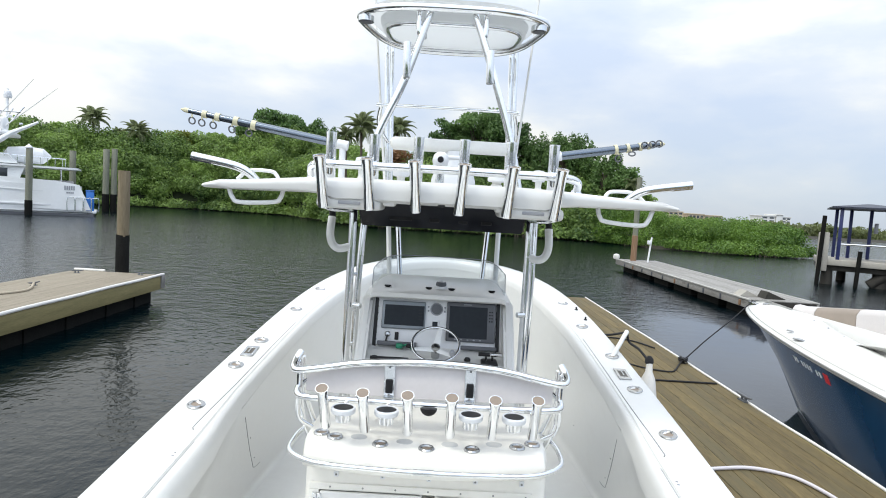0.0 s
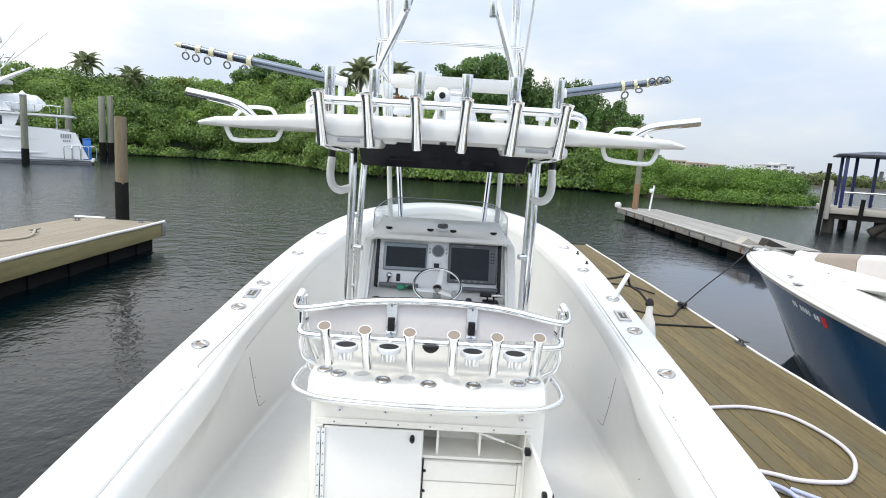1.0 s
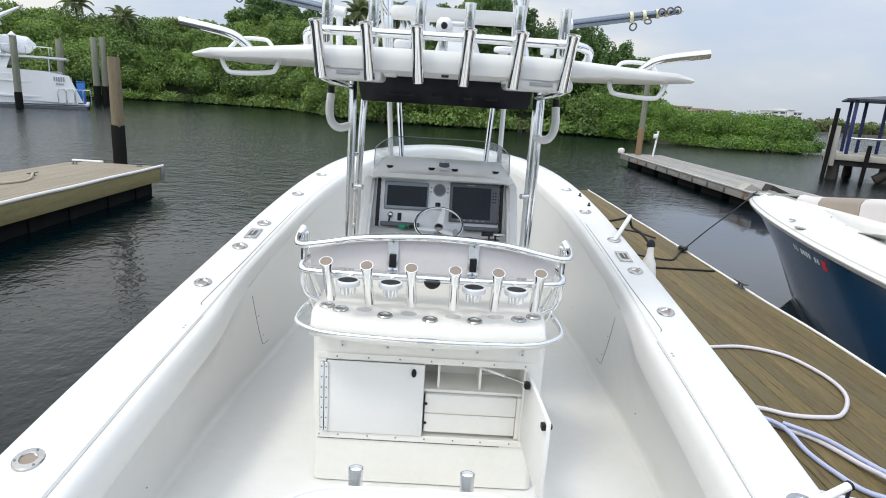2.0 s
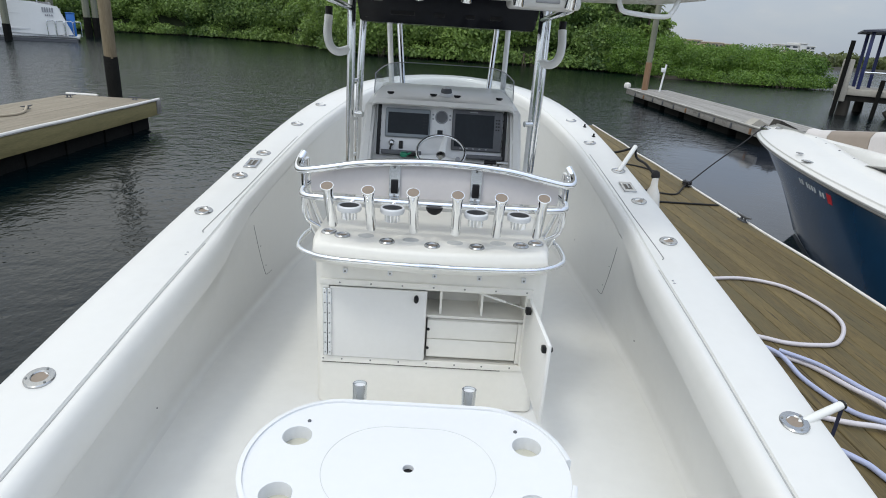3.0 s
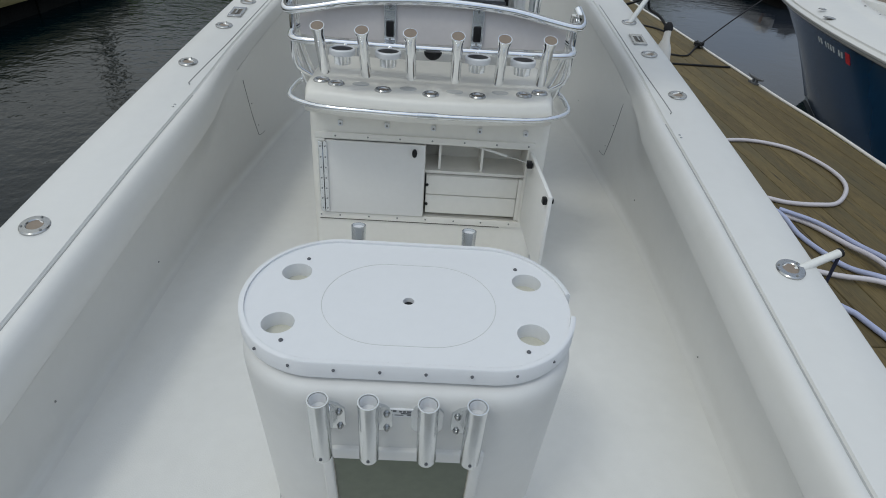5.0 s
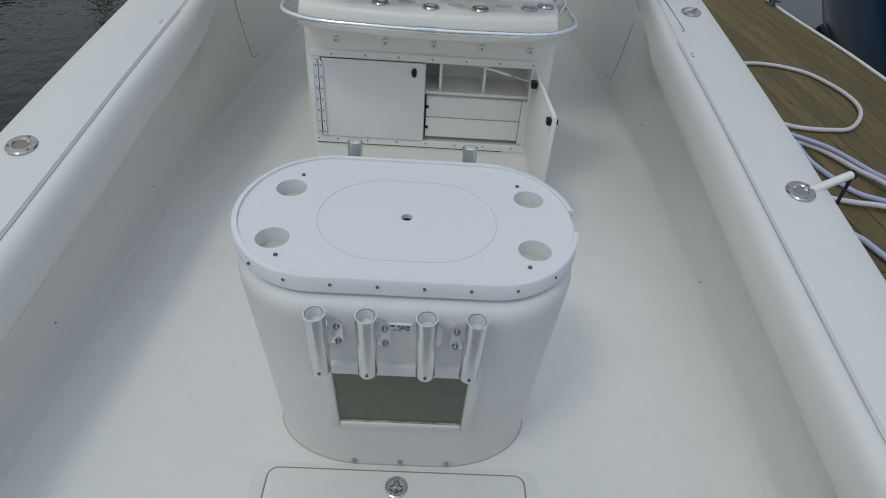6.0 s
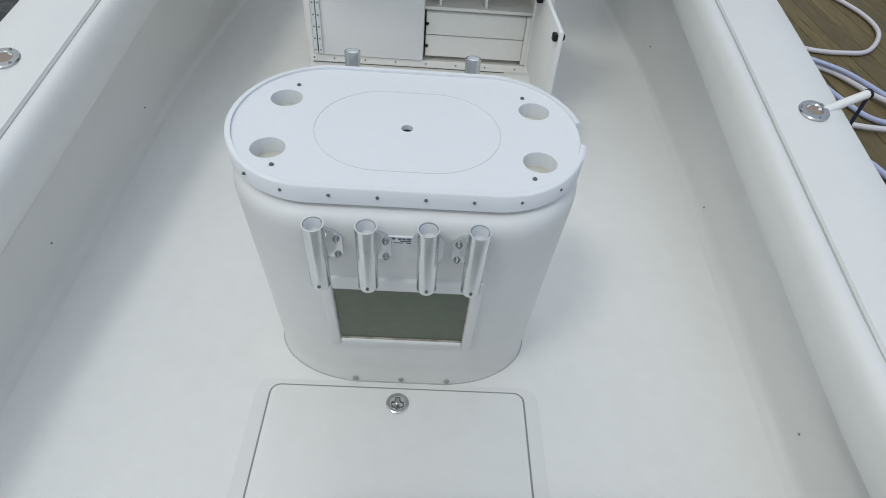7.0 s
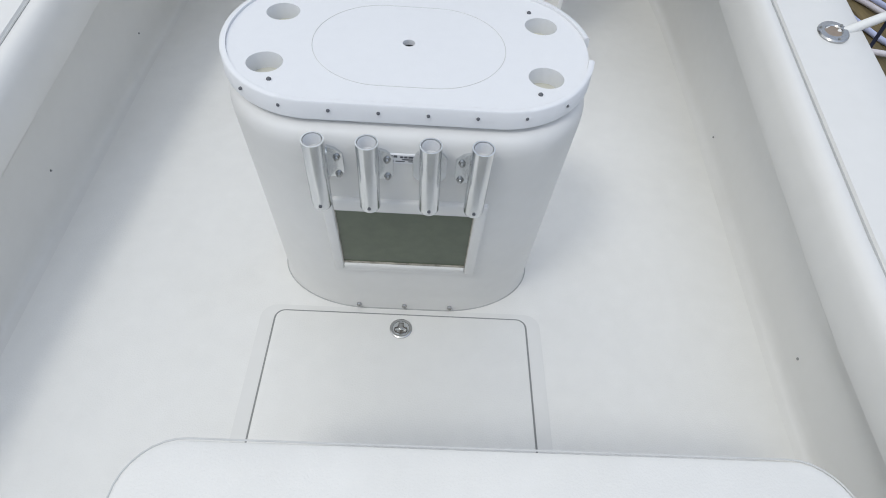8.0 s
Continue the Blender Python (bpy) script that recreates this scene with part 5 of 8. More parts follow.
# smoked electronics box
bm = bmesh.new()
sec = [(3.25, 2.105), (3.42, 1.955), (4.1, 1.955), (4.25, 2.105)]
loft(bm, [[Vector((x, y, z)) for y, z in sec] for x in (-0.45, 0.50)])
bmesh.ops.bevel(bm, geom=bm.edges, offset=0.008, segments=2, affect="EDGES")
eb = part("electronics_box", bm, smoked, top, "smoked black electronics box under the roof")
for x0, w in ((-0.28, 0.13), (-0.05, 0.06), (0.12, 0.05), (0.25, 0.06)):
    part("instrument", nbox(x0, x0 + w, 3.352, 3.37, 1.995, 2.045, 0.004, 1), black, eb, "instrument behind smoked acrylic")
part("box_lock", nbox(-0.42, -0.40, 3.39, 3.41, 1.975, 1.995, 0.004, 1), black, eb)
# aft legs
for s, xs in ((-1, (-0.572, -0.533)), (1, (0.607, 0.645))):
    x0, x1 = xs
    pipe("leg", [(x0, 3.82, 0.0), (x0, 3.86, 1.0), (x0 + 0.006, 3.90, 2.10)], 0.0255, alu, top, "polished aluminium leg", seg=16)
    pipe("leg", [(x1 if s < 0 else x1, 3.93, 0.0), (x1, 3.95, 1.0), (x1 + 0.012, 3.97, 1.62), (x1 + (0.035 if s < 0 else 0.012), 4.0, 2.10)], 0.0225, alu, top, "polished aluminium leg", seg=16)
    for z in (0.9, 1.12, 1.36, 1.60):
        pipe("tie", [(x0, 3.84 + 0.03 * z, z), (x1, 3.93 + 0.02 * z, z)], 0.0125, alu, top, "welded tie", curve=False)
    part("stub", tube(bmesh.new(), [(x1 if s < 0 else x0, 3.86, 1.40), ((x1 + 0.05) if s < 0 else (x0 - 0.05), 3.84, 1.40)], 0.018, 12), alu_soft, top, "short tube stub")
    hx = -0.705 if s < 0 else 0.735
    hp = pipe("grab_hook", [(hx, 3.88, 1.98), (hx + s * 0.004, 3.86, 1.87), (hx - s * 0.015, 3.86, 1.80), (hx - s * 0.06, 3.87, 1.772), (x0, 3.89, 1.79)], 0.026, alu_white, top, "bent pale grab tube")
    part("grab_end", tube(bmesh.new(), [(hx, 3.885, 1.93), (hx, 3.89, 2.03)], 0.022, 12), black, hp, "black rubber end")
    part("hook_strap", nbox(hx + s * 0.02 - 0.006, hx + s * 0.02 + 0.006, 3.86, 3.88, 1.82, 1.95, 0.002, 1), black, hp, "thin black strap")
    # outer braces under the wing
    pipe("wing_brace", [(s * 0.60 + TX, 3.05, 2.13), (s * 0.605 + TX, 3.02, 2.07), (s * 0.575 + TX, 3.2, 2.045), (x0, 3.88, 2.03)], 0.017, alu, top, "bent brace under the roof")
# forward legs
for xa, xb in ((-0.415, -0.36), (-0.345, -0.275), (0.405, 0.355), (0.482, 0.465)):
    pipe("forward_leg", [(xb, 4.55, 1.46), (xa, 4.70, 2.10)], 0.0195, alu_white if abs(xa) > 0.41 else alu, top, "forward roof leg", curve=False)
# rod holders on the aft edge
for x in (-0.572, -0.348, -0.12, 0.118, 0.352, 0.582):
    sh = -0.012 if x < 0 else 0.012
    t = part("rod_holder", hollow_tube(bmesh.new(), (x - sh * 1.2, 2.862, 2.055), (x, 2.785, 2.298), 0.0265, 0.006, 0.004, 0.02), alu, top, "polished rod holder on the roof edge")
    part("mouth", turned(bmesh.new(), [(0.027, -0.012), (0.027, -0.005), (0.001, -0.005)], axis_pose((x, 2.785, 2.298), (x + sh * 0.3, 2.754, 2.395)), 16), insert_tan, t, "tan insert")
for x in (-0.548, -0.332, -0.112, 0.118, 0.35, 0.565):
    part("rod_holder", hollow_tube(bmesh.new(), (x, 2.945, 2.19), (x, 2.935, 2.428), 0.0255, 0.001, 0.004, 0.02), alu, top, "polished upright rod holder")
pts = [(-0.655, 3.02, 2.20), (-0.652, 2.98, 2.25), (-0.60, 2.925, 2.268), (-0.50, 2.905, 2.268), (0.0, 2.90, 2.270), (0.51, 2.905, 2.268), (0.62, 2.925, 2.268), (0.70, 2.98, 2.25), (0.705, 3.02, 2.20)]
part("holder_rail", tube(bmesh.new(), smooth_path(pts, 7), 0.021, 14), alu, top, "polished rail joining the holders", angle=60)
for x in (-0.655, 0.705):
    part("rail_foot", turned(bmesh.new(), [(0.05, 0), (0.05, 0.006), (0.03, 0.012), (0.022, 0.03)], Matrix.Translation((x, 3.02, 2.185)), 18), alu_soft, top)
# wing tubes and loop handles
for s in (-1, 1):
    x = TX + s * 0.96
    part("outrigger_base", tube(bmesh.new(), smooth_path([(x - s * 0.02, 2.98, 2.165), (x + s * 0.02, 2.96, 2.205), (x + s * 0.09, 2.94, 2.235), (x + s * 0.285, 2.92, 2.268)], 6), 0.021, 14), alu, top, "bent polished tube on the wing")
    pipe("loop_grip", [(x - s * 0.105, 3.1, 2.16), (x - s * 0.085, 3.1, 2.205), (x - s * 0.05, 3.1, 2.222), (x + s * 0.06, 3.1, 2.218), (x + s * 0.12, 3.1, 2.17)], 0.010, alu_white, top, "white loop above the wing")
    pipe("loop_grip", [(x + s * 0.125, 2.99, 2.13), (x + s * 0.10, 2.98, 2.075), (x + s * 0.06, 2.98, 2.052), (x - s * 0.11, 2.98, 2.062), (x - s * 0.145, 2.98, 2.085), (x - s * 0.155, 2.99, 2.125)], 0.0115, alu_white, top, "white loop below the wing")
# tower
for xs in ((-0.105, -0.232, -0.365, -0.43), (0.145, 0.285, 0.385, 0.445)):
    pipe("tower_leg", [(xs[0], 3.32, 3.16), (xs[1], 3.30, 2.77), (xs[2], 3.30, 2.46), (xs[3], 3.30, 2.20)], 0.021, alu, top, "slanted polished tower leg", n=5)
for x0, x1 in ((-0.435, -0.385), (0.475, 0.50), (-0.395, -0.36), (0.44, 0.465)):
    pipe("tower_leg", [(x0, 4.18, 3.22), (x1, 4.20, 2.19)], 0.0165, alu, top, "upright polished tower leg", curve=False)
for xa, ya, za, zb in ((-0.222, 3.27, 2.78, 2.975), (0.236, 3.27, 2.775, 2.955)):
    part("rod_holder", hollow_tube(bmesh.new(), (xa + 0.006, ya, za), (xa, ya, zb), 0.021, 0.001, 0.003, 0.02), alu, top, "polished rod holder on the tower leg")
pts = [(-0.39, 4.15, 2.52), (-0.43, 3.9, 2.60), (-0.40, 3.72, 2.69), (-0.36, 3.70, 2.70), (0.40, 3.70, 2.70), (0.44, 3.72, 2.68), (0.48, 3.9, 2.60), (0.50, 4.15, 2.52)]
part("belly_rail", tube(bmesh.new(), smooth_path(pts, 6), 0.0115, 12), alu, top, "thin polished belly rail", angle=60)


def taper(ring):
    """Draw the ring in towards its forward end."""
    return [Vector((0.03 + (p.x - 0.03) * (1 - 0.27 * max(0.0, min(1.0, (p.y - 3.45) / 0.72))), p.y, p.z)) for p in ring]


ring = taper(ring_se(0.025, 3.72, 0.575, 0.46, 3.2, 3.165, 64))
part("tower_ring", tube(bmesh.new(), ring, 0.021, 12, closed=True), alu, top, "polished ring round the tower top")
bm = bmesh.new()
loft(bm, [taper(ring_se(0.025, 3.72, 0.54, 0.43, 3.2, 3.185, 64)), taper(ring_se(0.025, 3.72, 0.55, 0.44, 3.2, 3.20, 64)), taper(ring_se(0.025, 3.72, 0.50, 0.39, 3.0, 3.235, 64)), taper(ring_se(0.025, 3.72, 0.36, 0.27, 2.6, 3.255, 64))])
part("tower_roof", bm, white_sheet, top, "white translucent tower roof panel")
ring = [Vector((p.x, p.y, 3.115 + 0.075 * (p.y - 3.38) / 0.78)) for p in ring_se(0.03, 3.77, 0.405, 0.39, 3.4, 0, 60)]
part("tower_inner_rail", tube(bmesh.new(), ring, 0.013, 10, closed=True), alu, top, "inner tower rail")
bm = bmesh.new()
loft(bm, [[Vector((p.x, p.y, 3.125 + 0.05 * (p.y - 3.38) / 0.78)) for p in ring_se(0.03, 3.77, a, a - 0.012, 3.4, 0, 60)] for a in (0.412, 0.432)] + [ring_se(0.03, 3.75, 0.45, 0.42, 3.3, 3.185, 60)], closed=True, cap=False)
part("tower_coaming", bm, white_sheet, top, "white rounded lip under the tower roof")
for x in (-0.475, 0.515):
    lp = part("tower_lamp", turned(bmesh.new(), [(0.045, 0), (0.045, 0.03), (0.03, 0.04), (0.001, 0.04)], Matrix.Translation((x, 3.42, 3.115)), 22), alu_soft, top, "round lamp under the tower roof")
    part("lens", turned(bmesh.new(), [(0.034, -0.004), (0.034, 0.001), (0.001, 0.001)], Matrix.Translation((x, 3.42, 3.115)), 20), bezel, lp)
for x0, x1 in ((-0.165, -0.150), (0.205, 0.192)):
    pipe("leg_strut", [(x0, 3.31, 3.165), (x0, 3.31, 3.06), (x1, 3.315, 3.02)], 0.016, alu, top, "short strut beside the tower leg")
part("hailer", nbox(-0.155, -0.125, 3.40, 3.44, 3.04, 3.12, 0.006), grey_plastic, top, "small grey hailer")

# things standing on the roof
radar = thing("radar", (0.08, 3.75, 2.19), "white open-array radar bar on a pedestal", "radar")
bm = bmesh.new()
box(bm, -0.33, 0.472, 3.70, 3.80, 2.433, 2.513, 0.03, 4)
part("array_bar", bm, pvc, radar, "long white bar")
part("pedestal", turned(bmesh.new(), [(0.14, 2.19), (0.14, 2.26), (0.12, 2.32), (0.07, 2.38), (0.06, 2.44)], Matrix.Translation((0.08, 3.75, 0)), 24), plastic_white, radar)
part("warning_bar", nbox(0.115, 0.165, 3.608, 3.615, 2.245, 2.258), label_mat, radar, "bar of dark print", smooth=False)
camr = thing("camera_dome", (0.0, 2.98, 2.19), "white dome camera with a dark lens on a post", "camera")
part("stand", turned(bmesh.new(), [(0.05, 2.19), (0.05, 2.20), (0.022, 2.21), (0.020, 2.27), (0.03, 2.285)], Matrix.Translation((0.0, 3.0, 0)), 20), alu_soft, camr)
hd = part("housing", turned(bmesh.new(), [(0.02, 2.275), (0.036, 2.29), (0.042, 2.32), (0.036, 2.35), (0.02, 2.365), (0.001, 2.368)], Matrix.Translation((0.0, 3.0, 0)), 22), plastic_white, camr)
part("lens", turned(bmesh.new(), [(0.016, 0), (0.016, 0.012), (0.012, 0.016), (0.001, 0.016)], Matrix.Translation((0.0, 2.968, 2.325)) @ pose(0, 0, 0, 90), 18), black, hd, "dark round lens")
part("arm", tube(bmesh.new(), [(0.03, 3.01, 2.34), (0.12, 3.04, 2.345), (0.13, 3.04, 2.31)], 0.012, 10), plastic_white, camr)
DOMES = ((-0.45, 3.35, 0.13, 0.038, True), (-0.235, 3.5, 0.085, 0.05, False), (0.60, 3.6, 0.13, 0.04, True), (0.31, 3.2, 0.055, 0.05, False))
for x, y, h, r, tall in DOMES:
    z0 = 2.215
    e = thing("antenna_dome", (x, y, z0), "small white mushroom antenna on the roof", "antenna", "antenna domes on the roof")
    part("dome", turned(bmesh.new(), [(r * 0.9, h * 0.45), (r, h * 0.55), (r, h * 0.82), (r * 0.8, h * 0.96), (0.001, h)], Matrix.Translation((x, y, z0)), 22), plastic_white, e)
    part("stem", turned(bmesh.new(), [(r * 0.7, -0.02), (r * 0.6, 0.01), (r * 0.45, h * 0.2), (r * 0.55, h * 0.46)], Matrix.Translation((x, y, z0)), 18), pvc, e)
for x0, x1, s in ((-0.375, -0.60, -1), (0.47, 0.66, 1)):
    e = thing("whip_antenna", (x0, 4.0, 2.2), "thin white whip antenna", "antenna", "whip antennas")
    part("whip", tube(bmesh.new(), [(x0 - 0.0, 3.95, 2.2), (x0 + (x1 - x0) * 0.45, 3.95, 3.2), (x1 + (x1 - x0) * 0.2, 3.95, 5.2)], [0.0085, 0.007, 0.004], 8), pvc, e)

# outriggers
def outrigger(name, a, b, flip):
    a, b = Vector(a), Vector(b)
    e = thing(name, a, "telescoped grey outrigger pole with cream collars and line rings", "outrigger", "outriggers")
    d = (b - a)
    L = d.length
    u = d / L
    seq = [(0.0, 0.0235), (0.546, 0.0230), (0.546, 0.0212), (0.656, 0.0208), (0.656, 0.0188), (0.77, 0.0184), (0.77, 0.0165), (0.85, 0.016), (0.85, 0.0142), (0.95, 0.0135)]
    part("pole", tube(bmesh.new(), [a + d * t for t, r in seq], [r for t, r in seq], 14), outrigger_mat, e, angle=30)
    part("tip", tube(bmesh.new(), [a + d * 0.95, a + d * 0.975, a + d * 1.0], [0.0145, 0.0135, 0.003], 12), collar_mat, e, "cream tip")
    for t, r in ((0.546, 0.0275), (0.656, 0.0255), (0.77, 0.0230), (0.85, 0.0205)):
        part("collar", tube(bmesh.new(), [a + d * (t - 0.012), a + d * (t + 0.016)], r, 14), collar_mat, e, "cream collar")
    side = Vector((0, -1, 0))
    for i, t in enumerate((0.58, 0.684, 0.80, 0.87, 0.93)):
        down = Vector((0, 0, -1)) if (not flip or i == 0) else (side * 0.9 + Vector((0, 0, 0.1 if i > 1 else -0.9))).normalized()
        p = a + d * t + down * (0.05 if down.z < -0.5 else 0.026)
        uu, vv = u, down
        pts = [p + (uu * math.cos(2 * math.pi * k / 16) + vv * math.sin(2 * math.pi * k / 16)) * 0.0178 for k in range(16)]
        if flip and down.z > -0.5:
            ww = u.cross(down).normalized()
            pts = [p + (uu * math.cos(2 * math.pi * k / 16) + ww * math.sin(2 * math.pi * k / 16)) * 0.0178 for k in range(16)]
        rg = part("line_ring", tube(bmesh.new(), pts, 0.0042, 8, closed=True), bezel, e, "dark line ring")
        part("ring_stem", tube(bmesh.new(), [a + d * t + down * 0.012, p - down * 0.016], 0.005, 8), collar_mat, rg)
    part("base_socket", tube(bmesh.new(), [a - u * 0.03, a + u * 0.03], 0.027, 14), plastic_white, e)
    part("base_post", tube(bmesh.new(), [a - Vector((0, 0, 0.22)), a], 0.018, 12), plastic_white, e)
    return e


outrigger("outrigger", (-0.555, 3.3, 2.40), (-1.465, 3.3, 2.545), False)
outrigger("outrigger", (0.64, 3.3, 2.405), (1.245, 3.3, 2.512), True)
for ob in [top, radar, camr] + [o for o in scene.objects if o.name.startswith(("antenna_dome", "whip_antenna", "outrigger")) and not o.parent]:
    ob.location += Vector((0.007, 0.0, 0.02))

# ---------------------------------------------------------------- mooring dock beside the boat
DZ = 0.18
dock = thing("mooring_dock", (2.5, 5.0, DZ), "tan wooden floating dock with long boards and a pale edge strip", "dock")
part("joists", nbox(1.68, 3.45, -3.0, 13.53, -0.05, DZ - 0.032), dark_shade_wood, dock, "frame under the boards, near black for the shade there", smooth=False)
part("fascia", nbox(3.45, 3.49, -3.0, 13.55, -0.10, DZ - 0.01, 0.004), fascia_wood, dock)
part("fascia", nbox(1.64, 1.68, -3.0, 13.55, -0.10, DZ - 0.01, 0.004), fascia_wood, dock)
part("end_fascia", nbox(1.64, 3.49, 13.55, 13.59, -0.10, DZ - 0.01, 0.004), fascia_wood, dock)
pts = [(3.475 + 0.006 * math.sin(y * 1.7) + 0.004 * math.sin(y * 4.1), y, DZ + 0.004 + 0.003 * math.sin(y * 2.9)) for y in np.linspace(-3, 13.57, 60)]
part("edge_strip", tube(bmesh.new(), pts, 0.014, 10), rubber_white, dock, "weathered white edge strip")
for y in np.linspace(-2.5, 12.5, 8):
    part("float", nbox(1.75, 3.30, y - 0.55, y + 0.55, -0.7, -0.05, 0.04), wet_shade_dark, dock, "black float")


def boat_cleat(name, x, y, z, parent, mat, s=1.0, turn=90, label="metal mooring cleat"):
    m = Matrix.Translation((x, y, z)) @ pose(0, 0, 0, 0, 0, turn) @ Matrix.Scale(s, 4)
    bm = bmesh.new()
    box(bm, -0.06, 0.06, -0.03, 0.03, 0, 0.012, 0.004, 1, m)
    for dx in (-0.03, 0.03):
        tube(bm, [m @ Vector((dx, 0, 0.01)), m @ Vector((dx * 0.9, 0, 0.05))], 0.014 * s, 10)
    tube(bm, [m @ Vector((-0.13, 0, 0.066)), m @ Vector((-0.07, 0, 0.056)), m @ Vector((0.07, 0, 0.056)), m @ Vector((0.13, 0, 0.066))], [0.007 * s, 0.014 * s, 0.014 * s, 0.007 * s], 10)
    return part(name, bm, mat, parent, label)


boat_cleat("dock_cleat", 3.41, 7.84, DZ, dock, black, 1.0, 80)
boat_cleat("dock_cleat", 3.44, 6.27, DZ, dock, bezel, 1.05, 95, "dark grey metal mooring cleat")

# ropes and hose on the dock
rp = thing("mooring_rope", (3.3, 7.8, DZ), "black mooring rope from the moored bow to the dock cleat", "rope")
pipe("line", [(5.06, 9.28, 0.90), (4.98, 9.20, 0.87), (4.52, 8.80, 0.665), (3.92, 8.30, 0.42), (3.50, 7.92, 0.245), (3.41, 7.84, 0.24)], 0.009, rope_black, rp)
pipe("tail", [(3.41, 7.84, 0.215), (3.28, 7.65, 0.195), (3.15, 7.42, 0.192), (3.05, 7.30, 0.192), (2.90, 7.32, 0.192), (2.70, 7.45, 0.192), (2.45, 7.75, 0.192), (2.2, 7.9, 0.192)], 0.010, rope_black, rp)
cl = [(3.41 + 0.05 * math.cos(a), 7.84 + 0.07 * math.sin(a), 0.205 + 0.004 * a) for a in np.linspace(0, 12, 40)]
part("turns", tube(bmesh.new(), cl, 0.012, 8), rope_black, rp)
rp2 = thing("spring_line", (2.9, 8.8, DZ), "black rope lying across the dock boards", "rope")
pipe("line", [(1.62, 5.5, 0.98), (1.75, 6.2, 0.75), (1.95, 7.2, 0.45), (2.35, 8.6, 0.20), (2.75, 9.15, 0.193), (3.1, 9.0, 0.193), (3.3, 8.6, 0.193)], 0.011, rope_black, rp2)
# black tube added to draw the dark joint between two dock sections
ds = thing("dock_joint", (2.6, 6.87, DZ), "thin black strip drawn for the joint between dock sections", "rope")
pipe("line", [(1.70, 6.84, DZ + 0.012), (2.2, 6.86, DZ + 0.012), (2.8, 6.87, DZ + 0.012), (3.42, 6.86, DZ + 0.014)], 0.011, rope_black, ds)
hs = thing("hose", (2.7, 3.6, DZ), "pale lilac water hose lying in loops on the dock", "hose")
H = DZ + 0.017
def hose_run(mat, way, r=0.0145):
    pipe("loop", [(q[0], q[1], H + (q[2] if len(q) > 2 else 0.0)) for q in way], r, mat, hs, n=8, seg=10)


hose_run(hose_mat, [(1.80, 4.28), (2.10, 4.38), (2.36, 4.45), (2.56, 4.48), (2.74, 4.43), (2.88, 4.30), (2.96, 3.98), (2.91, 3.69), (2.70, 3.42), (2.52, 3.37), (2.34, 3.38), (2.21, 3.44), (1.95, 3.52), (1.74, 3.56)])
hose_run(hose_mat, [(1.74, 3.52, 0.03), (1.98, 3.38, 0.02), (2.18, 3.23), (2.33, 3.10), (2.42, 2.86, 0.01), (2.48, 2.62, 0.03), (2.52, 2.20), (2.50, 1.60), (2.20, 1.10)])
hose_run(hose_blue, [(1.78, 3.50, 0.05), (2.02, 3.34, 0.03), (2.17, 3.18, 0.03), (2.20, 2.96), (2.24, 2.76), (2.30, 2.62), (2.42, 2.47, 0.03), (2.64, 2.26), (2.80, 1.70)])
hose_run(hose_blue, [(2.20, 3.22, 0.03), (2.36, 3.06, 0.03), (2.46, 2.82, 0.03), (2.52, 2.58, 0.05), (2.60, 2.20, 0.02), (2.66, 1.60)], 0.013)
hose_run(hose_mat, [(1.76, 2.70), (2.10, 2.57), (2.21, 2.52, 0.01), (2.37, 2.47, 0.02), (2.58, 2.36), (2.80, 2.05), (2.92, 1.60)])
hose_run(hose_blue, [(1.76, 2.52), (1.94, 2.38), (2.06, 2.25), (2.10, 2.16), (2.16, 1.80), (2.10, 1.20)], 0.015)

# tubes set in the gunwale holders
def gunwale_tube(a, b, r):
    e = thing("tube_in_holder", a, "white plastic tube leaning out of a gunwale rod holder", "tube", "white tubes")
    part("tube", hollow_tube(bmesh.new(), a, b, r, 0.0, 0.004, 0.03), pvc, e)
    return e


g4 = gunwale_tube((1.43, 1.885, sheer(1.84) - 0.01), (1.668, 1.97, sheer(1.84) + 0.052), 0.0165)
part("end_knot", turned(bmesh.new(), [(0.0175, -0.004), (0.0195, 0.0), (0.0195, 0.006), (0.013, 0.011), (0.001, 0.012)], axis_pose((1.660, 1.967, sheer(1.84) + 0.050), (1.71, 1.985, sheer(1.84) + 0.063)), 12), black, g4, "black knot in the end")
part("strap", nbox(1.653, 1.669, 1.960, 1.964, 0.36, sheer(1.84) + 0.050, 0.001, 1), strap_navy, g4, "hanging navy strap")
gunwale_tube((1.416, 4.49, sheer(4.49) - 0.01), (1.60, 4.74, sheer(4.49) + 0.155), 0.018)
fd = thing("fender", (1.68, 4.85, 0.2), "white boat fender hung between hull and dock on black cord", "fender")
part("body", turned(bmesh.new(), [(0.02, 0.36), (0.06, 0.40), (0.072, 0.50), (0.070, 0.70), (0.052, 0.82), (0.027, 0.88), (0.022, 0.95)], Matrix.Translation((1.70, 4.45, 0.05)), 20), rubber_white, fd)
pipe("cord", [(1.60, 4.74, sheer(4.49) + 0.15), (1.64, 4.78, 1.08), (1.67, 4.62, 1.06), (1.70, 4.45, 1.0)], 0.010, rope_black, fd)
part("knot", turned(bmesh.new(), [(0.02, 0), (0.034, 0.02), (0.03, 0.05), (0.012, 0.07)], Matrix.Translation((1.70, 4.46, 0.98)), 12), rope_black, fd)
pipe("cord", [(1.60, 4.74, sheer(4.49) + 0.15), (1.62, 5.2, 1.05), (1.62, 5.5, 0.98)], 0.010, rope_black, fd)

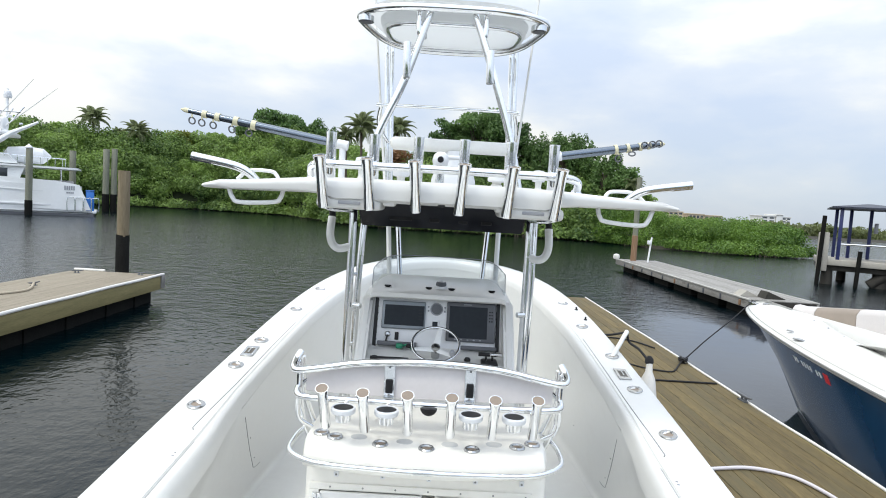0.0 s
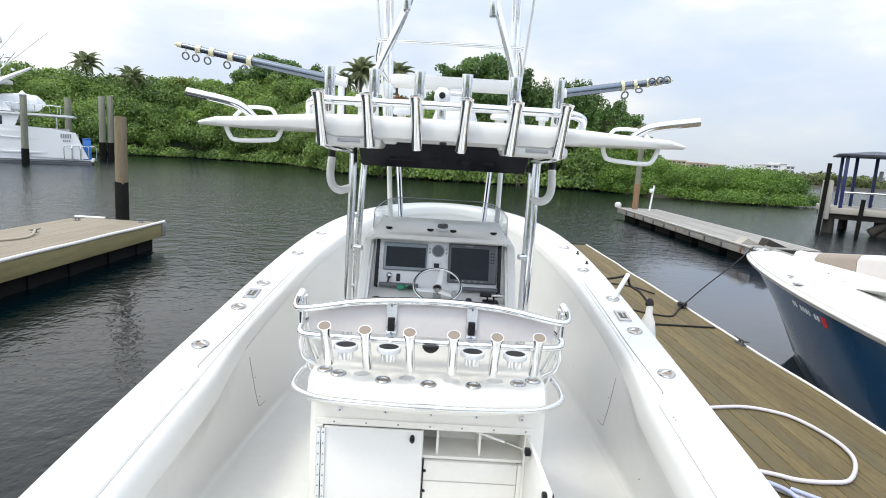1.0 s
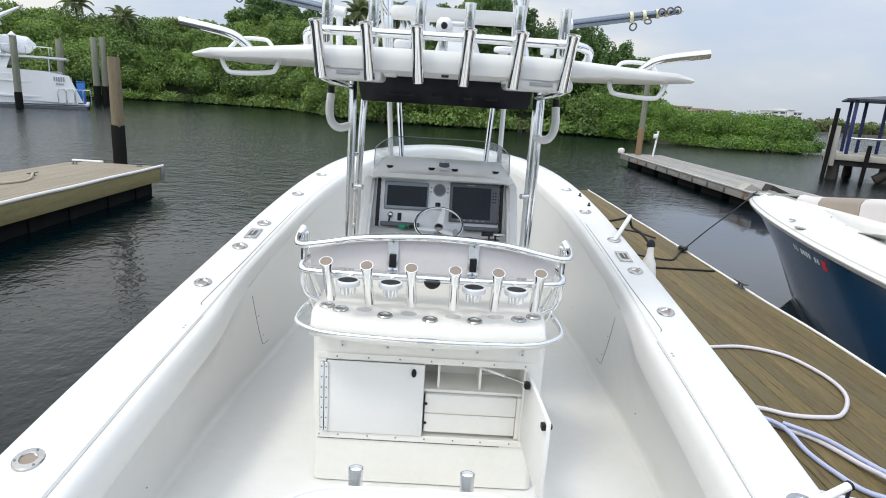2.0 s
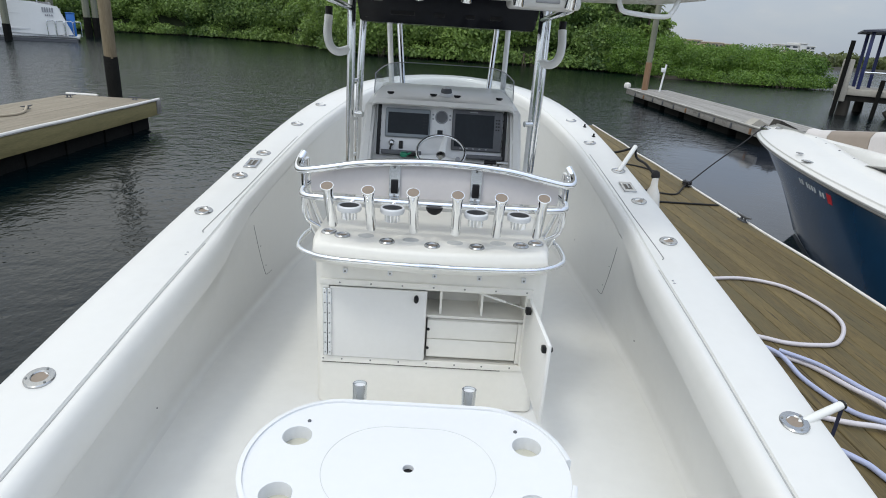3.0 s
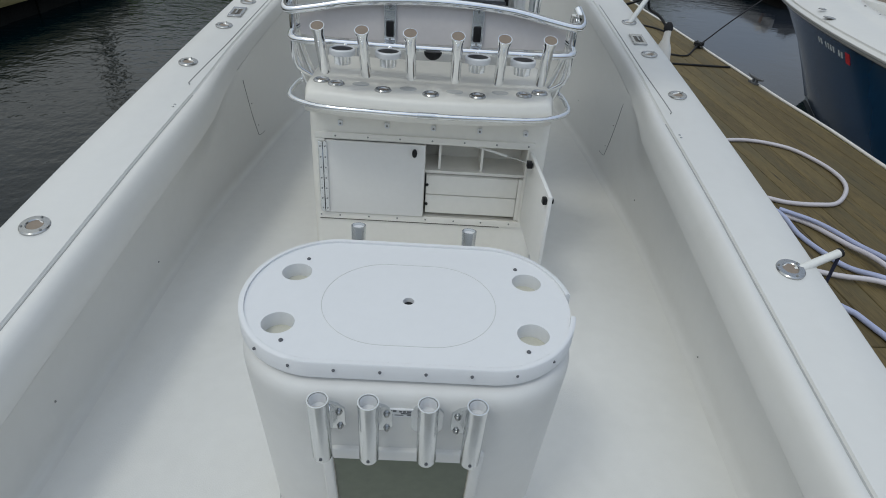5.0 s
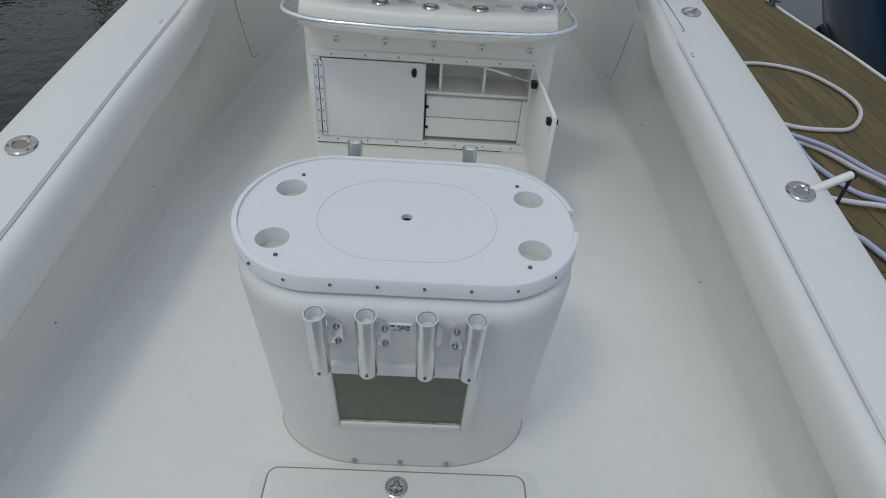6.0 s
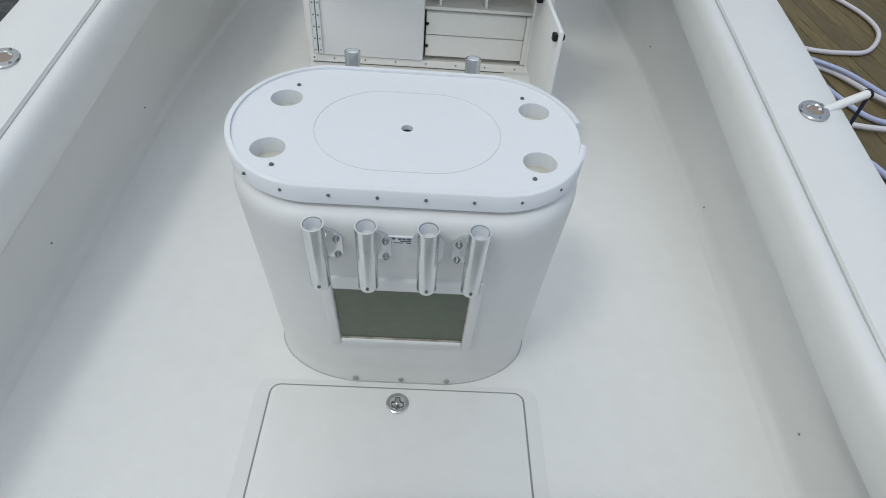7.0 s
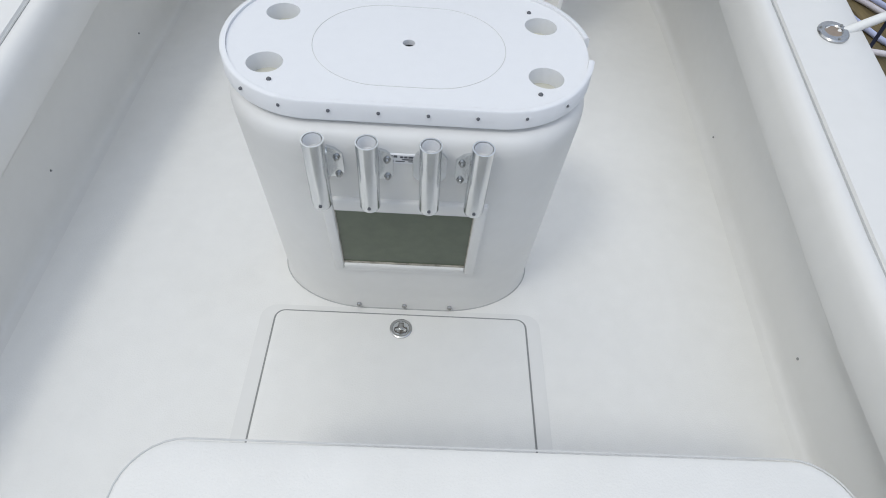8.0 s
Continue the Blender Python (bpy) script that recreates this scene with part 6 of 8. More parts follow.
# ---------------------------------------------------------------- finger dock across the water, with its pile
ld = thing("finger_dock", (-7.1, 8.0, 0.2), "tan finger dock with pale trim and dark piles", "dock")
part("joists", nbox(-8.13, -6.27, -6.0, 13.06, 0.02, 0.165), dark_shade_wood, ld, smooth=False)
part("side_beam", nbox(-6.27, -6.19, -6.0, 13.1, -0.12, 0.175, 0.006), fascia_wood, ld, "wide timber fascia")
part("side_beam", nbox(-8.21, -8.13, -6.0, 13.1, -0.12, 0.175, 0.006), fascia_wood, ld, "wide timber fascia")
part("end_beam", nbox(-8.21, -6.19, 13.1, 13.18, -0.12, 0.175, 0.006), fascia_wood, ld, "timber end fascia")
part("trim", tube(bmesh.new(), [(-6.19, y, 0.205 + 0.004 * math.sin(y * 3)) for y in np.linspace(-6, 13.16, 40)], 0.03, 8), rubber_white, ld, "pale edge trim")
part("trim", tube(bmesh.new(), [(x, 13.17, 0.205) for x in np.linspace(-8.2, -7.52, 5)], 0.03, 8), rubber_white, ld, "pale edge trim")
part("corner_plate", nbox(-6.32, -6.165, 13.03, 13.20, -0.10, 0.19, 0.01), dock_grey, ld, "grey metal corner plate")
boat_cleat("dock_cleat", -6.55, 12.85, 0.2, ld, bezel, 1.0, 10)
# near-black posts and block fill the space under the dock as painted shade
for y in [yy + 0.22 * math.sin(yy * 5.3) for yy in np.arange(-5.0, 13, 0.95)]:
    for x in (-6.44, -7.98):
        part("under_post", nbox(x - 0.11, x + 0.11, y - 0.10, y + 0.10, -1.0, 0.018), wet_shade_dark, ld, "post coloured near black for the shade under the dock", smooth=False)
part("under_dock_shade", nbox(-8.02, -6.36, -6, 12.95, -1.0, 0.02), wet_shade_dark, ld, "near-black block painted as the shade under the dock", smooth=False)
boat_cleat("dock_cleat", -7.80, 12.6, 0.2, ld, bezel, 1.0, 20)
boat_cleat("dock_cleat", -7.44, 10.75, 0.2, ld, bezel, 1.0, 80)
lr = thing("dock_rope", (-7.3, 10.5, 0.2), "pale rope trailing from a cleat on the dock", "rope")
pipe("line", [(-7.35, 10.62, 0.27), (-7.22, 10.35, 0.225), (-7.15, 10.0, 0.222), (-7.35, 9.6, 0.222), (-7.8, 9.3, 0.222), (-8.1, 9.0, 0.22)], 0.022, rope_tan, lr)


def pile(name, x, y, top_z, r, mat, label, sleeve=None, flat=True, cap=None):
    e = thing(name, (x, y, WATER), label, "piling", "pilings")
    rng = random.Random(int(x * 31 + y * 17))
    rows = []
    z = -1.2
    prof = [(r * 1.02, -1.2), (r, 0.0), (r * 0.98, top_z * 0.6), (r * 0.96, top_z - 0.03), (r * 0.9, top_z)]
    part("shaft", turned(bmesh.new(), prof, Matrix.Translation((x, y, 0)) @ pose(0, 0, 0, rng.uniform(-0.6, 0.6), rng.uniform(-0.6, 0.6), 0), 18), mat, e)
    if sleeve:
        part("sleeve", turned(bmesh.new(), [(r * 1.09, -1.2), (r * 1.09, sleeve), (r * 1.0, sleeve + 0.02)], Matrix.Translation((x, y, 0)), 18), wet_shade_dark, e, "dark sleeve at the waterline")
    if cap:
        part("cap", turned(bmesh.new(), [(r * 1.15, top_z - 0.02), (r * 1.15, top_z + 0.05), (0.01, top_z + 0.3)], Matrix.Translation((x, y, 0)), 14), cap, e, "pale pointed cap")
    return e


pile("piling", -7.23, 13.35, 2.48, 0.130, pile_brown, "weathered timber piling with a dark sleeve beside the dock", 1.02)
pile("piling", -33.25, 58.0, 5.7, 0.30, pile_wood, "tall grey-green piling by the far bank", 1.3)
pile("piling", -32.65, 58.3, 5.8, 0.27, pile_wood, "tall grey-green piling by the far bank", 1.3)
pile("piling", -30.98, 44.0, 4.6, 0.23, pile_wood, "piling with a pale pointed cap beside the yacht", 0.7, cap=plastic_white)
pile("piling", -35.9, 57.0, 5.3, 0.29, pile_wood, "grey piling behind the yacht's stern", 1.0)
pr = pile("piling", 9.0, 27.2, 3.95, 0.125, pile_wood, "grey piling with a rusty lower half beside the dock")
part("rusty_sleeve", turned(bmesh.new(), [(0.137, -1.2), (0.135, 1.20), (0.130, 1.27), (0.12, 1.28)], Matrix.Translation((9.0, 27.2, 0)), 18), pile_rust, pr, "rust-brown lower sleeve")
fp = thing("dock_post", (9.5, 26.7, 0.1), "thin pale post with a small box on the far dock", "post")
part("pole", tube(bmesh.new(), [(9.50, 26.7, 0.1), (9.60, 26.7, 1.25)], 0.04, 10), alu_white, fp)
part("head", nbox(9.42, 9.60, 26.62, 26.78, 0.92, 1.10, 0.03), plastic_white, fp)

# far finger dock
fdk = thing("far_dock", (9.2, 21.0, 0.1), "weathered grey dock with pale edges and a gangway", "dock")
part("joists", nbox(8.48, 10.2, 15.6, 27.86, -0.06, 0.065), dark_shade_wood, fdk, smooth=False)
part("side_beam", nbox(8.40, 8.48, 15.6, 27.9, -0.15, 0.06, 0.006), dock_grey, fdk)
part("side_beam", nbox(10.2, 10.28, 15.6, 27.9, -0.15, 0.06, 0.006), dock_grey, fdk)
part("edge_line", nbox(8.37, 8.43, 15.6, 27.92, 0.065, 0.112, 0.01), trim_grey, fdk, "pale edge trim")
part("edge_line", nbox(10.24, 10.29, 15.6, 27.92, 0.065, 0.108, 0.01), trim_grey, fdk, "pale edge trim")
for i, y in enumerate(np.arange(16.1, 27.2, 1.15)):
    part("bracket", nbox(8.36, 8.41, y - 0.04, y + 0.04, -0.13, 0.02, 0.01), bezel if i % 4 else pile_rust, fdk, "dark bolted bracket")
for y in np.arange(15.8, 27, 2.0):
    part("float", nbox(8.6, 10.1, y, y + 1.5, -0.75, -0.06, 0.05), wet_shade_dark, fdk, "black float")
bl = thing("buoy", (8.1, 27.4, 0.1), "small pale ball on the dock corner", "buoy")
part("ball", turned(bmesh.new(), [(0.02, 0.06), (0.13, 0.1), (0.16, 0.2), (0.13, 0.30), (0.02, 0.34)], Matrix.Translation((8.42, 27.9, 0)), 16), rubber_white, bl)
gw = thing("dock_ramp", (9.3, 16.6, 0.1), "grey hinged ramp plates on the far dock", "ramp")
part("plate", loft(bmesh.new(), [[Vector((8.42, y, 0.105)), Vector((8.95, y, 0.105)), Vector((8.62, y, 0.27))] for y in (16.2, 16.6)]), concrete, gw, smooth=False)
part("plate", loft(bmesh.new(), [[Vector((8.96, y, 0.105)), Vector((9.55, y, 0.105)), Vector((9.05, y, 0.30))] for y in (15.9, 16.3)]), dark_shade_wood, gw, smooth=False)

# ---------------------------------------------------------------- raised platform with a shade roof
pf = thing("pier_platform", (19.5, 27.0, WATER), "raised concrete pier on dark piles with a navy shade roof", "pier")
part("deck_slab", nbox(17.2, 26.0, 26.6, 31.0, 0.48, 0.74, 0.03), concrete, pf, "pale concrete deck")
part("beam", nbox(17.25, 26.0, 26.8, 30.8, 0.24, 0.48), dark_shade_wood, pf, "dark beam", smooth=False)
part("end_block", nbox(17.15, 17.55, 26.5, 27.3, 0.20, 1.95, 0.04), concrete, pf, "pale concrete upstand")
part("end_block", nbox(20.0, 20.5, 27.5, 28.2, 0.74, 1.75, 0.04), concrete, pf, "pale concrete upstand")
for x, y, r in ((17.6, 27.0, 0.24), (19.6, 27.2, 0.3), (20.3, 28.0, 0.5), (21.2, 27.4, 0.4), (22.6, 27.2, 0.3), (18.4, 30.2, 0.2), (21.5, 30.2, 0.3)):
    part("support", turned(bmesh.new(), [(r * 1.2, -1.2), (r, -0.2), (r * 0.9, 0.5)], Matrix.Translation((x, y, 0)), 14), dark_shade_wood, pf, "dark pile")
part("diagonal_brace", tube(bmesh.new(), [(19.2, 27.0, -0.3), (20.2, 27.1, 0.5)], 0.22, 10), dark_shade_wood, pf)
for (xa, za), (xb, zb) in (((17.3, -1.0), (17.28, 2.7)), ((18.75, -1.0), (18.72, 1.2)), ((20.25, -0.5), (20.2, 2.6))):
    part("guide_pole", tube(bmesh.new(), [(xa - 0.1, 26.4, za), (xb, 26.4, zb)], 0.09, 10), wet_shade_dark, pf, "thin dark pole")
sh = part("shade_roof", loft(bmesh.new(), [[Vector((x, y, z)) for x, y in ((17.55, 26.7), (20.6, 26.7), (20.6, 30.4), (17.55, 30.4))] for z in (3.08, 3.15)] + [[Vector((x, y, 3.36)) for x, y in ((19.0, 28.4), (19.2, 28.4), (19.2, 28.7), (19.0, 28.7))]]), roof_dark, pf, "low dark pitched roof", smooth=False)
for x, y in ((17.95, 27.0), (18.55, 29.9), (19.35, 29.9), (20.05, 27.0), (17.95, 29.9)):
    part("roof_post", nbox(x - 0.07, x + 0.07, y - 0.07, y + 0.07, 0.74, 3.08, 0.01), blue_frame, pf, "navy steel post")
part("rail", tube(bmesh.new(), [(18.0, 27.1, 1.45), (20.0, 27.1, 1.48)], 0.05, 8), alu_soft, pf)
part("lamp_box", nbox(19.5, 19.65, 29.7, 29.95, 2.0, 2.5, 0.03), grey_plastic, pf)

pf.matrix_basis = Matrix.Translation((17.2, 26.6, 0)) @ pose(0, 0, 0, 0, 0, -30) @ Matrix.Translation((-17.2, -26.6, 0)) @ pf.matrix_basis

# ---------------------------------------------------------------- second moored boat
b2 = thing("moored_boat", (5.0, 5.5, -0.6), "moored bowrider with a deep blue hull and white deck", "boat")
B2X, B2B = 4.996, 9.424


def hb2(y):
    r = max(0.0, (y - 4.0) / (B2B - 4.0))
    return 1.087 * max(0.0, 1 - r ** 1.707) ** 0.743


def sh2(y):
    return 0.756 + 0.012 * (min(y, B2B) - 4.0)


def rake2(drop):
    """How far the stem falls aft at a depth under the rub rail."""
    return 0.295 * min(1.15, max(0.0, drop / 1.15)) ** 0.75


half2 = [(hb2(y), y) for y in np.linspace(0.5, 4.0, 9)]
for a in np.linspace(0, 1, 26)[1:]:
    y = 4.0 + (B2B - 4.0) * math.sin(a * math.pi / 2)
    half2.append((hb2(y), y))
full2 = [Vector((x, y, 0)) for x, y in half2] + [Vector((-x, y, 0)) for x, y in reversed(half2[:-1])]
LINE2 = []
for i, p in enumerate(full2):
    d = full2[min(i + 1, len(full2) - 1)] - full2[max(i - 1, 0)]
    LINE2.append((p, Vector((-d.y, d.x, 0)).normalized()))


def sweep2(section):
    rows = []
    for p, nrm in LINE2:
        row = []
        for d, z in section(p.y):
            q = p + nrm * d
            if q.x * p.x <= 0 or abs(p.x) < 1e-4:
                q.x = 0.0
            row.append(Vector((q.x + B2X, q.y, z)))
        rows.append(row)
    return loft(bmesh.new(), rows, closed=False, cap=False)


def side2(p, d, z):
    """A place on the topsides: drawn in by d under the sheer, fine at the stem, which rakes aft."""
    h = abs(p.x)
    x = h * h / (h + d) if h > 1e-4 else 0.0
    y = 4.0 + (p.y - 4.0) * (1 - rake2(sh2(p.y) - 0.1 - z)) if p.y > 4.0 else p.y
    return Vector((B2X + math.copysign(x, p.x), y, z))


def topsides2(section):
    rows = [[side2(p, d, z) for d, z in section(p.y)] for p, nrm in LINE2]
    return loft(bmesh.new(), rows, closed=False, cap=False)


def hull2(y):
    g, k = sh2(y), blend(4.5, 9.0, y)
    return [(0.02, g - 0.09), (0.035 + 0.016 * k, g - 0.22), (0.07 + 0.055 * k, g - 0.55), (0.10 + 0.11 * k, g - 0.85), (0.13 + 0.16 * k, -0.30), (0.16 + 0.20 * k, -0.36)]


def foot2(y):
    k = blend(4.5, 9.0, y)
    return [(0.16 + 0.20 * k, -0.36), (0.20 + 0.24 * k, -0.41), (0.26 + 0.28 * k, -0.47), (0.5 + 0.3 * k, -0.8)]


def rail2(y):
    g = sh2(y)
    return [(0.03, g - 0.10), (-0.005, g - 0.10), (-0.03, g - 0.075), (-0.034, g - 0.045), (-0.012, g - 0.03), (0.0, g - 0.02)]


def deck2(y):
    g = sh2(y)
    k = blend(5.0, 9.0, y)
    w = 0.30 + 0.15 * k
    return [(0.0, g - 0.02), (0.006, g - 0.004), (0.03, g + 0.004), (w * 0.4, g + 0.025 + 0.045 * k), (w * 0.7, g + 0.035 + 0.065 * k), (w, g + 0.04 + 0.08 * k), (w + 0.05, g + 0.055 + 0.065 * k), (w + 0.09, g + 0.08 + 0.06 * k), (w + 0.15, g + 0.09 + 0.055 * k), (w + 0.22, g + 0.08 + 0.05 * k), (w + 0.25, g + 0.05), (w + 0.27, g - 0.25)]


part("hull", topsides2(hull2), hull_blue, b2, "glossy deep blue topsides")
part("hull_bottom", topsides2(foot2), hull_foot, b2, "pale grey bottom paint")
part("rub_rail", sweep2(rail2), gelcoat, b2, "white moulded rub rail")
part("deck", sweep2(deck2), gelcoat, b2, "glossy white moulded deck and coaming", angle=50)
part("rail_groove", sweep2(lambda y: [(-0.034, sh2(y) - 0.070), (-0.0385, sh2(y) - 0.062), (-0.036, sh2(y) - 0.052)]), groove_mat, b2, "grey line along the rub rail")
part("boot_line", sweep2(lambda y: [(0.012, sh2(y) - 0.095), (0.004, sh2(y) - 0.105), (0.02, sh2(y) - 0.115)]), black, b2, "thin dark line under the rail")
bm = bmesh.new()
k2 = len(LINE2)
inn = []
for p, nrm in LINE2:
    w = 0.30 + 0.15 * blend(5.0, 9.0, p.y) + 0.27
    inn.append(p + nrm * w)
rows = []
for i in range(k2 // 2):
    a, b = inn[i], inn[k2 - 1 - i]
    if a.x > 0.02:
        rows.append([Vector((B2X + a.x, a.y, sh2(a.y) - 0.25)), Vector((B2X + b.x, b.y, sh2(b.y) - 0.25))])
loft(bm, rows, closed=False, cap=False)
part("transom", nbox(B2X - 1.24, B2X + 1.24, 0.42, 0.52, -0.7, 0.62, 0.03), gelcoat, b2, "white transom")
part("bow_floor", bm, nonskid, b2, "white bow cockpit floor", smooth=False)
# cushioned backrests along the far side
def cushion(y0, y1, mat, label):
    rows = []
    for y in np.linspace(y0, y1, 9):
        x = B2X + hb2(y) * 0.60
        z = sh2(y) - 0.03 + 0.15 * min(2.2, max(-0.3, 8.05 - y))
        rows.append([Vector((x - 0.10, y, z - 0.1)), Vector((x - 0.11, y, z + 0.17)), Vector((x - 0.07, y, z + 0.24)), Vector((x, y, z + 0.255)), Vector((x + 0.07, y, z + 0.22)), Vector((x + 0.08, y, z - 0.1))])
    return part("backrest_cushion", loft(bmesh.new(), rows), mat, b2, label, angle=50)


cushion(3.6, 7.37, vinyl, "white vinyl cushion")
cushion(7.38, 8.08, tan_vinyl, "taupe vinyl cushion panel")
cushion(8.09, 8.5, vinyl, "white vinyl cushion")
bm = bmesh.new()
rows = []
for y in np.linspace(0.6, 6.2, 12):
    s = blend(6.4, 4.8, y)
    rows.append([Vector((B2X - hb2(y) + 0.55, y, sh2(y) + 0.02)), Vector((B2X - hb2(y) + 0.62, y, sh2(y) + 0.06 + 0.16 * s)), Vector((B2X - 0.45, y, sh2(y) + 0.10 + 0.22 * s)), Vector((B2X + 0.2, y, sh2(y) + 0.05 + 0.16 * s)), Vector((B2X + 0.3, y, sh2(y) - 0.1))])
loft(bm, rows)
part("deck_moulding", bm, gelcoat, b2, "raised white deck moulding", angle=50)
def deck_z(x, y):
    """Height of the moulded deck at a place, from its distance to the sheer line."""
    d, ys = min((math.hypot(p.x + B2X - x, p.y - y), p.y) for p, nrm in LINE2)
    sec = deck2(ys)
    return float(np.interp(d, [a for a, b in sec], [b for a, b in sec]))


for x, y, r in ((4.32, 7.05, 0.036), (4.22, 6.68, 0.055), (4.97, 8.93, 0.035)):
    part("deck_fill_cap", turned(bmesh.new(), [(r, 0), (r, 0.006), (r * 0.8, 0.01), (0.001, 0.01)], Matrix.Translation((x, y, deck_z(x, y) - 0.002)) @ pose(0, 0, 0, 0, 0, 12) @ Matrix.Diagonal((0.8, 1.5, 1, 1)), 20), steel, b2, "round stainless deck fitting")
boat_cleat("bow_cleat", 5.0, 8.85, sh2(8.7) + 0.06, b2, steel, 0.8, 0, "stainless bow cleat")
part("anchor_roller", nbox(4.92, 5.07, 9.12, 9.38, sh2(9.0) - 0.01, sh2(9.0) + 0.06, 0.02), steel, b2, "small bow roller")
for x, y in ((4.96, 7.9), (4.85, 7.47), (4.75, 7.01), (4.66, 6.57)):
    screw("snap", (x, y, deck_z(x, y)), (0, 0, 1), b2, 0.012, bezel)
# registration as plain bars on the bow, and a red sticker
def on_hull(y, z, out=0.006):
    """The place on the near topsides at height z, for the station y of the sheer line."""
    g, k = sh2(y), blend(4.5, 9.0, y)
    t = g - z
    d = 0.035 + 0.016 * k + (0.035 + 0.039 * k) * (t - 0.22) / 0.33 if t > 0.22 else 0.02 + (0.015 + 0.016 * k) * (t - 0.09) / 0.13
    return side2(Vector((-hb2(y), y, 0)), d - out, z)


def hull_bar(name, y0, y1, drop, h, mat, label=""):
    bm = bmesh.new()
    rows = []
    for y in np.linspace(y0, y1, 4):
        z = sh2(y) - drop
        a, b = on_hull(y, z), on_hull(y, z - h)
        c_, d_ = on_hull(y, z, -0.004), on_hull(y, z - h, -0.004)
        rows.append([a, b, d_, c_])
    loft(bm, rows)
    return part(name, bm, mat, b2, label, smooth=False)


for k in (0, 1, 3, 4, 5, 6, 8, 9):
    y0 = 6.92 - 0.082 * k
    hull_bar("registration_bar", y0, y0 - 0.036, 0.19, 0.050, alu_white, "pale registration bar")
hull_bar("sticker", 6.06, 5.95, 0.17, 0.09, red_mat, "red sticker")
b2.matrix_basis = Matrix.Translation((B2X, 6, 0)) @ pose(0, 0, 0, 0, 0, -1.99) @ Matrix.Translation((-B2X, -6, 0)) @ b2.matrix_basis

# ---------------------------------------------------------------- yacht by the far bank
yt = thing("motor_yacht", (-38, 47, WATER), "large white motor yacht moored stern-out by the far bank", "yacht")
YC = 49.5


def yrow(x, half, z0, z1):
    return [Vector((x, YC - half, z1)), Vector((x, YC - half * 0.97, z0)), Vector((x, YC + half * 0.97, z0)), Vector((x, YC + half, z1))]


bm = loft(bmesh.new(), [yrow(-29.0, 2.4, WATER - 0.4, 1.95), yrow(-31.5, 2.6, WATER - 0.4, 1.95), yrow(-36, 2.75, WATER - 0.4, 2.1), yrow(-44, 2.7, WATER - 0.4, 2.5), yrow(-52, 1.6, WATER - 0.2, 3.1), yrow(-55, 0.15, 0.6, 3.4)])
part("hull", bm, yacht_white, yt, "white hull", angle=25)
part("swim_platform", nbox(-29.8, -27.8, YC - 2.4, YC + 2.4, -0.18, 0.02, 0.05), yacht_white, yt, "white swim platform")
part("waterline", nbox(-50, -27.95, YC - 2.78, YC + 2.3, WATER - 0.1, -0.22), bezel, yt, "dark waterline", smooth=False)
part("stern_wing", loft(bmesh.new(), [[Vector((x, YC + s, z)) for x, z in ((-29.5, 0.05), (-28.15, 0.1), (-28.95, 2.05), (-30.5, 2.3), (-34, 2.4), (-34, 0.2))] for s in (-2.62, -2.42)]), yacht_white, yt, "curved stern quarter", smooth=False)
part("stern_door", nbox(-29.02, -28.9, YC - 2.2, YC + 2.2, 0.05, 1.5, 0.04), yacht_white, yt)
part("saloon", loft(bmesh.new(), [[Vector((x, YC + s, z)) for x, z in ((-33.2, 2.0), (-32.6, 3.25), (-47, 3.4), (-49, 2.3))] for s in (-2.2, 2.2)]), yacht_white, yt, smooth=False)
for i in range(6):
    x1 = -33.6 - i * 1.7
    part("saloon_window", nbox(x1 - 1.5, x1, YC - 2.23, YC - 2.15, 2.25, 3.05, 0.04), yacht_glass, yt, "dark saloon window")
part("aft_deck_seat", nbox(-31.0, -29.6, YC + 0.9, YC + 2.2, 1.9, 2.35, 0.08), vinyl, yt, "pale seat on the aft deck")
part("hull_knuckle", loft(bmesh.new(), [[Vector((x, YC - h - o, z + d)) for o, d in ((-0.05, -0.03), (0.06, -0.03), (0.06, 0.03), (-0.05, 0.03))] for x, h, z in ((-30.2, 2.50, 1.45), (-31.5, 2.57, 1.45), (-36.0, 2.71, 1.6), (-44.0, 2.62, 1.95), (-50.0, 1.92, 2.3))]), alu_white, yt, "raised line along the topsides", smooth=False)
part("rub_rail", loft(bmesh.new(), [[Vector((x, YC - h - o, z + d)) for o, d in ((-0.05, -0.05), (0.09, -0.05), (0.09, 0.05), (-0.05, 0.05))] for x, h, z in ((-29.6, 2.46, 0.42), (-31.5, 2.57, 0.42), (-36.0, 2.68, 0.45), (-44.0, 2.58, 0.6))]), plastic_white, yt, "white rub rail low on the hull", smooth=False)
for i in range(2):
    part("boot_stripe", nbox(-50, -28.0, YC - 2.80, YC + 2.3, -0.20 + 0.09 * i, -0.17 + 0.09 * i), bezel if i else label_mat, yt, "thin dark stripe above the waterline", smooth=False)
for x in (-31.3, -30.6):
    part("ceiling_lamp", turned(bmesh.new(), [(0.10, 3.17), (0.10, 3.215), (0.01, 3.216)], Matrix.Translation((x, YC - 1.6, 0)), 12), plastic_white, yt, "small round lamp under the overhang")
for i, x in enumerate((-35.15, -36.85, -38.55)):
    part("window_mullion", nbox(x - 0.09, x + 0.09, YC - 2.26, YC - 2.2, 2.2, 3.1, 0.02), yacht_white, yt, "white mullion")
part("door_frame", loft(bmesh.new(), [[Vector((x, YC + s, z)) for x, z in ((-33.3, 1.95), (-33.0, 1.95), (-32.5, 3.22), (-32.8, 3.22))] for s in (-2.26, -2.08)]), yacht_white, yt, "raked white saloon end", smooth=False)
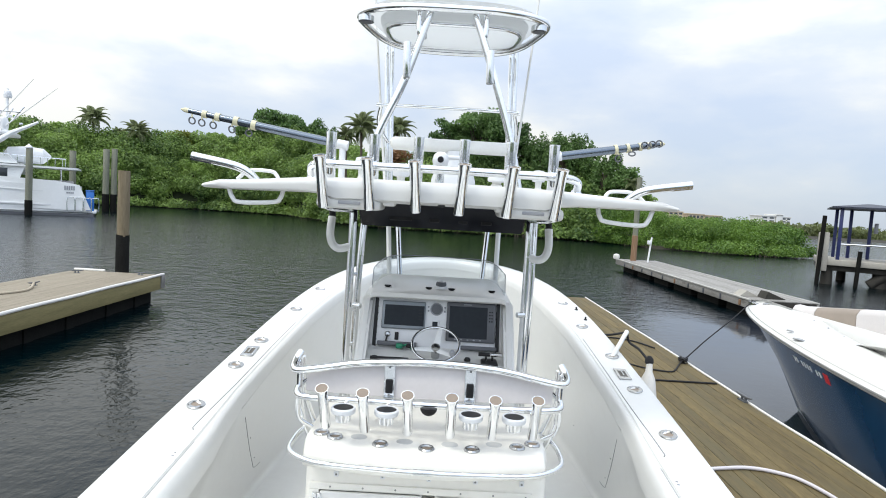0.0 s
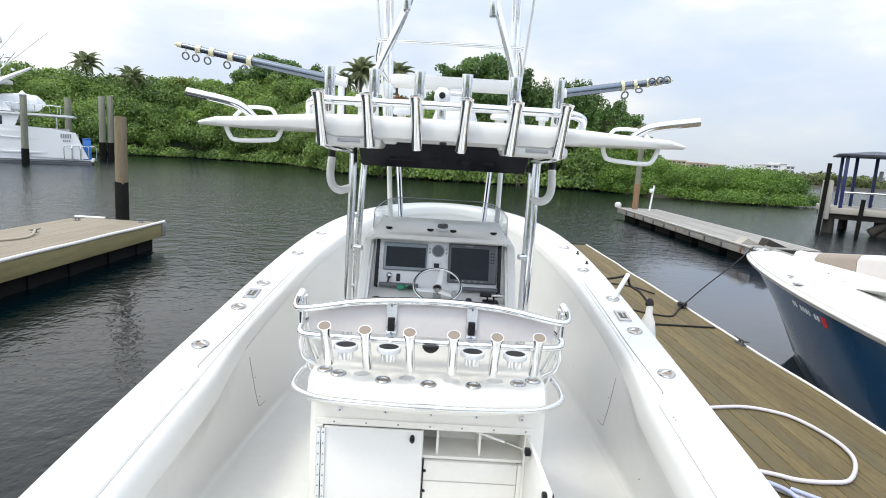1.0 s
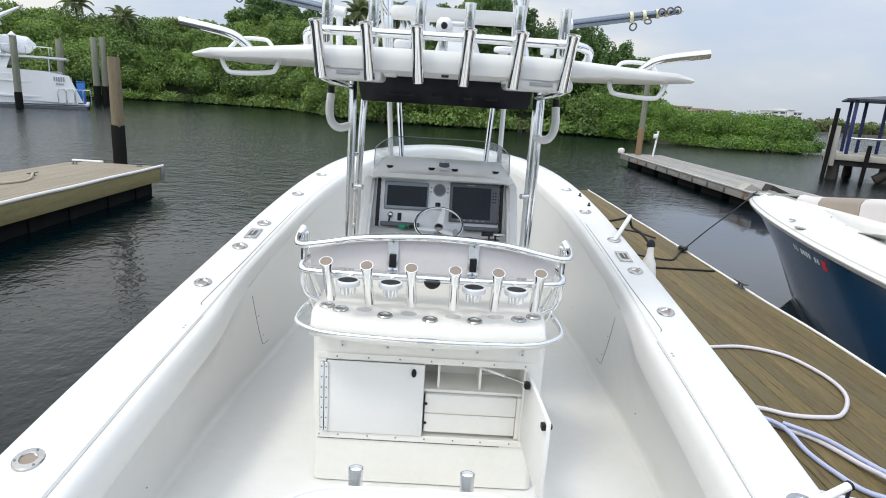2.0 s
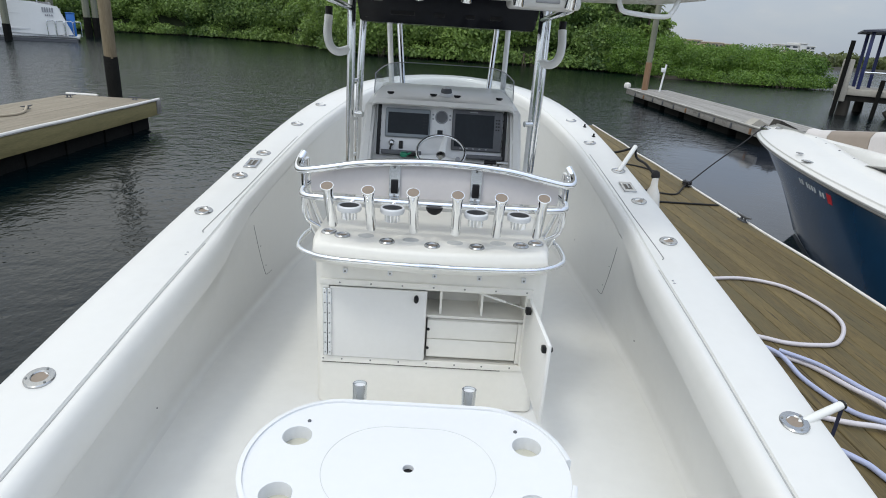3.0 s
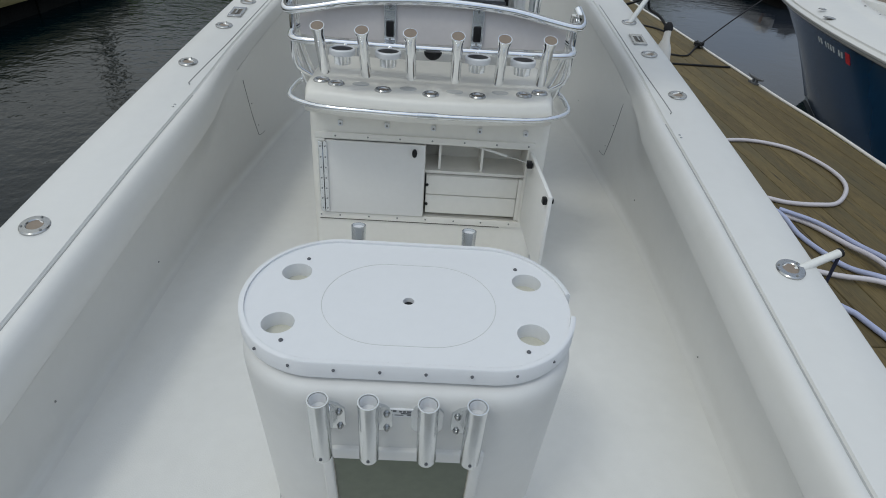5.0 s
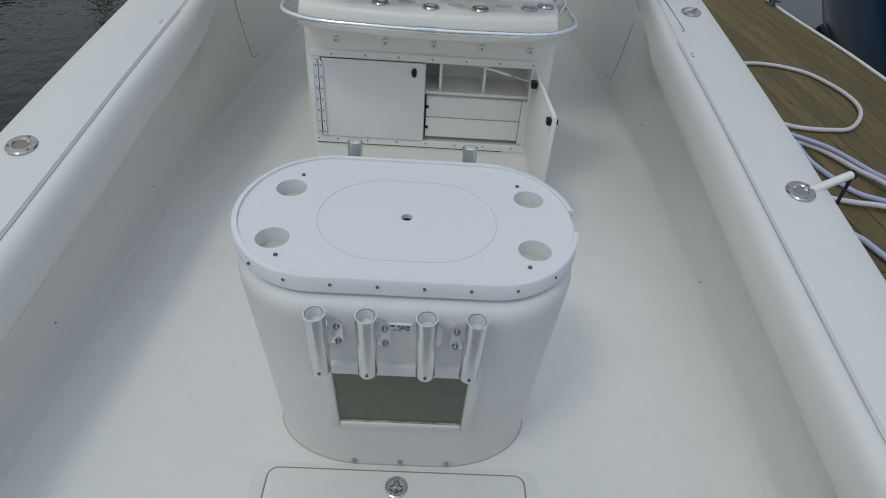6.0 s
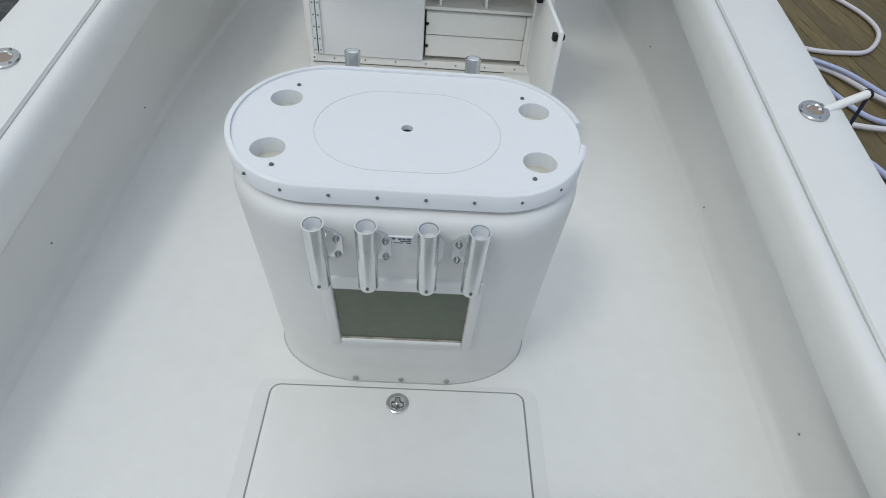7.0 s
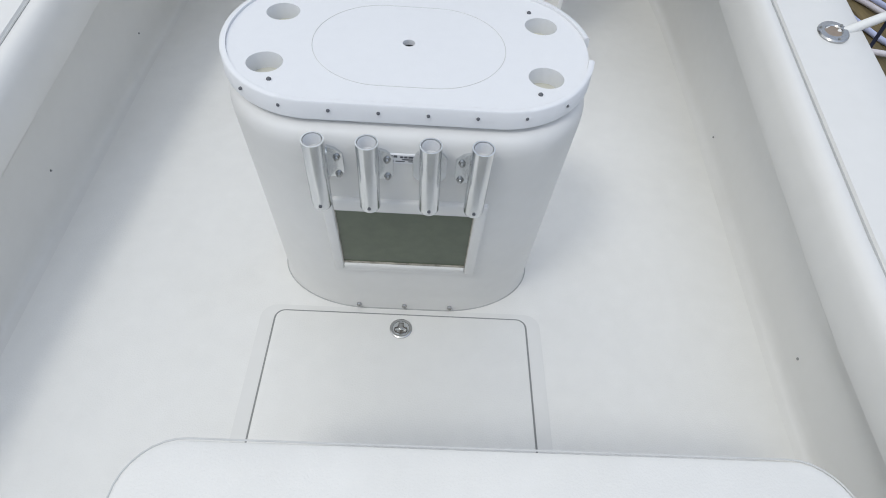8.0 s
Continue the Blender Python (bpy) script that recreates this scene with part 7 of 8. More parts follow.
part("bridge_seat", nbox(-36.2, -34.4, YC - 1.9, YC - 0.6, 3.9, 4.55, 0.15), plastic_white, yt, "white seat on the flybridge")
part("bridge_console", nbox(-38.6, -37.2, YC - 1.7, YC + 1.2, 4.0, 5.0, 0.15), yacht_white, yt, "white bridge console")
for x in np.linspace(-33.8, -36.8, 5):
    part("rail_post", tube(bmesh.new(), [(x, YC - 2.3, 3.9), (x, YC - 2.3, 4.35)], 0.025, 6), alu_soft, yt)
for k, (xa, za) in enumerate(((-35.3, 6.6), (-34.6, 7.1), (-33.6, 6.9), (-32.9, 6.4))):
    part("mast_instrument", nbox(xa - 0.12, xa + 0.12, YC - 1.3, YC - 1.05, za, za + 0.18, 0.04), alu_soft if k % 2 else plastic_white, yt, "small instrument on a mast strut")
part("crosstree", tube(bmesh.new(), [(-35.4, YC - 1.4, 7.3), (-32.9, YC - 1.4, 7.35)], 0.05, 6), alu_soft, yt)
part("cockpit_shade", nbox(-33.1, -32.9, YC - 1.9, YC + 1.9, 1.2, 3.1), yacht_glass, yt, "dark cockpit doors", smooth=False)
part("flybridge_deck", loft(bmesh.new(), [[Vector((x, YC + s * 2.45, z)) for x, s in ((-29.05, -0.9), (-29.5, -1), (-46, -1.0), (-46, 1.0), (-29.5, 1), (-29.05, 0.9))] for z in (3.22, 3.36)]), yacht_white, yt, "white overhanging deck", smooth=False)
part("flybridge_coaming", loft(bmesh.new(), [[Vector((x, YC + s, z)) for x, z in ((-33.0, 3.42), (-33.6, 4.1), (-43, 4.6), (-44, 3.42))] for s in (-2.2, 2.2)]), yacht_white, yt, smooth=False)
for x in (-30.2,):
    part("deck_stanchion", tube(bmesh.new(), [(x, YC - 2.1, 1.8), (x, YC - 2.1, 3.2)], 0.07, 8), alu_soft, yt)
rail = [(-29.9, YC - 2.3, 3.42), (-29.9, YC - 2.3, 4.0), (-33.2, YC - 2.3, 4.05), (-36.5, YC - 2.3, 4.3)]
part("flybridge_rail", tube(bmesh.new(), rail, 0.035, 6), alu_soft, yt)
for x in np.linspace(-30.1, -33.0, 7):
    part("rail_post", tube(bmesh.new(), [(x, YC - 2.3, 3.42), (x, YC - 2.3, 4.02)], 0.025, 6), alu_soft, yt)
part("tender", turned(bmesh.new(), [(0.05, -1.5), (0.55, -1.2), (0.7, 0), (0.6, 1.1), (0.1, 1.6)], Matrix.Translation((-32.6, YC - 0.5, 4.15)) @ pose(0, 0, 0, 0, 90, 0), 14), plastic_white, yt, "covered tender")
part("radar_arch", tube(bmesh.new(), [(-35.2, YC - 2.1, 4.2), (-33.4, YC - 2.0, 5.7), (-31.7, YC - 1.9, 6.7)], [0.24, 0.18, 0.08], 8), yacht_white, yt, "raked white arch leg")
part("arch_top", nbox(-37.5, -33.3, YC - 2.1, YC + 2.1, 5.55, 5.85, 0.08), yacht_white, yt)
for x, y, r, z in ((-34.2, YC - 0.8, 0.42, 5.85), (-35.4, YC + 0.6, 0.45, 5.85), (-33.9, YC - 1.6, 0.3, 5.85)):
    part("satellite_dome", turned(bmesh.new(), [(r * 0.8, 0), (r, 0.3), (r, 0.6), (r * 0.7, 0.95), (0.02, 1.1)], Matrix.Translation((x, y, z)), 16), plastic_white, yt, "white satellite dome")
part("mast", tube(bmesh.new(), [(-34.0, YC, 5.8), (-33.9, YC, 9.2)], 0.1, 8), yacht_white, yt)
part("mast_head", turned(bmesh.new(), [(0.26, 8.5), (0.30, 8.65), (0.22, 9.0), (0.02, 9.1)], Matrix.Translation((-33.9, YC, 0)), 12), plastic_white, yt)
for k in range(4):
    a = (-35.0 + 0.3 * k, YC - 1.2, 5.8)
    part("mast_strut", tube(bmesh.new(), [a, (-34.8 + 0.7 * k, YC - 1.2, 7.2 + 0.2 * k)], 0.05, 6), alu_soft, yt)
part("whip_antenna", tube(bmesh.new(), [(-35.0, YC - 1.8, 5.8), (-32.0, YC - 2.2, 9.9)], [0.05, 0.02], 6), pvc, yt)
part("whip_antenna", tube(bmesh.new(), [(-34.2, YC - 1.8, 5.8), (-30.5, YC - 2.2, 9.4)], [0.05, 0.02], 6), pvc, yt)
for x in (-29.75, -29.2, -28.62, -28.1):
    part("stern_rail", tube(bmesh.new(), smooth_path([(x, YC - 2.7, 0.0), (x, YC - 2.7, 0.95), (x + 0.25, YC - 2.7, 1.05), (x + 0.5, YC - 2.7, 0.95), (x + 0.5, YC - 2.7, 0.0)], 4), 0.03, 6), alu_soft, yt)
bmn = bmesh.new()
for i in range(5):
    box(bmn, -29.95 + i * 0.15, -29.85 + i * 0.15, YC - 2.66, YC - 2.62, 1.62 + 0.02 * (i % 2), 1.95)
for i in range(4):
    box(bmn, -29.8 + i * 0.13, -29.71 + i * 0.13, YC - 2.66, YC - 2.62, 1.36, 1.48)
part("name_bars", bmn, label_mat, yt, "dark bars of lettering", smooth=False)
part("fender_hole", nbox(-36.1, -35.5, YC - 2.79, YC - 2.75, 1.0, 1.12, 0.04), bezel, yt)
bb = thing("dock_box", (-28.2, YC - 2.0, 0.02), "tall blue plastic bin on the swim platform", "bin")
part("body", nbox(-28.52, -27.95, YC - 2.3, YC - 1.85, 0.02, 1.62, 0.06), blue_plastic, bb)
part("lid", nbox(-28.55, -27.92, YC - 2.33, YC - 1.82, 1.62, 1.69, 0.03), blue_plastic, bb)
yl = thing("yacht_line", (-36, YC - 2.8, 1.0), "thin mooring line down to the water", "rope")
pipe("line", [(-35.0, YC - 2.8, 2.0), (-36.6, 46.3, 0.9), (-38.5, 45.8, -0.3)], 0.04, rope_tan, yl)
# the yacht lies at an angle, its quarter towards the basin
swing = Matrix.Translation((-28.1, 47.1, 0)) @ pose(0, 0, 0, 0, 0, 29) @ Matrix.Translation((28.1, -47.1, 0))
for ob in (yt, bb, yl):
    ob.matrix_basis = swing @ ob.matrix_basis

# ---------------------------------------------------------------- banks, woods and distance
rng = np.random.default_rng(7)


def leaves(points, normals, size, spread=0.7, shape=1.6):
    """Vertices and faces of one small folded leaf at each point."""
    n = len(points)
    nv = normals + rng.normal(0, spread, (n, 3))
    nv /= np.linalg.norm(nv, axis=1)[:, None] + 1e-9
    ref = rng.normal(0, 1, (n, 3))
    u = np.cross(nv, ref)
    u /= np.linalg.norm(u, axis=1)[:, None] + 1e-9
    v = np.cross(nv, u)
    s = size * rng.uniform(0.6, 1.3, (n, 1))
    a = points + u * s * shape * 0.5
    b = points + v * s * 0.5 + nv * s * 0.12
    c = points - u * s * shape * 0.5
    d = points - v * s * 0.5 + nv * s * 0.12
    verts = np.stack([a, b, c, d], 1).reshape(-1, 3)
    faces = np.arange(4 * n).reshape(n, 4)
    return verts, faces


def lobes_to_points(lobes, per_m2, keep_back=0.35):
    """Points and normals over lumpy ellipsoids (x, y, z, rx, ry, rz)."""
    P, N = [], []
    for x, y, z, rx, ry, rz in lobes:
        area = 4 * math.pi * ((rx * ry + rx * rz + ry * rz) / 3)
        k = max(12, int(area * per_m2))
        d = rng.normal(0, 1, (k, 3))
        d /= np.linalg.norm(d, axis=1)[:, None]
        keep = (d[:, 1] < 0.35) | (rng.random(k) < keep_back)
        d = d[keep]
        r = rng.uniform(0.5, 1.12, (len(d), 1))
        P.append(np.array([x, y, z]) + d * r * np.array([rx, ry, rz]))
        N.append(d)
    return np.concatenate(P), np.concatenate(N)


def leaf_object(name, lobes, size, per_m2, mat, parent=None, label="", kind="", floor=None, spread=0.7):
    P, N = lobes_to_points(lobes, per_m2)
    if floor is not None:
        ok = P[:, 2] > floor
        P, N = P[ok], N[ok]
    V, F = leaves(P, N, size, spread)
    me = bpy.data.meshes.new(name)
    me.from_pydata(V.tolist(), [], F.tolist())
    me.materials.append(mat)
    ob = new(name, me)
    if parent:
        attach(ob, parent)
    return tagged(ob, label, kind=kind)


def bank_lobes(x0, x1, shore, height, step=1.5, depth=9.0, low=0.9, steep=0.6):
    """Lobes of a hedge-like mangrove bank: rows from the water's edge back and up."""
    out = []
    x = x0
    while x < x1:
        h = height(x)
        rows = max(4, int(depth / 0.9))
        for j in range(rows):
            f = j / (rows - 1)
            zz = WATER + low + (h - low) * (f ** steep) * rng.uniform(0.80, 1.04) + (rng.uniform(-0.6, 0.6) if 0 < j < rows - 1 else 0.0) * min(1.0, h / 6)
            r = rng.choice((0.6, 0.8, 1.0, 1.2, 1.6)) * rng.uniform(0.85, 1.15) * (0.6 + 0.7 * min(1, h / 8))
            out.append((x + rng.uniform(-0.8, 0.8), shore(x) + 0.7 + f * depth + rng.uniform(-0.8, 0.8) * min(1.0, h / 5), zz - r * 0.55, r * 1.15, r, r * rng.uniform(0.75, 1.0)))
        x += step * rng.uniform(0.75, 1.25)
    return out


def lerp_table(tab):
    xs, ys = [a for a, b in tab], [b for a, b in tab]
    return lambda x: float(np.interp(x, xs, ys))


shore_l = lerp_table([(-95, 66), (-60, 71), (-45, 75), (-38, 79), (-30, 80), (-20, 77), (-13, 66), (-7, 56), (12, 55), (18, 53.5), (24, 53)])
height_l = lerp_table([(-95, 10), (-60, 10.4), (-50, 10.2), (-45, 10.2), (-40, 10.6), (-34, 11.2), (-29, 11.8), (-24, 12.4), (-19, 12.2), (-16, 10.4), (-12, 8.8), (-8, 8.0), (-4, 8.2), (4, 9.4), (10, 9.2), (14, 8.8), (16.5, 7.0), (18.5, 4.8), (22, 2.4)])
ground = bmesh.new()
rows = []
for x in np.linspace(-400, 25, 60):
    s = shore_l(max(-95, x)) + 1.6
    rows.append([Vector((x, s, WATER - 0.3)), Vector((x, s + 0.8, WATER + 0.15)), Vector((x, s + 12, 0.6)), Vector((x, s + 140, 0.8))])
loft(ground, rows, closed=False, cap=False)
part("ground_bank", ground, mud, None, "dark muddy bank under the mangroves", kind="structure")
leaf_object("mangrove_bank", bank_lobes(-74, 20, shore_l, height_l, 1.1, 7.5), 0.20, 42.0, leaf_mangrove, None, "dense green mangrove hedge along the far bank", "stuff", floor=WATER + 0.22)
shore_i = lerp_table([(15, 51.0), (18, 49.5), (22, 46.0), (26, 45.5), (29, 46.5), (31, 48.0), (32.2, 50.0)])
height_i = lerp_table([(15, 3.3), (18, 3.1), (21, 2.75), (25, 2.65), (29.5, 2.6), (31.2, 2.3), (32.2, 1.9)])
leaf_object("mangrove_island", bank_lobes(15.5, 30.2, shore_i, height_i, 0.75, 4.0, 0.75, 0.5), 0.105, 110.0, leaf_bright, None, "low bright green mangrove island in the canal", "stuff", floor=WATER + 0.14)
# dark sheets inside the hedges, their colour standing in for shade among the leaves
def hedge_shade(name, x0, x1, shore, height, back, label):
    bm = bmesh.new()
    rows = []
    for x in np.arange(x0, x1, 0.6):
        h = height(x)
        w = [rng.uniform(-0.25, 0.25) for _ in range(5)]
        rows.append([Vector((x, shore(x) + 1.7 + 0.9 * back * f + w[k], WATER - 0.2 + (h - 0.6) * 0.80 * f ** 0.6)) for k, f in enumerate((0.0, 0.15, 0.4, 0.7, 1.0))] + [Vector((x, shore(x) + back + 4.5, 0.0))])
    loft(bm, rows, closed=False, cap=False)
    part(name, bm, hedge_shade_mat, None, label, kind="stuff")


hedge_shade("mangrove_shade_sheet", -76, 19, shore_l, height_l, 6.8, "dark sheet painted as the shade inside the mangrove hedge")
hedge_shade("mangrove_shade_sheet", 16, 30.4, shore_i, height_i, 3.4, "dark sheet painted as the shade inside the mangrove island")
bm = bmesh.new()
loft(bm, [ring_se(24.0, 51.5, 7.2, 4.0, 2.4, WATER - 0.3, 30), ring_se(24.0, 51.5, 6.6, 3.6, 2.4, WATER + 0.25, 30)])
part("ground_island", bm, mud, None, "dark mud under the mangrove island", kind="structure")
leaf_object("dry_frond_clump", [(-4.3, 54.6, 6.5, 1.1, 0.8, 0.55), (-5.0, 54.8, 6.3, 0.8, 0.6, 0.45)], 0.25, 30.0, dry_leaf, None, "dry brown fronds among the mangroves", "stuff")
# an unseen bank added astern: closes the basin and gives chrome dark reflections
leaf_object("mangrove_bank", [(x, -y, z, a, b, c) for x, y, z, a, b, c in bank_lobes(-80, 80, lerp_table([(-80, 84), (80, 84)]), lerp_table([(-80, 5.0), (-30, 6.0), (10, 5.2), (80, 5.5)]), 1.8)], 0.5, 5.0, leaf_mangrove, None, "unseen green hedge added astern for dark reflections", "stuff", floor=WATER + 0.06)
# dark sheet behind the unseen hedge, painted as its inner shade
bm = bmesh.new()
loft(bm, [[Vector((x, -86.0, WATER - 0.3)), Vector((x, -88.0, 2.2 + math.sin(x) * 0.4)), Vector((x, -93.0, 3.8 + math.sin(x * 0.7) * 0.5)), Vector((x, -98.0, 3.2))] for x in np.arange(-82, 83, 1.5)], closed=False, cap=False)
part("mangrove_shade_sheet", bm, hedge_shade_mat, None, "dark sheet painted as shade inside the unseen hedge astern", kind="stuff")
# prop roots at the water's edge
bm = bmesh.new()
for i in range(420):
    x = rng.uniform(-60, 19)
    y = shore_l(x) + rng.uniform(0.3, 1.4)
    tube(bm, [(x + rng.uniform(-0.3, 0.3), y - 0.2, WATER - 0.1), (x, y + 0.3, WATER + rng.uniform(0.5, 1.1))], 0.035, 4, cap=False)
for i in range(110):
    x = rng.uniform(16, 30)
    y = shore_i(x) + rng.uniform(0.3, 1.2)
    tube(bm, [(x + rng.uniform(-0.2, 0.2), y - 0.2, WATER - 0.1), (x, y + 0.2, WATER + rng.uniform(0.25, 0.5))], 0.022, 4, cap=False)
part("mangrove_roots", bm, bark, None, "tangle of dark mangrove roots at the waterline", kind="stuff")


def tree(name, x, y, h, spread, mat, label, seed, leaf=0.30, dens=7.0, trunk=0.28, feather=False):
    """Tapered trunk, limbs, and a crown of leaf lobes with gaps."""
    r = random.Random(seed)
    z0 = 0.3
    e = thing(name, (x, y, z0), label, "tree", "trees on the far bank")
    part("trunk", tube(bmesh.new(), [(x, y, z0), (x + r.uniform(-0.3, 0.3), y, h * 0.35), (x + r.uniform(-0.5, 0.5), y, h * 0.75)], [trunk, trunk * 0.75, trunk * 0.3], 9), bark, e)
    bm = bmesh.new()
    lobes = []
    n = 64
    for i in range(n):
        a = r.uniform(0, 2 * math.pi)
        f = i / n
        zz = h * (0.42 + 0.52 * f)
        rad = spread * (1 - 0.75 * max(0, (f - 0.25)) ** 1.2) * r.uniform(0.35, 1.0)
        p = Vector((x + rad * math.cos(a), y + rad * 0.7 * math.sin(a), zz + r.uniform(-0.3, 0.3)))
        tube(bm, [(x, y, zz * 0.7), ((x + p.x) / 2, (y + p.y) / 2, zz * 0.9), p], [trunk * 0.3, trunk * 0.2, 0.03], 5, cap=False)
        q = r.uniform(0.5, 1.1) * spread * 0.30
        if feather:
            lobes.append((p.x, p.y, p.z, q * 0.7, q * 0.7, q * 1.3))
        else:
            lobes.append((p.x, p.y, p.z, q, q, q * 0.72))
    part("branching", bm, bark, e)
    leaf_object("crown", lobes, leaf, dens, mat, e, "leafy crown with uneven edges", spread=0.9)
    return e


for x, y, h, sp, mat, words, seed, lf, dens, fe in (
        (3.1, 61, 12.2, 4.4, leaf_dark, "tall dark broad-leaved tree above the bank", 1, 0.19, 46, False),
        (0.2, 61, 11.2, 2.6, leaf_dark, "dark broad-leaved tree above the bank", 2, 0.19, 46, False),
        (6.6, 61, 11.2, 2.8, leaf_dark, "dark broad-leaved tree above the bank", 12, 0.19, 46, False),
        (9.4, 60, 9.7, 2.5, leaf_dark, "dark feathery tree above the bank", 3, 0.16, 44, True),
        (11.8, 60, 10.2, 2.3, leaf_dark, "dark feathery tree above the bank", 4, 0.16, 44, True),
        (14.0, 60, 10.0, 2.3, leaf_dark, "dark feathery tree above the bank", 5, 0.16, 44, True),
        (15.9, 58, 8.3, 2.2, leaf_dark, "dark feathery tree above the bank", 17, 0.16, 44, True),
        (17.4, 57, 6.8, 2.0, leaf_dark, "small dark tree by the water", 18, 0.18, 44, False),
        (18.6, 55.5, 4.8, 1.6, leaf_mangrove, "small round tree by the water", 6, 0.18, 44, False),
        (-24.6, 88, 15.0, 4.8, leaf_dark, "tall tree with an uneven dark crown", 7, 0.30, 24, False),
        (-28.7, 88, 13.0, 3.6, leaf_dark, "tall tree with an uneven dark crown", 8, 0.30, 24, False),
        (-20.2, 86, 12.9, 3.8, leaf_dark, "tall tree with an uneven dark crown", 9, 0.28, 24, True),
        (-16.0, 82, 11.8, 3.2, leaf_dark, "dark tree behind the palms", 16, 0.28, 24, True),
        (-39.0, 88, 11.0, 3.6, leaf_lime, "yellow-green tree in the mangrove bank", 10, 0.27, 22, False),
        (-34.5, 89, 11.4, 3.2, leaf_mangrove, "olive green tree in the bank", 11, 0.27, 22, False),
        (-55.0, 86, 10.8, 4.8, leaf_mangrove, "olive green tree in the bank", 13, 0.28, 22, False),
        (-46.5, 87, 10.4, 3.8, leaf_mangrove, "olive green tree in the bank", 14, 0.28, 22, False),
        (-62.0, 84, 10.8, 4.6, leaf_dark, "dark green tree in the bank", 15, 0.30, 22, False)):
    tree("tree", x, y, h, sp, mat, words, seed, lf, dens, feather=fe)

# palms: one frond mesh shared by all the fronds
def frond_mesh():
    me = bpy.data.meshes.new("frond")
    verts, faces = [], []
    L, n = 2.6, 44
    spine = []
    for i in range(n + 1):
        t = i / n
        spine.append(Vector((L * t * (1 - 0.14 * t), 0, 0.8 * L * t * (0.85 - 1.12 * t))))
    for i in range(n):
        a, b = spine[i], spine[i + 1]
        k = len(verts)
        w = 0.026 * (1 - i / n) + 0.006
        verts += [(a.x, -w, a.z), (a.x, w, a.z), (b.x, w, b.z), (b.x, -w, b.z)]
        faces.append((k, k + 1, k + 2, k + 3))
        if i < 6:
            continue
        ln = 0.62 * math.sin(math.pi * min(1, 0.16 + 0.8 * i / n)) + 0.16
        for s in (-1, 1):
            k = len(verts)
            droop = -0.5 * ln
            verts += [(a.x - 0.022, 0, a.z), (a.x + 0.05, 0, a.z), (a.x + ln * 0.34, s * ln * 0.52, a.z + droop * 0.45), (a.x + ln * 0.45, s * ln * 0.66, a.z + droop)]
            faces.append((k, k + 1, k + 2, k + 3))
    me.from_pydata(verts, [], faces)
    me.materials.append(leaf_palm)
    return me


FROND = frond_mesh()


def palm(x, y, h, s, seed):
    r = random.Random(seed)
    e = thing("palm_tree", (x, y, 0.3), "coconut palm rising over the mangroves", "palm", "palms on the far bank")
    bend = r.uniform(-0.6, 0.6)
    part("trunk", tube(bmesh.new(), [(x - bend, y, 0.3), (x - bend * 0.5, y, h * 0.5), (x, y, h - 0.3)], [0.2, 0.14, 0.11], 8), bark, e)
    for i in range(20):
        ob = new("frond", FROND)
        a = 137.5 * i + r.uniform(-12, 12)
        tilt = -66 + 100 * (i / 20) + r.uniform(-8, 8)
        m = Matrix.Translation((x, y, h - 0.25)) @ pose(0, 0, 0, 0, 0, a) @ pose(0, 0, 0, 0, tilt, 0) @ Matrix.Scale(s * r.uniform(0.85, 1.1), 4)
        attach(ob, e)
        ob.matrix_basis = m
    return e


palm(-49.0, 82, 11.5, 1.05, 1)
palm(-42.8, 82, 10.0, 0.98, 2)
palm(-46.6, 84, 9.9, 0.5, 7)
palm(-8.7, 60, 9.7, 0.95, 3)
palm(-10.4, 61, 8.9, 0.6, 8)
palm(-5.1, 60, 9.7, 0.85, 4)
palm(17.8, 55.5, 5.3, 0.5, 5)

# far shore, reeds and buildings
bm = bmesh.new()
rows = []
for x in np.linspace(30, 900, 40):
    rows.append([Vector((x, 128 + 0.06 * x, WATER - 0.2)), Vector((x, 131 + 0.06 * x, 0.1)), Vector((x, 900, 1.2))])
loft(bm, rows, closed=False, cap=False)
part("ground_far", bm, mud, None, "low far shore", kind="structure")
lob = []
for i in range(700):
    x = rng.uniform(40, 260)
    y = 134 + 0.06 * x + rng.uniform(0, 26)
    hh = rng.uniform(1.0, 2.3) + (y - 134) * 0.02
    lob.append((x, y, hh * 0.45, 2.2, 1.6, hh * 0.75))
leaf_object("reed_bed", lob, 0.8, 1.6, reed_mat, None, "pale green reeds along the far shore", "stuff", spread=0.5)
lob = []
for i in range(420):
    x = rng.uniform(20, 420)
    y = rng.uniform(230, 270)
    hh = rng.uniform(0.9, 1.9) + (0.8 if x > 240 else 0.0)
    lob.append((x, y, hh * 0.5, 4.0, 3.0, hh * 0.7))
leaf_object("far_woods", lob, 1.5, 0.5, leaf_mangrove, None, "distant line of trees", "stuff", spread=0.6)


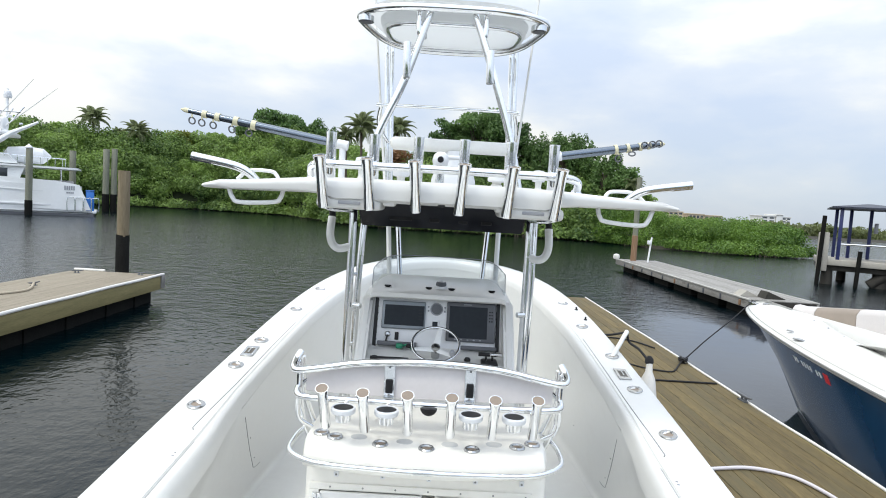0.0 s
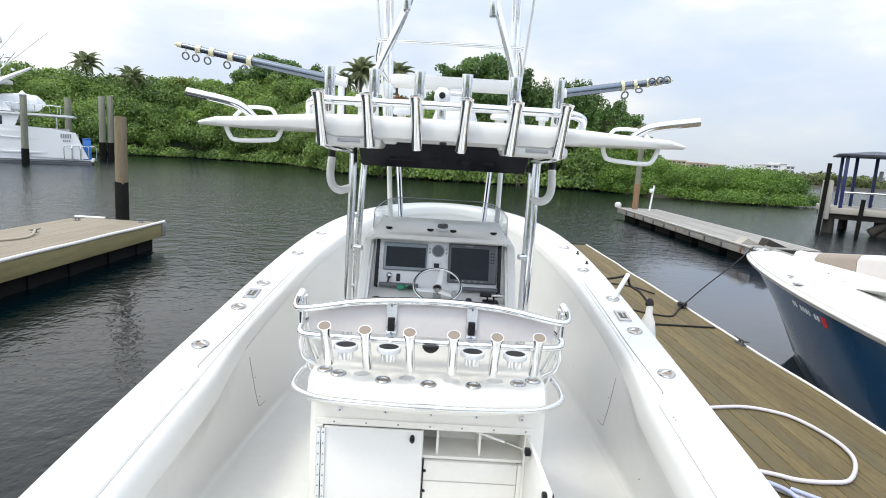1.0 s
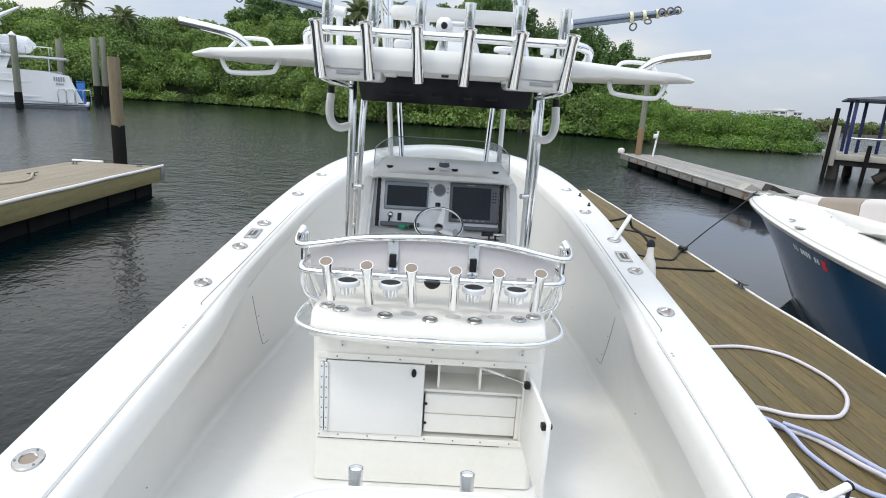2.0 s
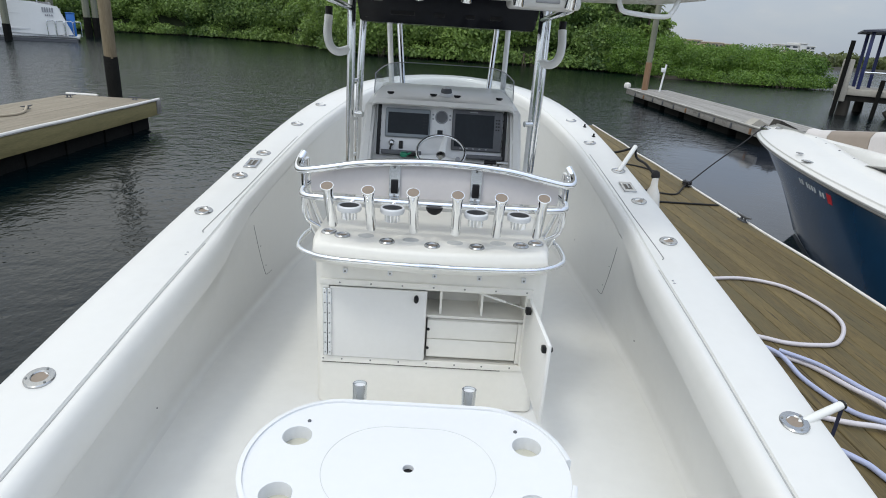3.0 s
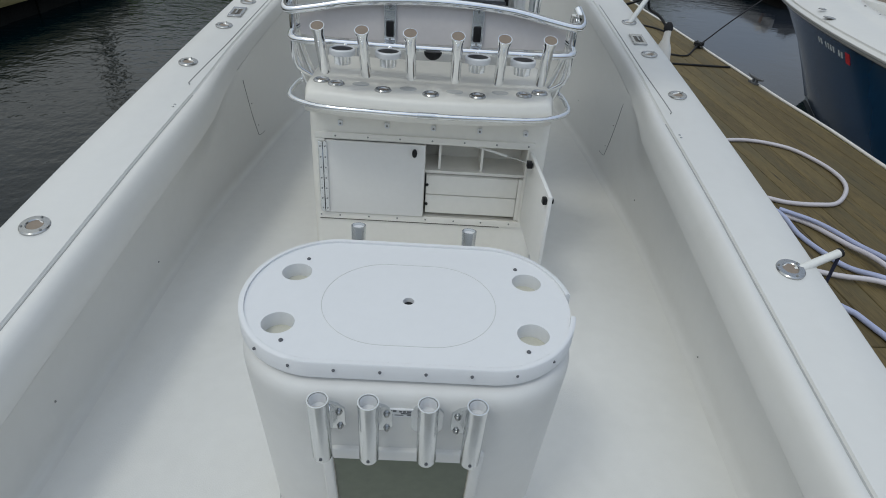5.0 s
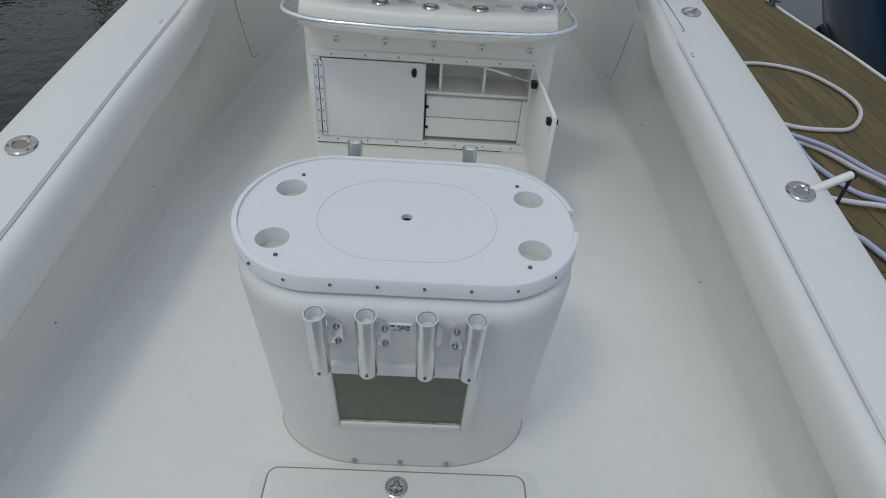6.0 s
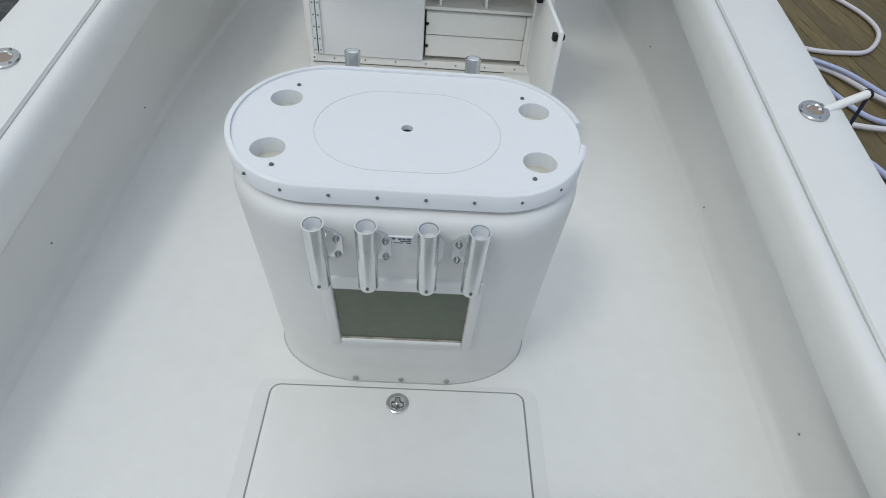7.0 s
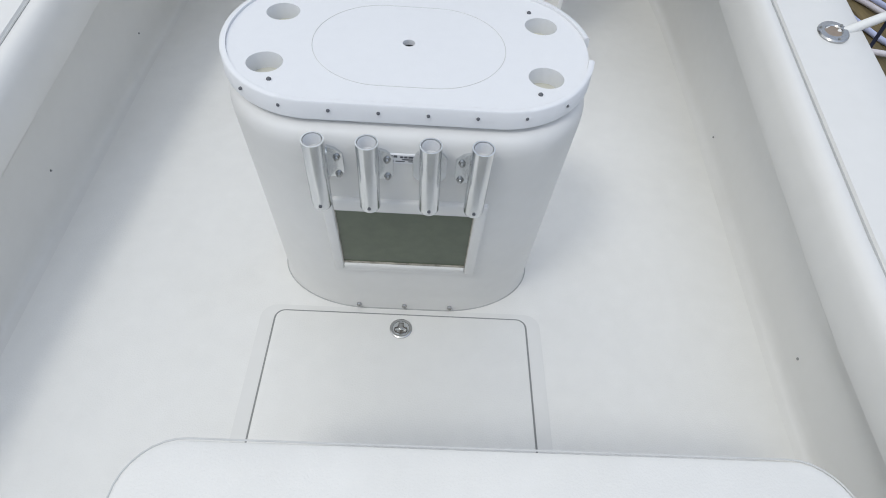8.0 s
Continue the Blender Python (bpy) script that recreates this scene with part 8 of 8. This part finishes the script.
def building(name, x0, x1, y, z0, z1, wall, roof_mat, floors, bays, label):
    e = thing(name, ((x0 + x1) / 2, y, 0), label, "building")
    part("wall", nbox(x0, x1, y, y + 15, 0, z1), wall, e, smooth=False)
    part("roof", nbox(x0 - 0.5, x1 + 0.5, y - 0.5, y + 15.5, z1, z1 + 0.6, 0.1), roof_mat, e)
    fh = (z1 - z0) / floors
    for f in range(floors):
        for b in range(bays):
            w = (x1 - x0) / bays
            part("window", nbox(x0 + b * w + w * 0.18, x0 + (b + 1) * w - w * 0.18, y - 0.12, y + 0.2, z0 + f * fh + fh * 0.3, z0 + f * fh + fh * 0.78), window_dark, e, smooth=False)
    return e


building("apartment_block", 150, 163, 400, 3.0, 7.4, wall_beige, wall_beige, 2, 4, "beige apartment block with dark windows far away")
building("apartment_block", 168, 178, 402, 3.0, 6.6, wall_beige, wall_beige, 1, 4, "beige apartment block with dark windows far away")
building("apartment_block", 180, 192, 405, 3.0, 6.2, wall_beige, wall_beige, 1, 4, "beige apartment block with dark windows far away")
building("office_block", 216.5, 226, 400, 2.0, 8.2, wall_white, wall_white, 3, 2, "white office block with banded windows far away")
building("office_block", 226.2, 230.4, 399, 2.0, 9.4, wall_white, wall_white, 1, 0, "plain white office stair tower far away")
building("office_block", 230.6, 236.5, 400, 2.0, 8.0, wall_white, wall_white, 3, 2, "white office block with banded windows far away")

# ---------------------------------------------------------------- boards of the docks, one by one
def plank_mesh(name, w, length, t, mat):
    me = bpy.data.meshes.new(name)
    b = nbox(-w / 2, w / 2, 0, length, -t, 0, 0.004, 1)
    b.to_mesh(me)
    b.free()
    me.materials.append(mat)
    return me


def lay(parent, x0, x1, y0, y1, z, w, breaks, mat, seed):
    r = random.Random(seed)
    n = int(round((x1 - x0) / w))
    w = (x1 - x0) / n
    cache = {}
    for i in range(n):
        ys = [y0] + [b for b in breaks] + [y1]
        for a, b in zip(ys, ys[1:]):
            key = round(b - a, 3)
            if key not in cache:
                cache[key] = plank_mesh("plank", w - 0.0035, b - a - 0.006, 0.03, mat)
            ob = new("plank", cache[key])
            attach(ob, parent)
            ob.matrix_basis = pose(x0 + w * (i + 0.5) + r.uniform(-0.0012, 0.0012), a + 0.003, z + r.uniform(-0.0015, 0.0015), 0, r.uniform(-0.4, 0.4), 0)


lay(dock, 1.685, 3.448, -3.0, 13.53, DZ, 0.147, (2.0, 6.87, 10.1), dock_wood, 1)
lay(ld, -8.13, -6.21, -6.0, 13.08, 0.2, 0.143, (0.0, 4.0, 8.5), dock_pale, 2)
lay(fdk, 8.44, 10.24, 15.6, 27.88, 0.1, 0.145, (17.0, 22.0), dock_grey, 3)
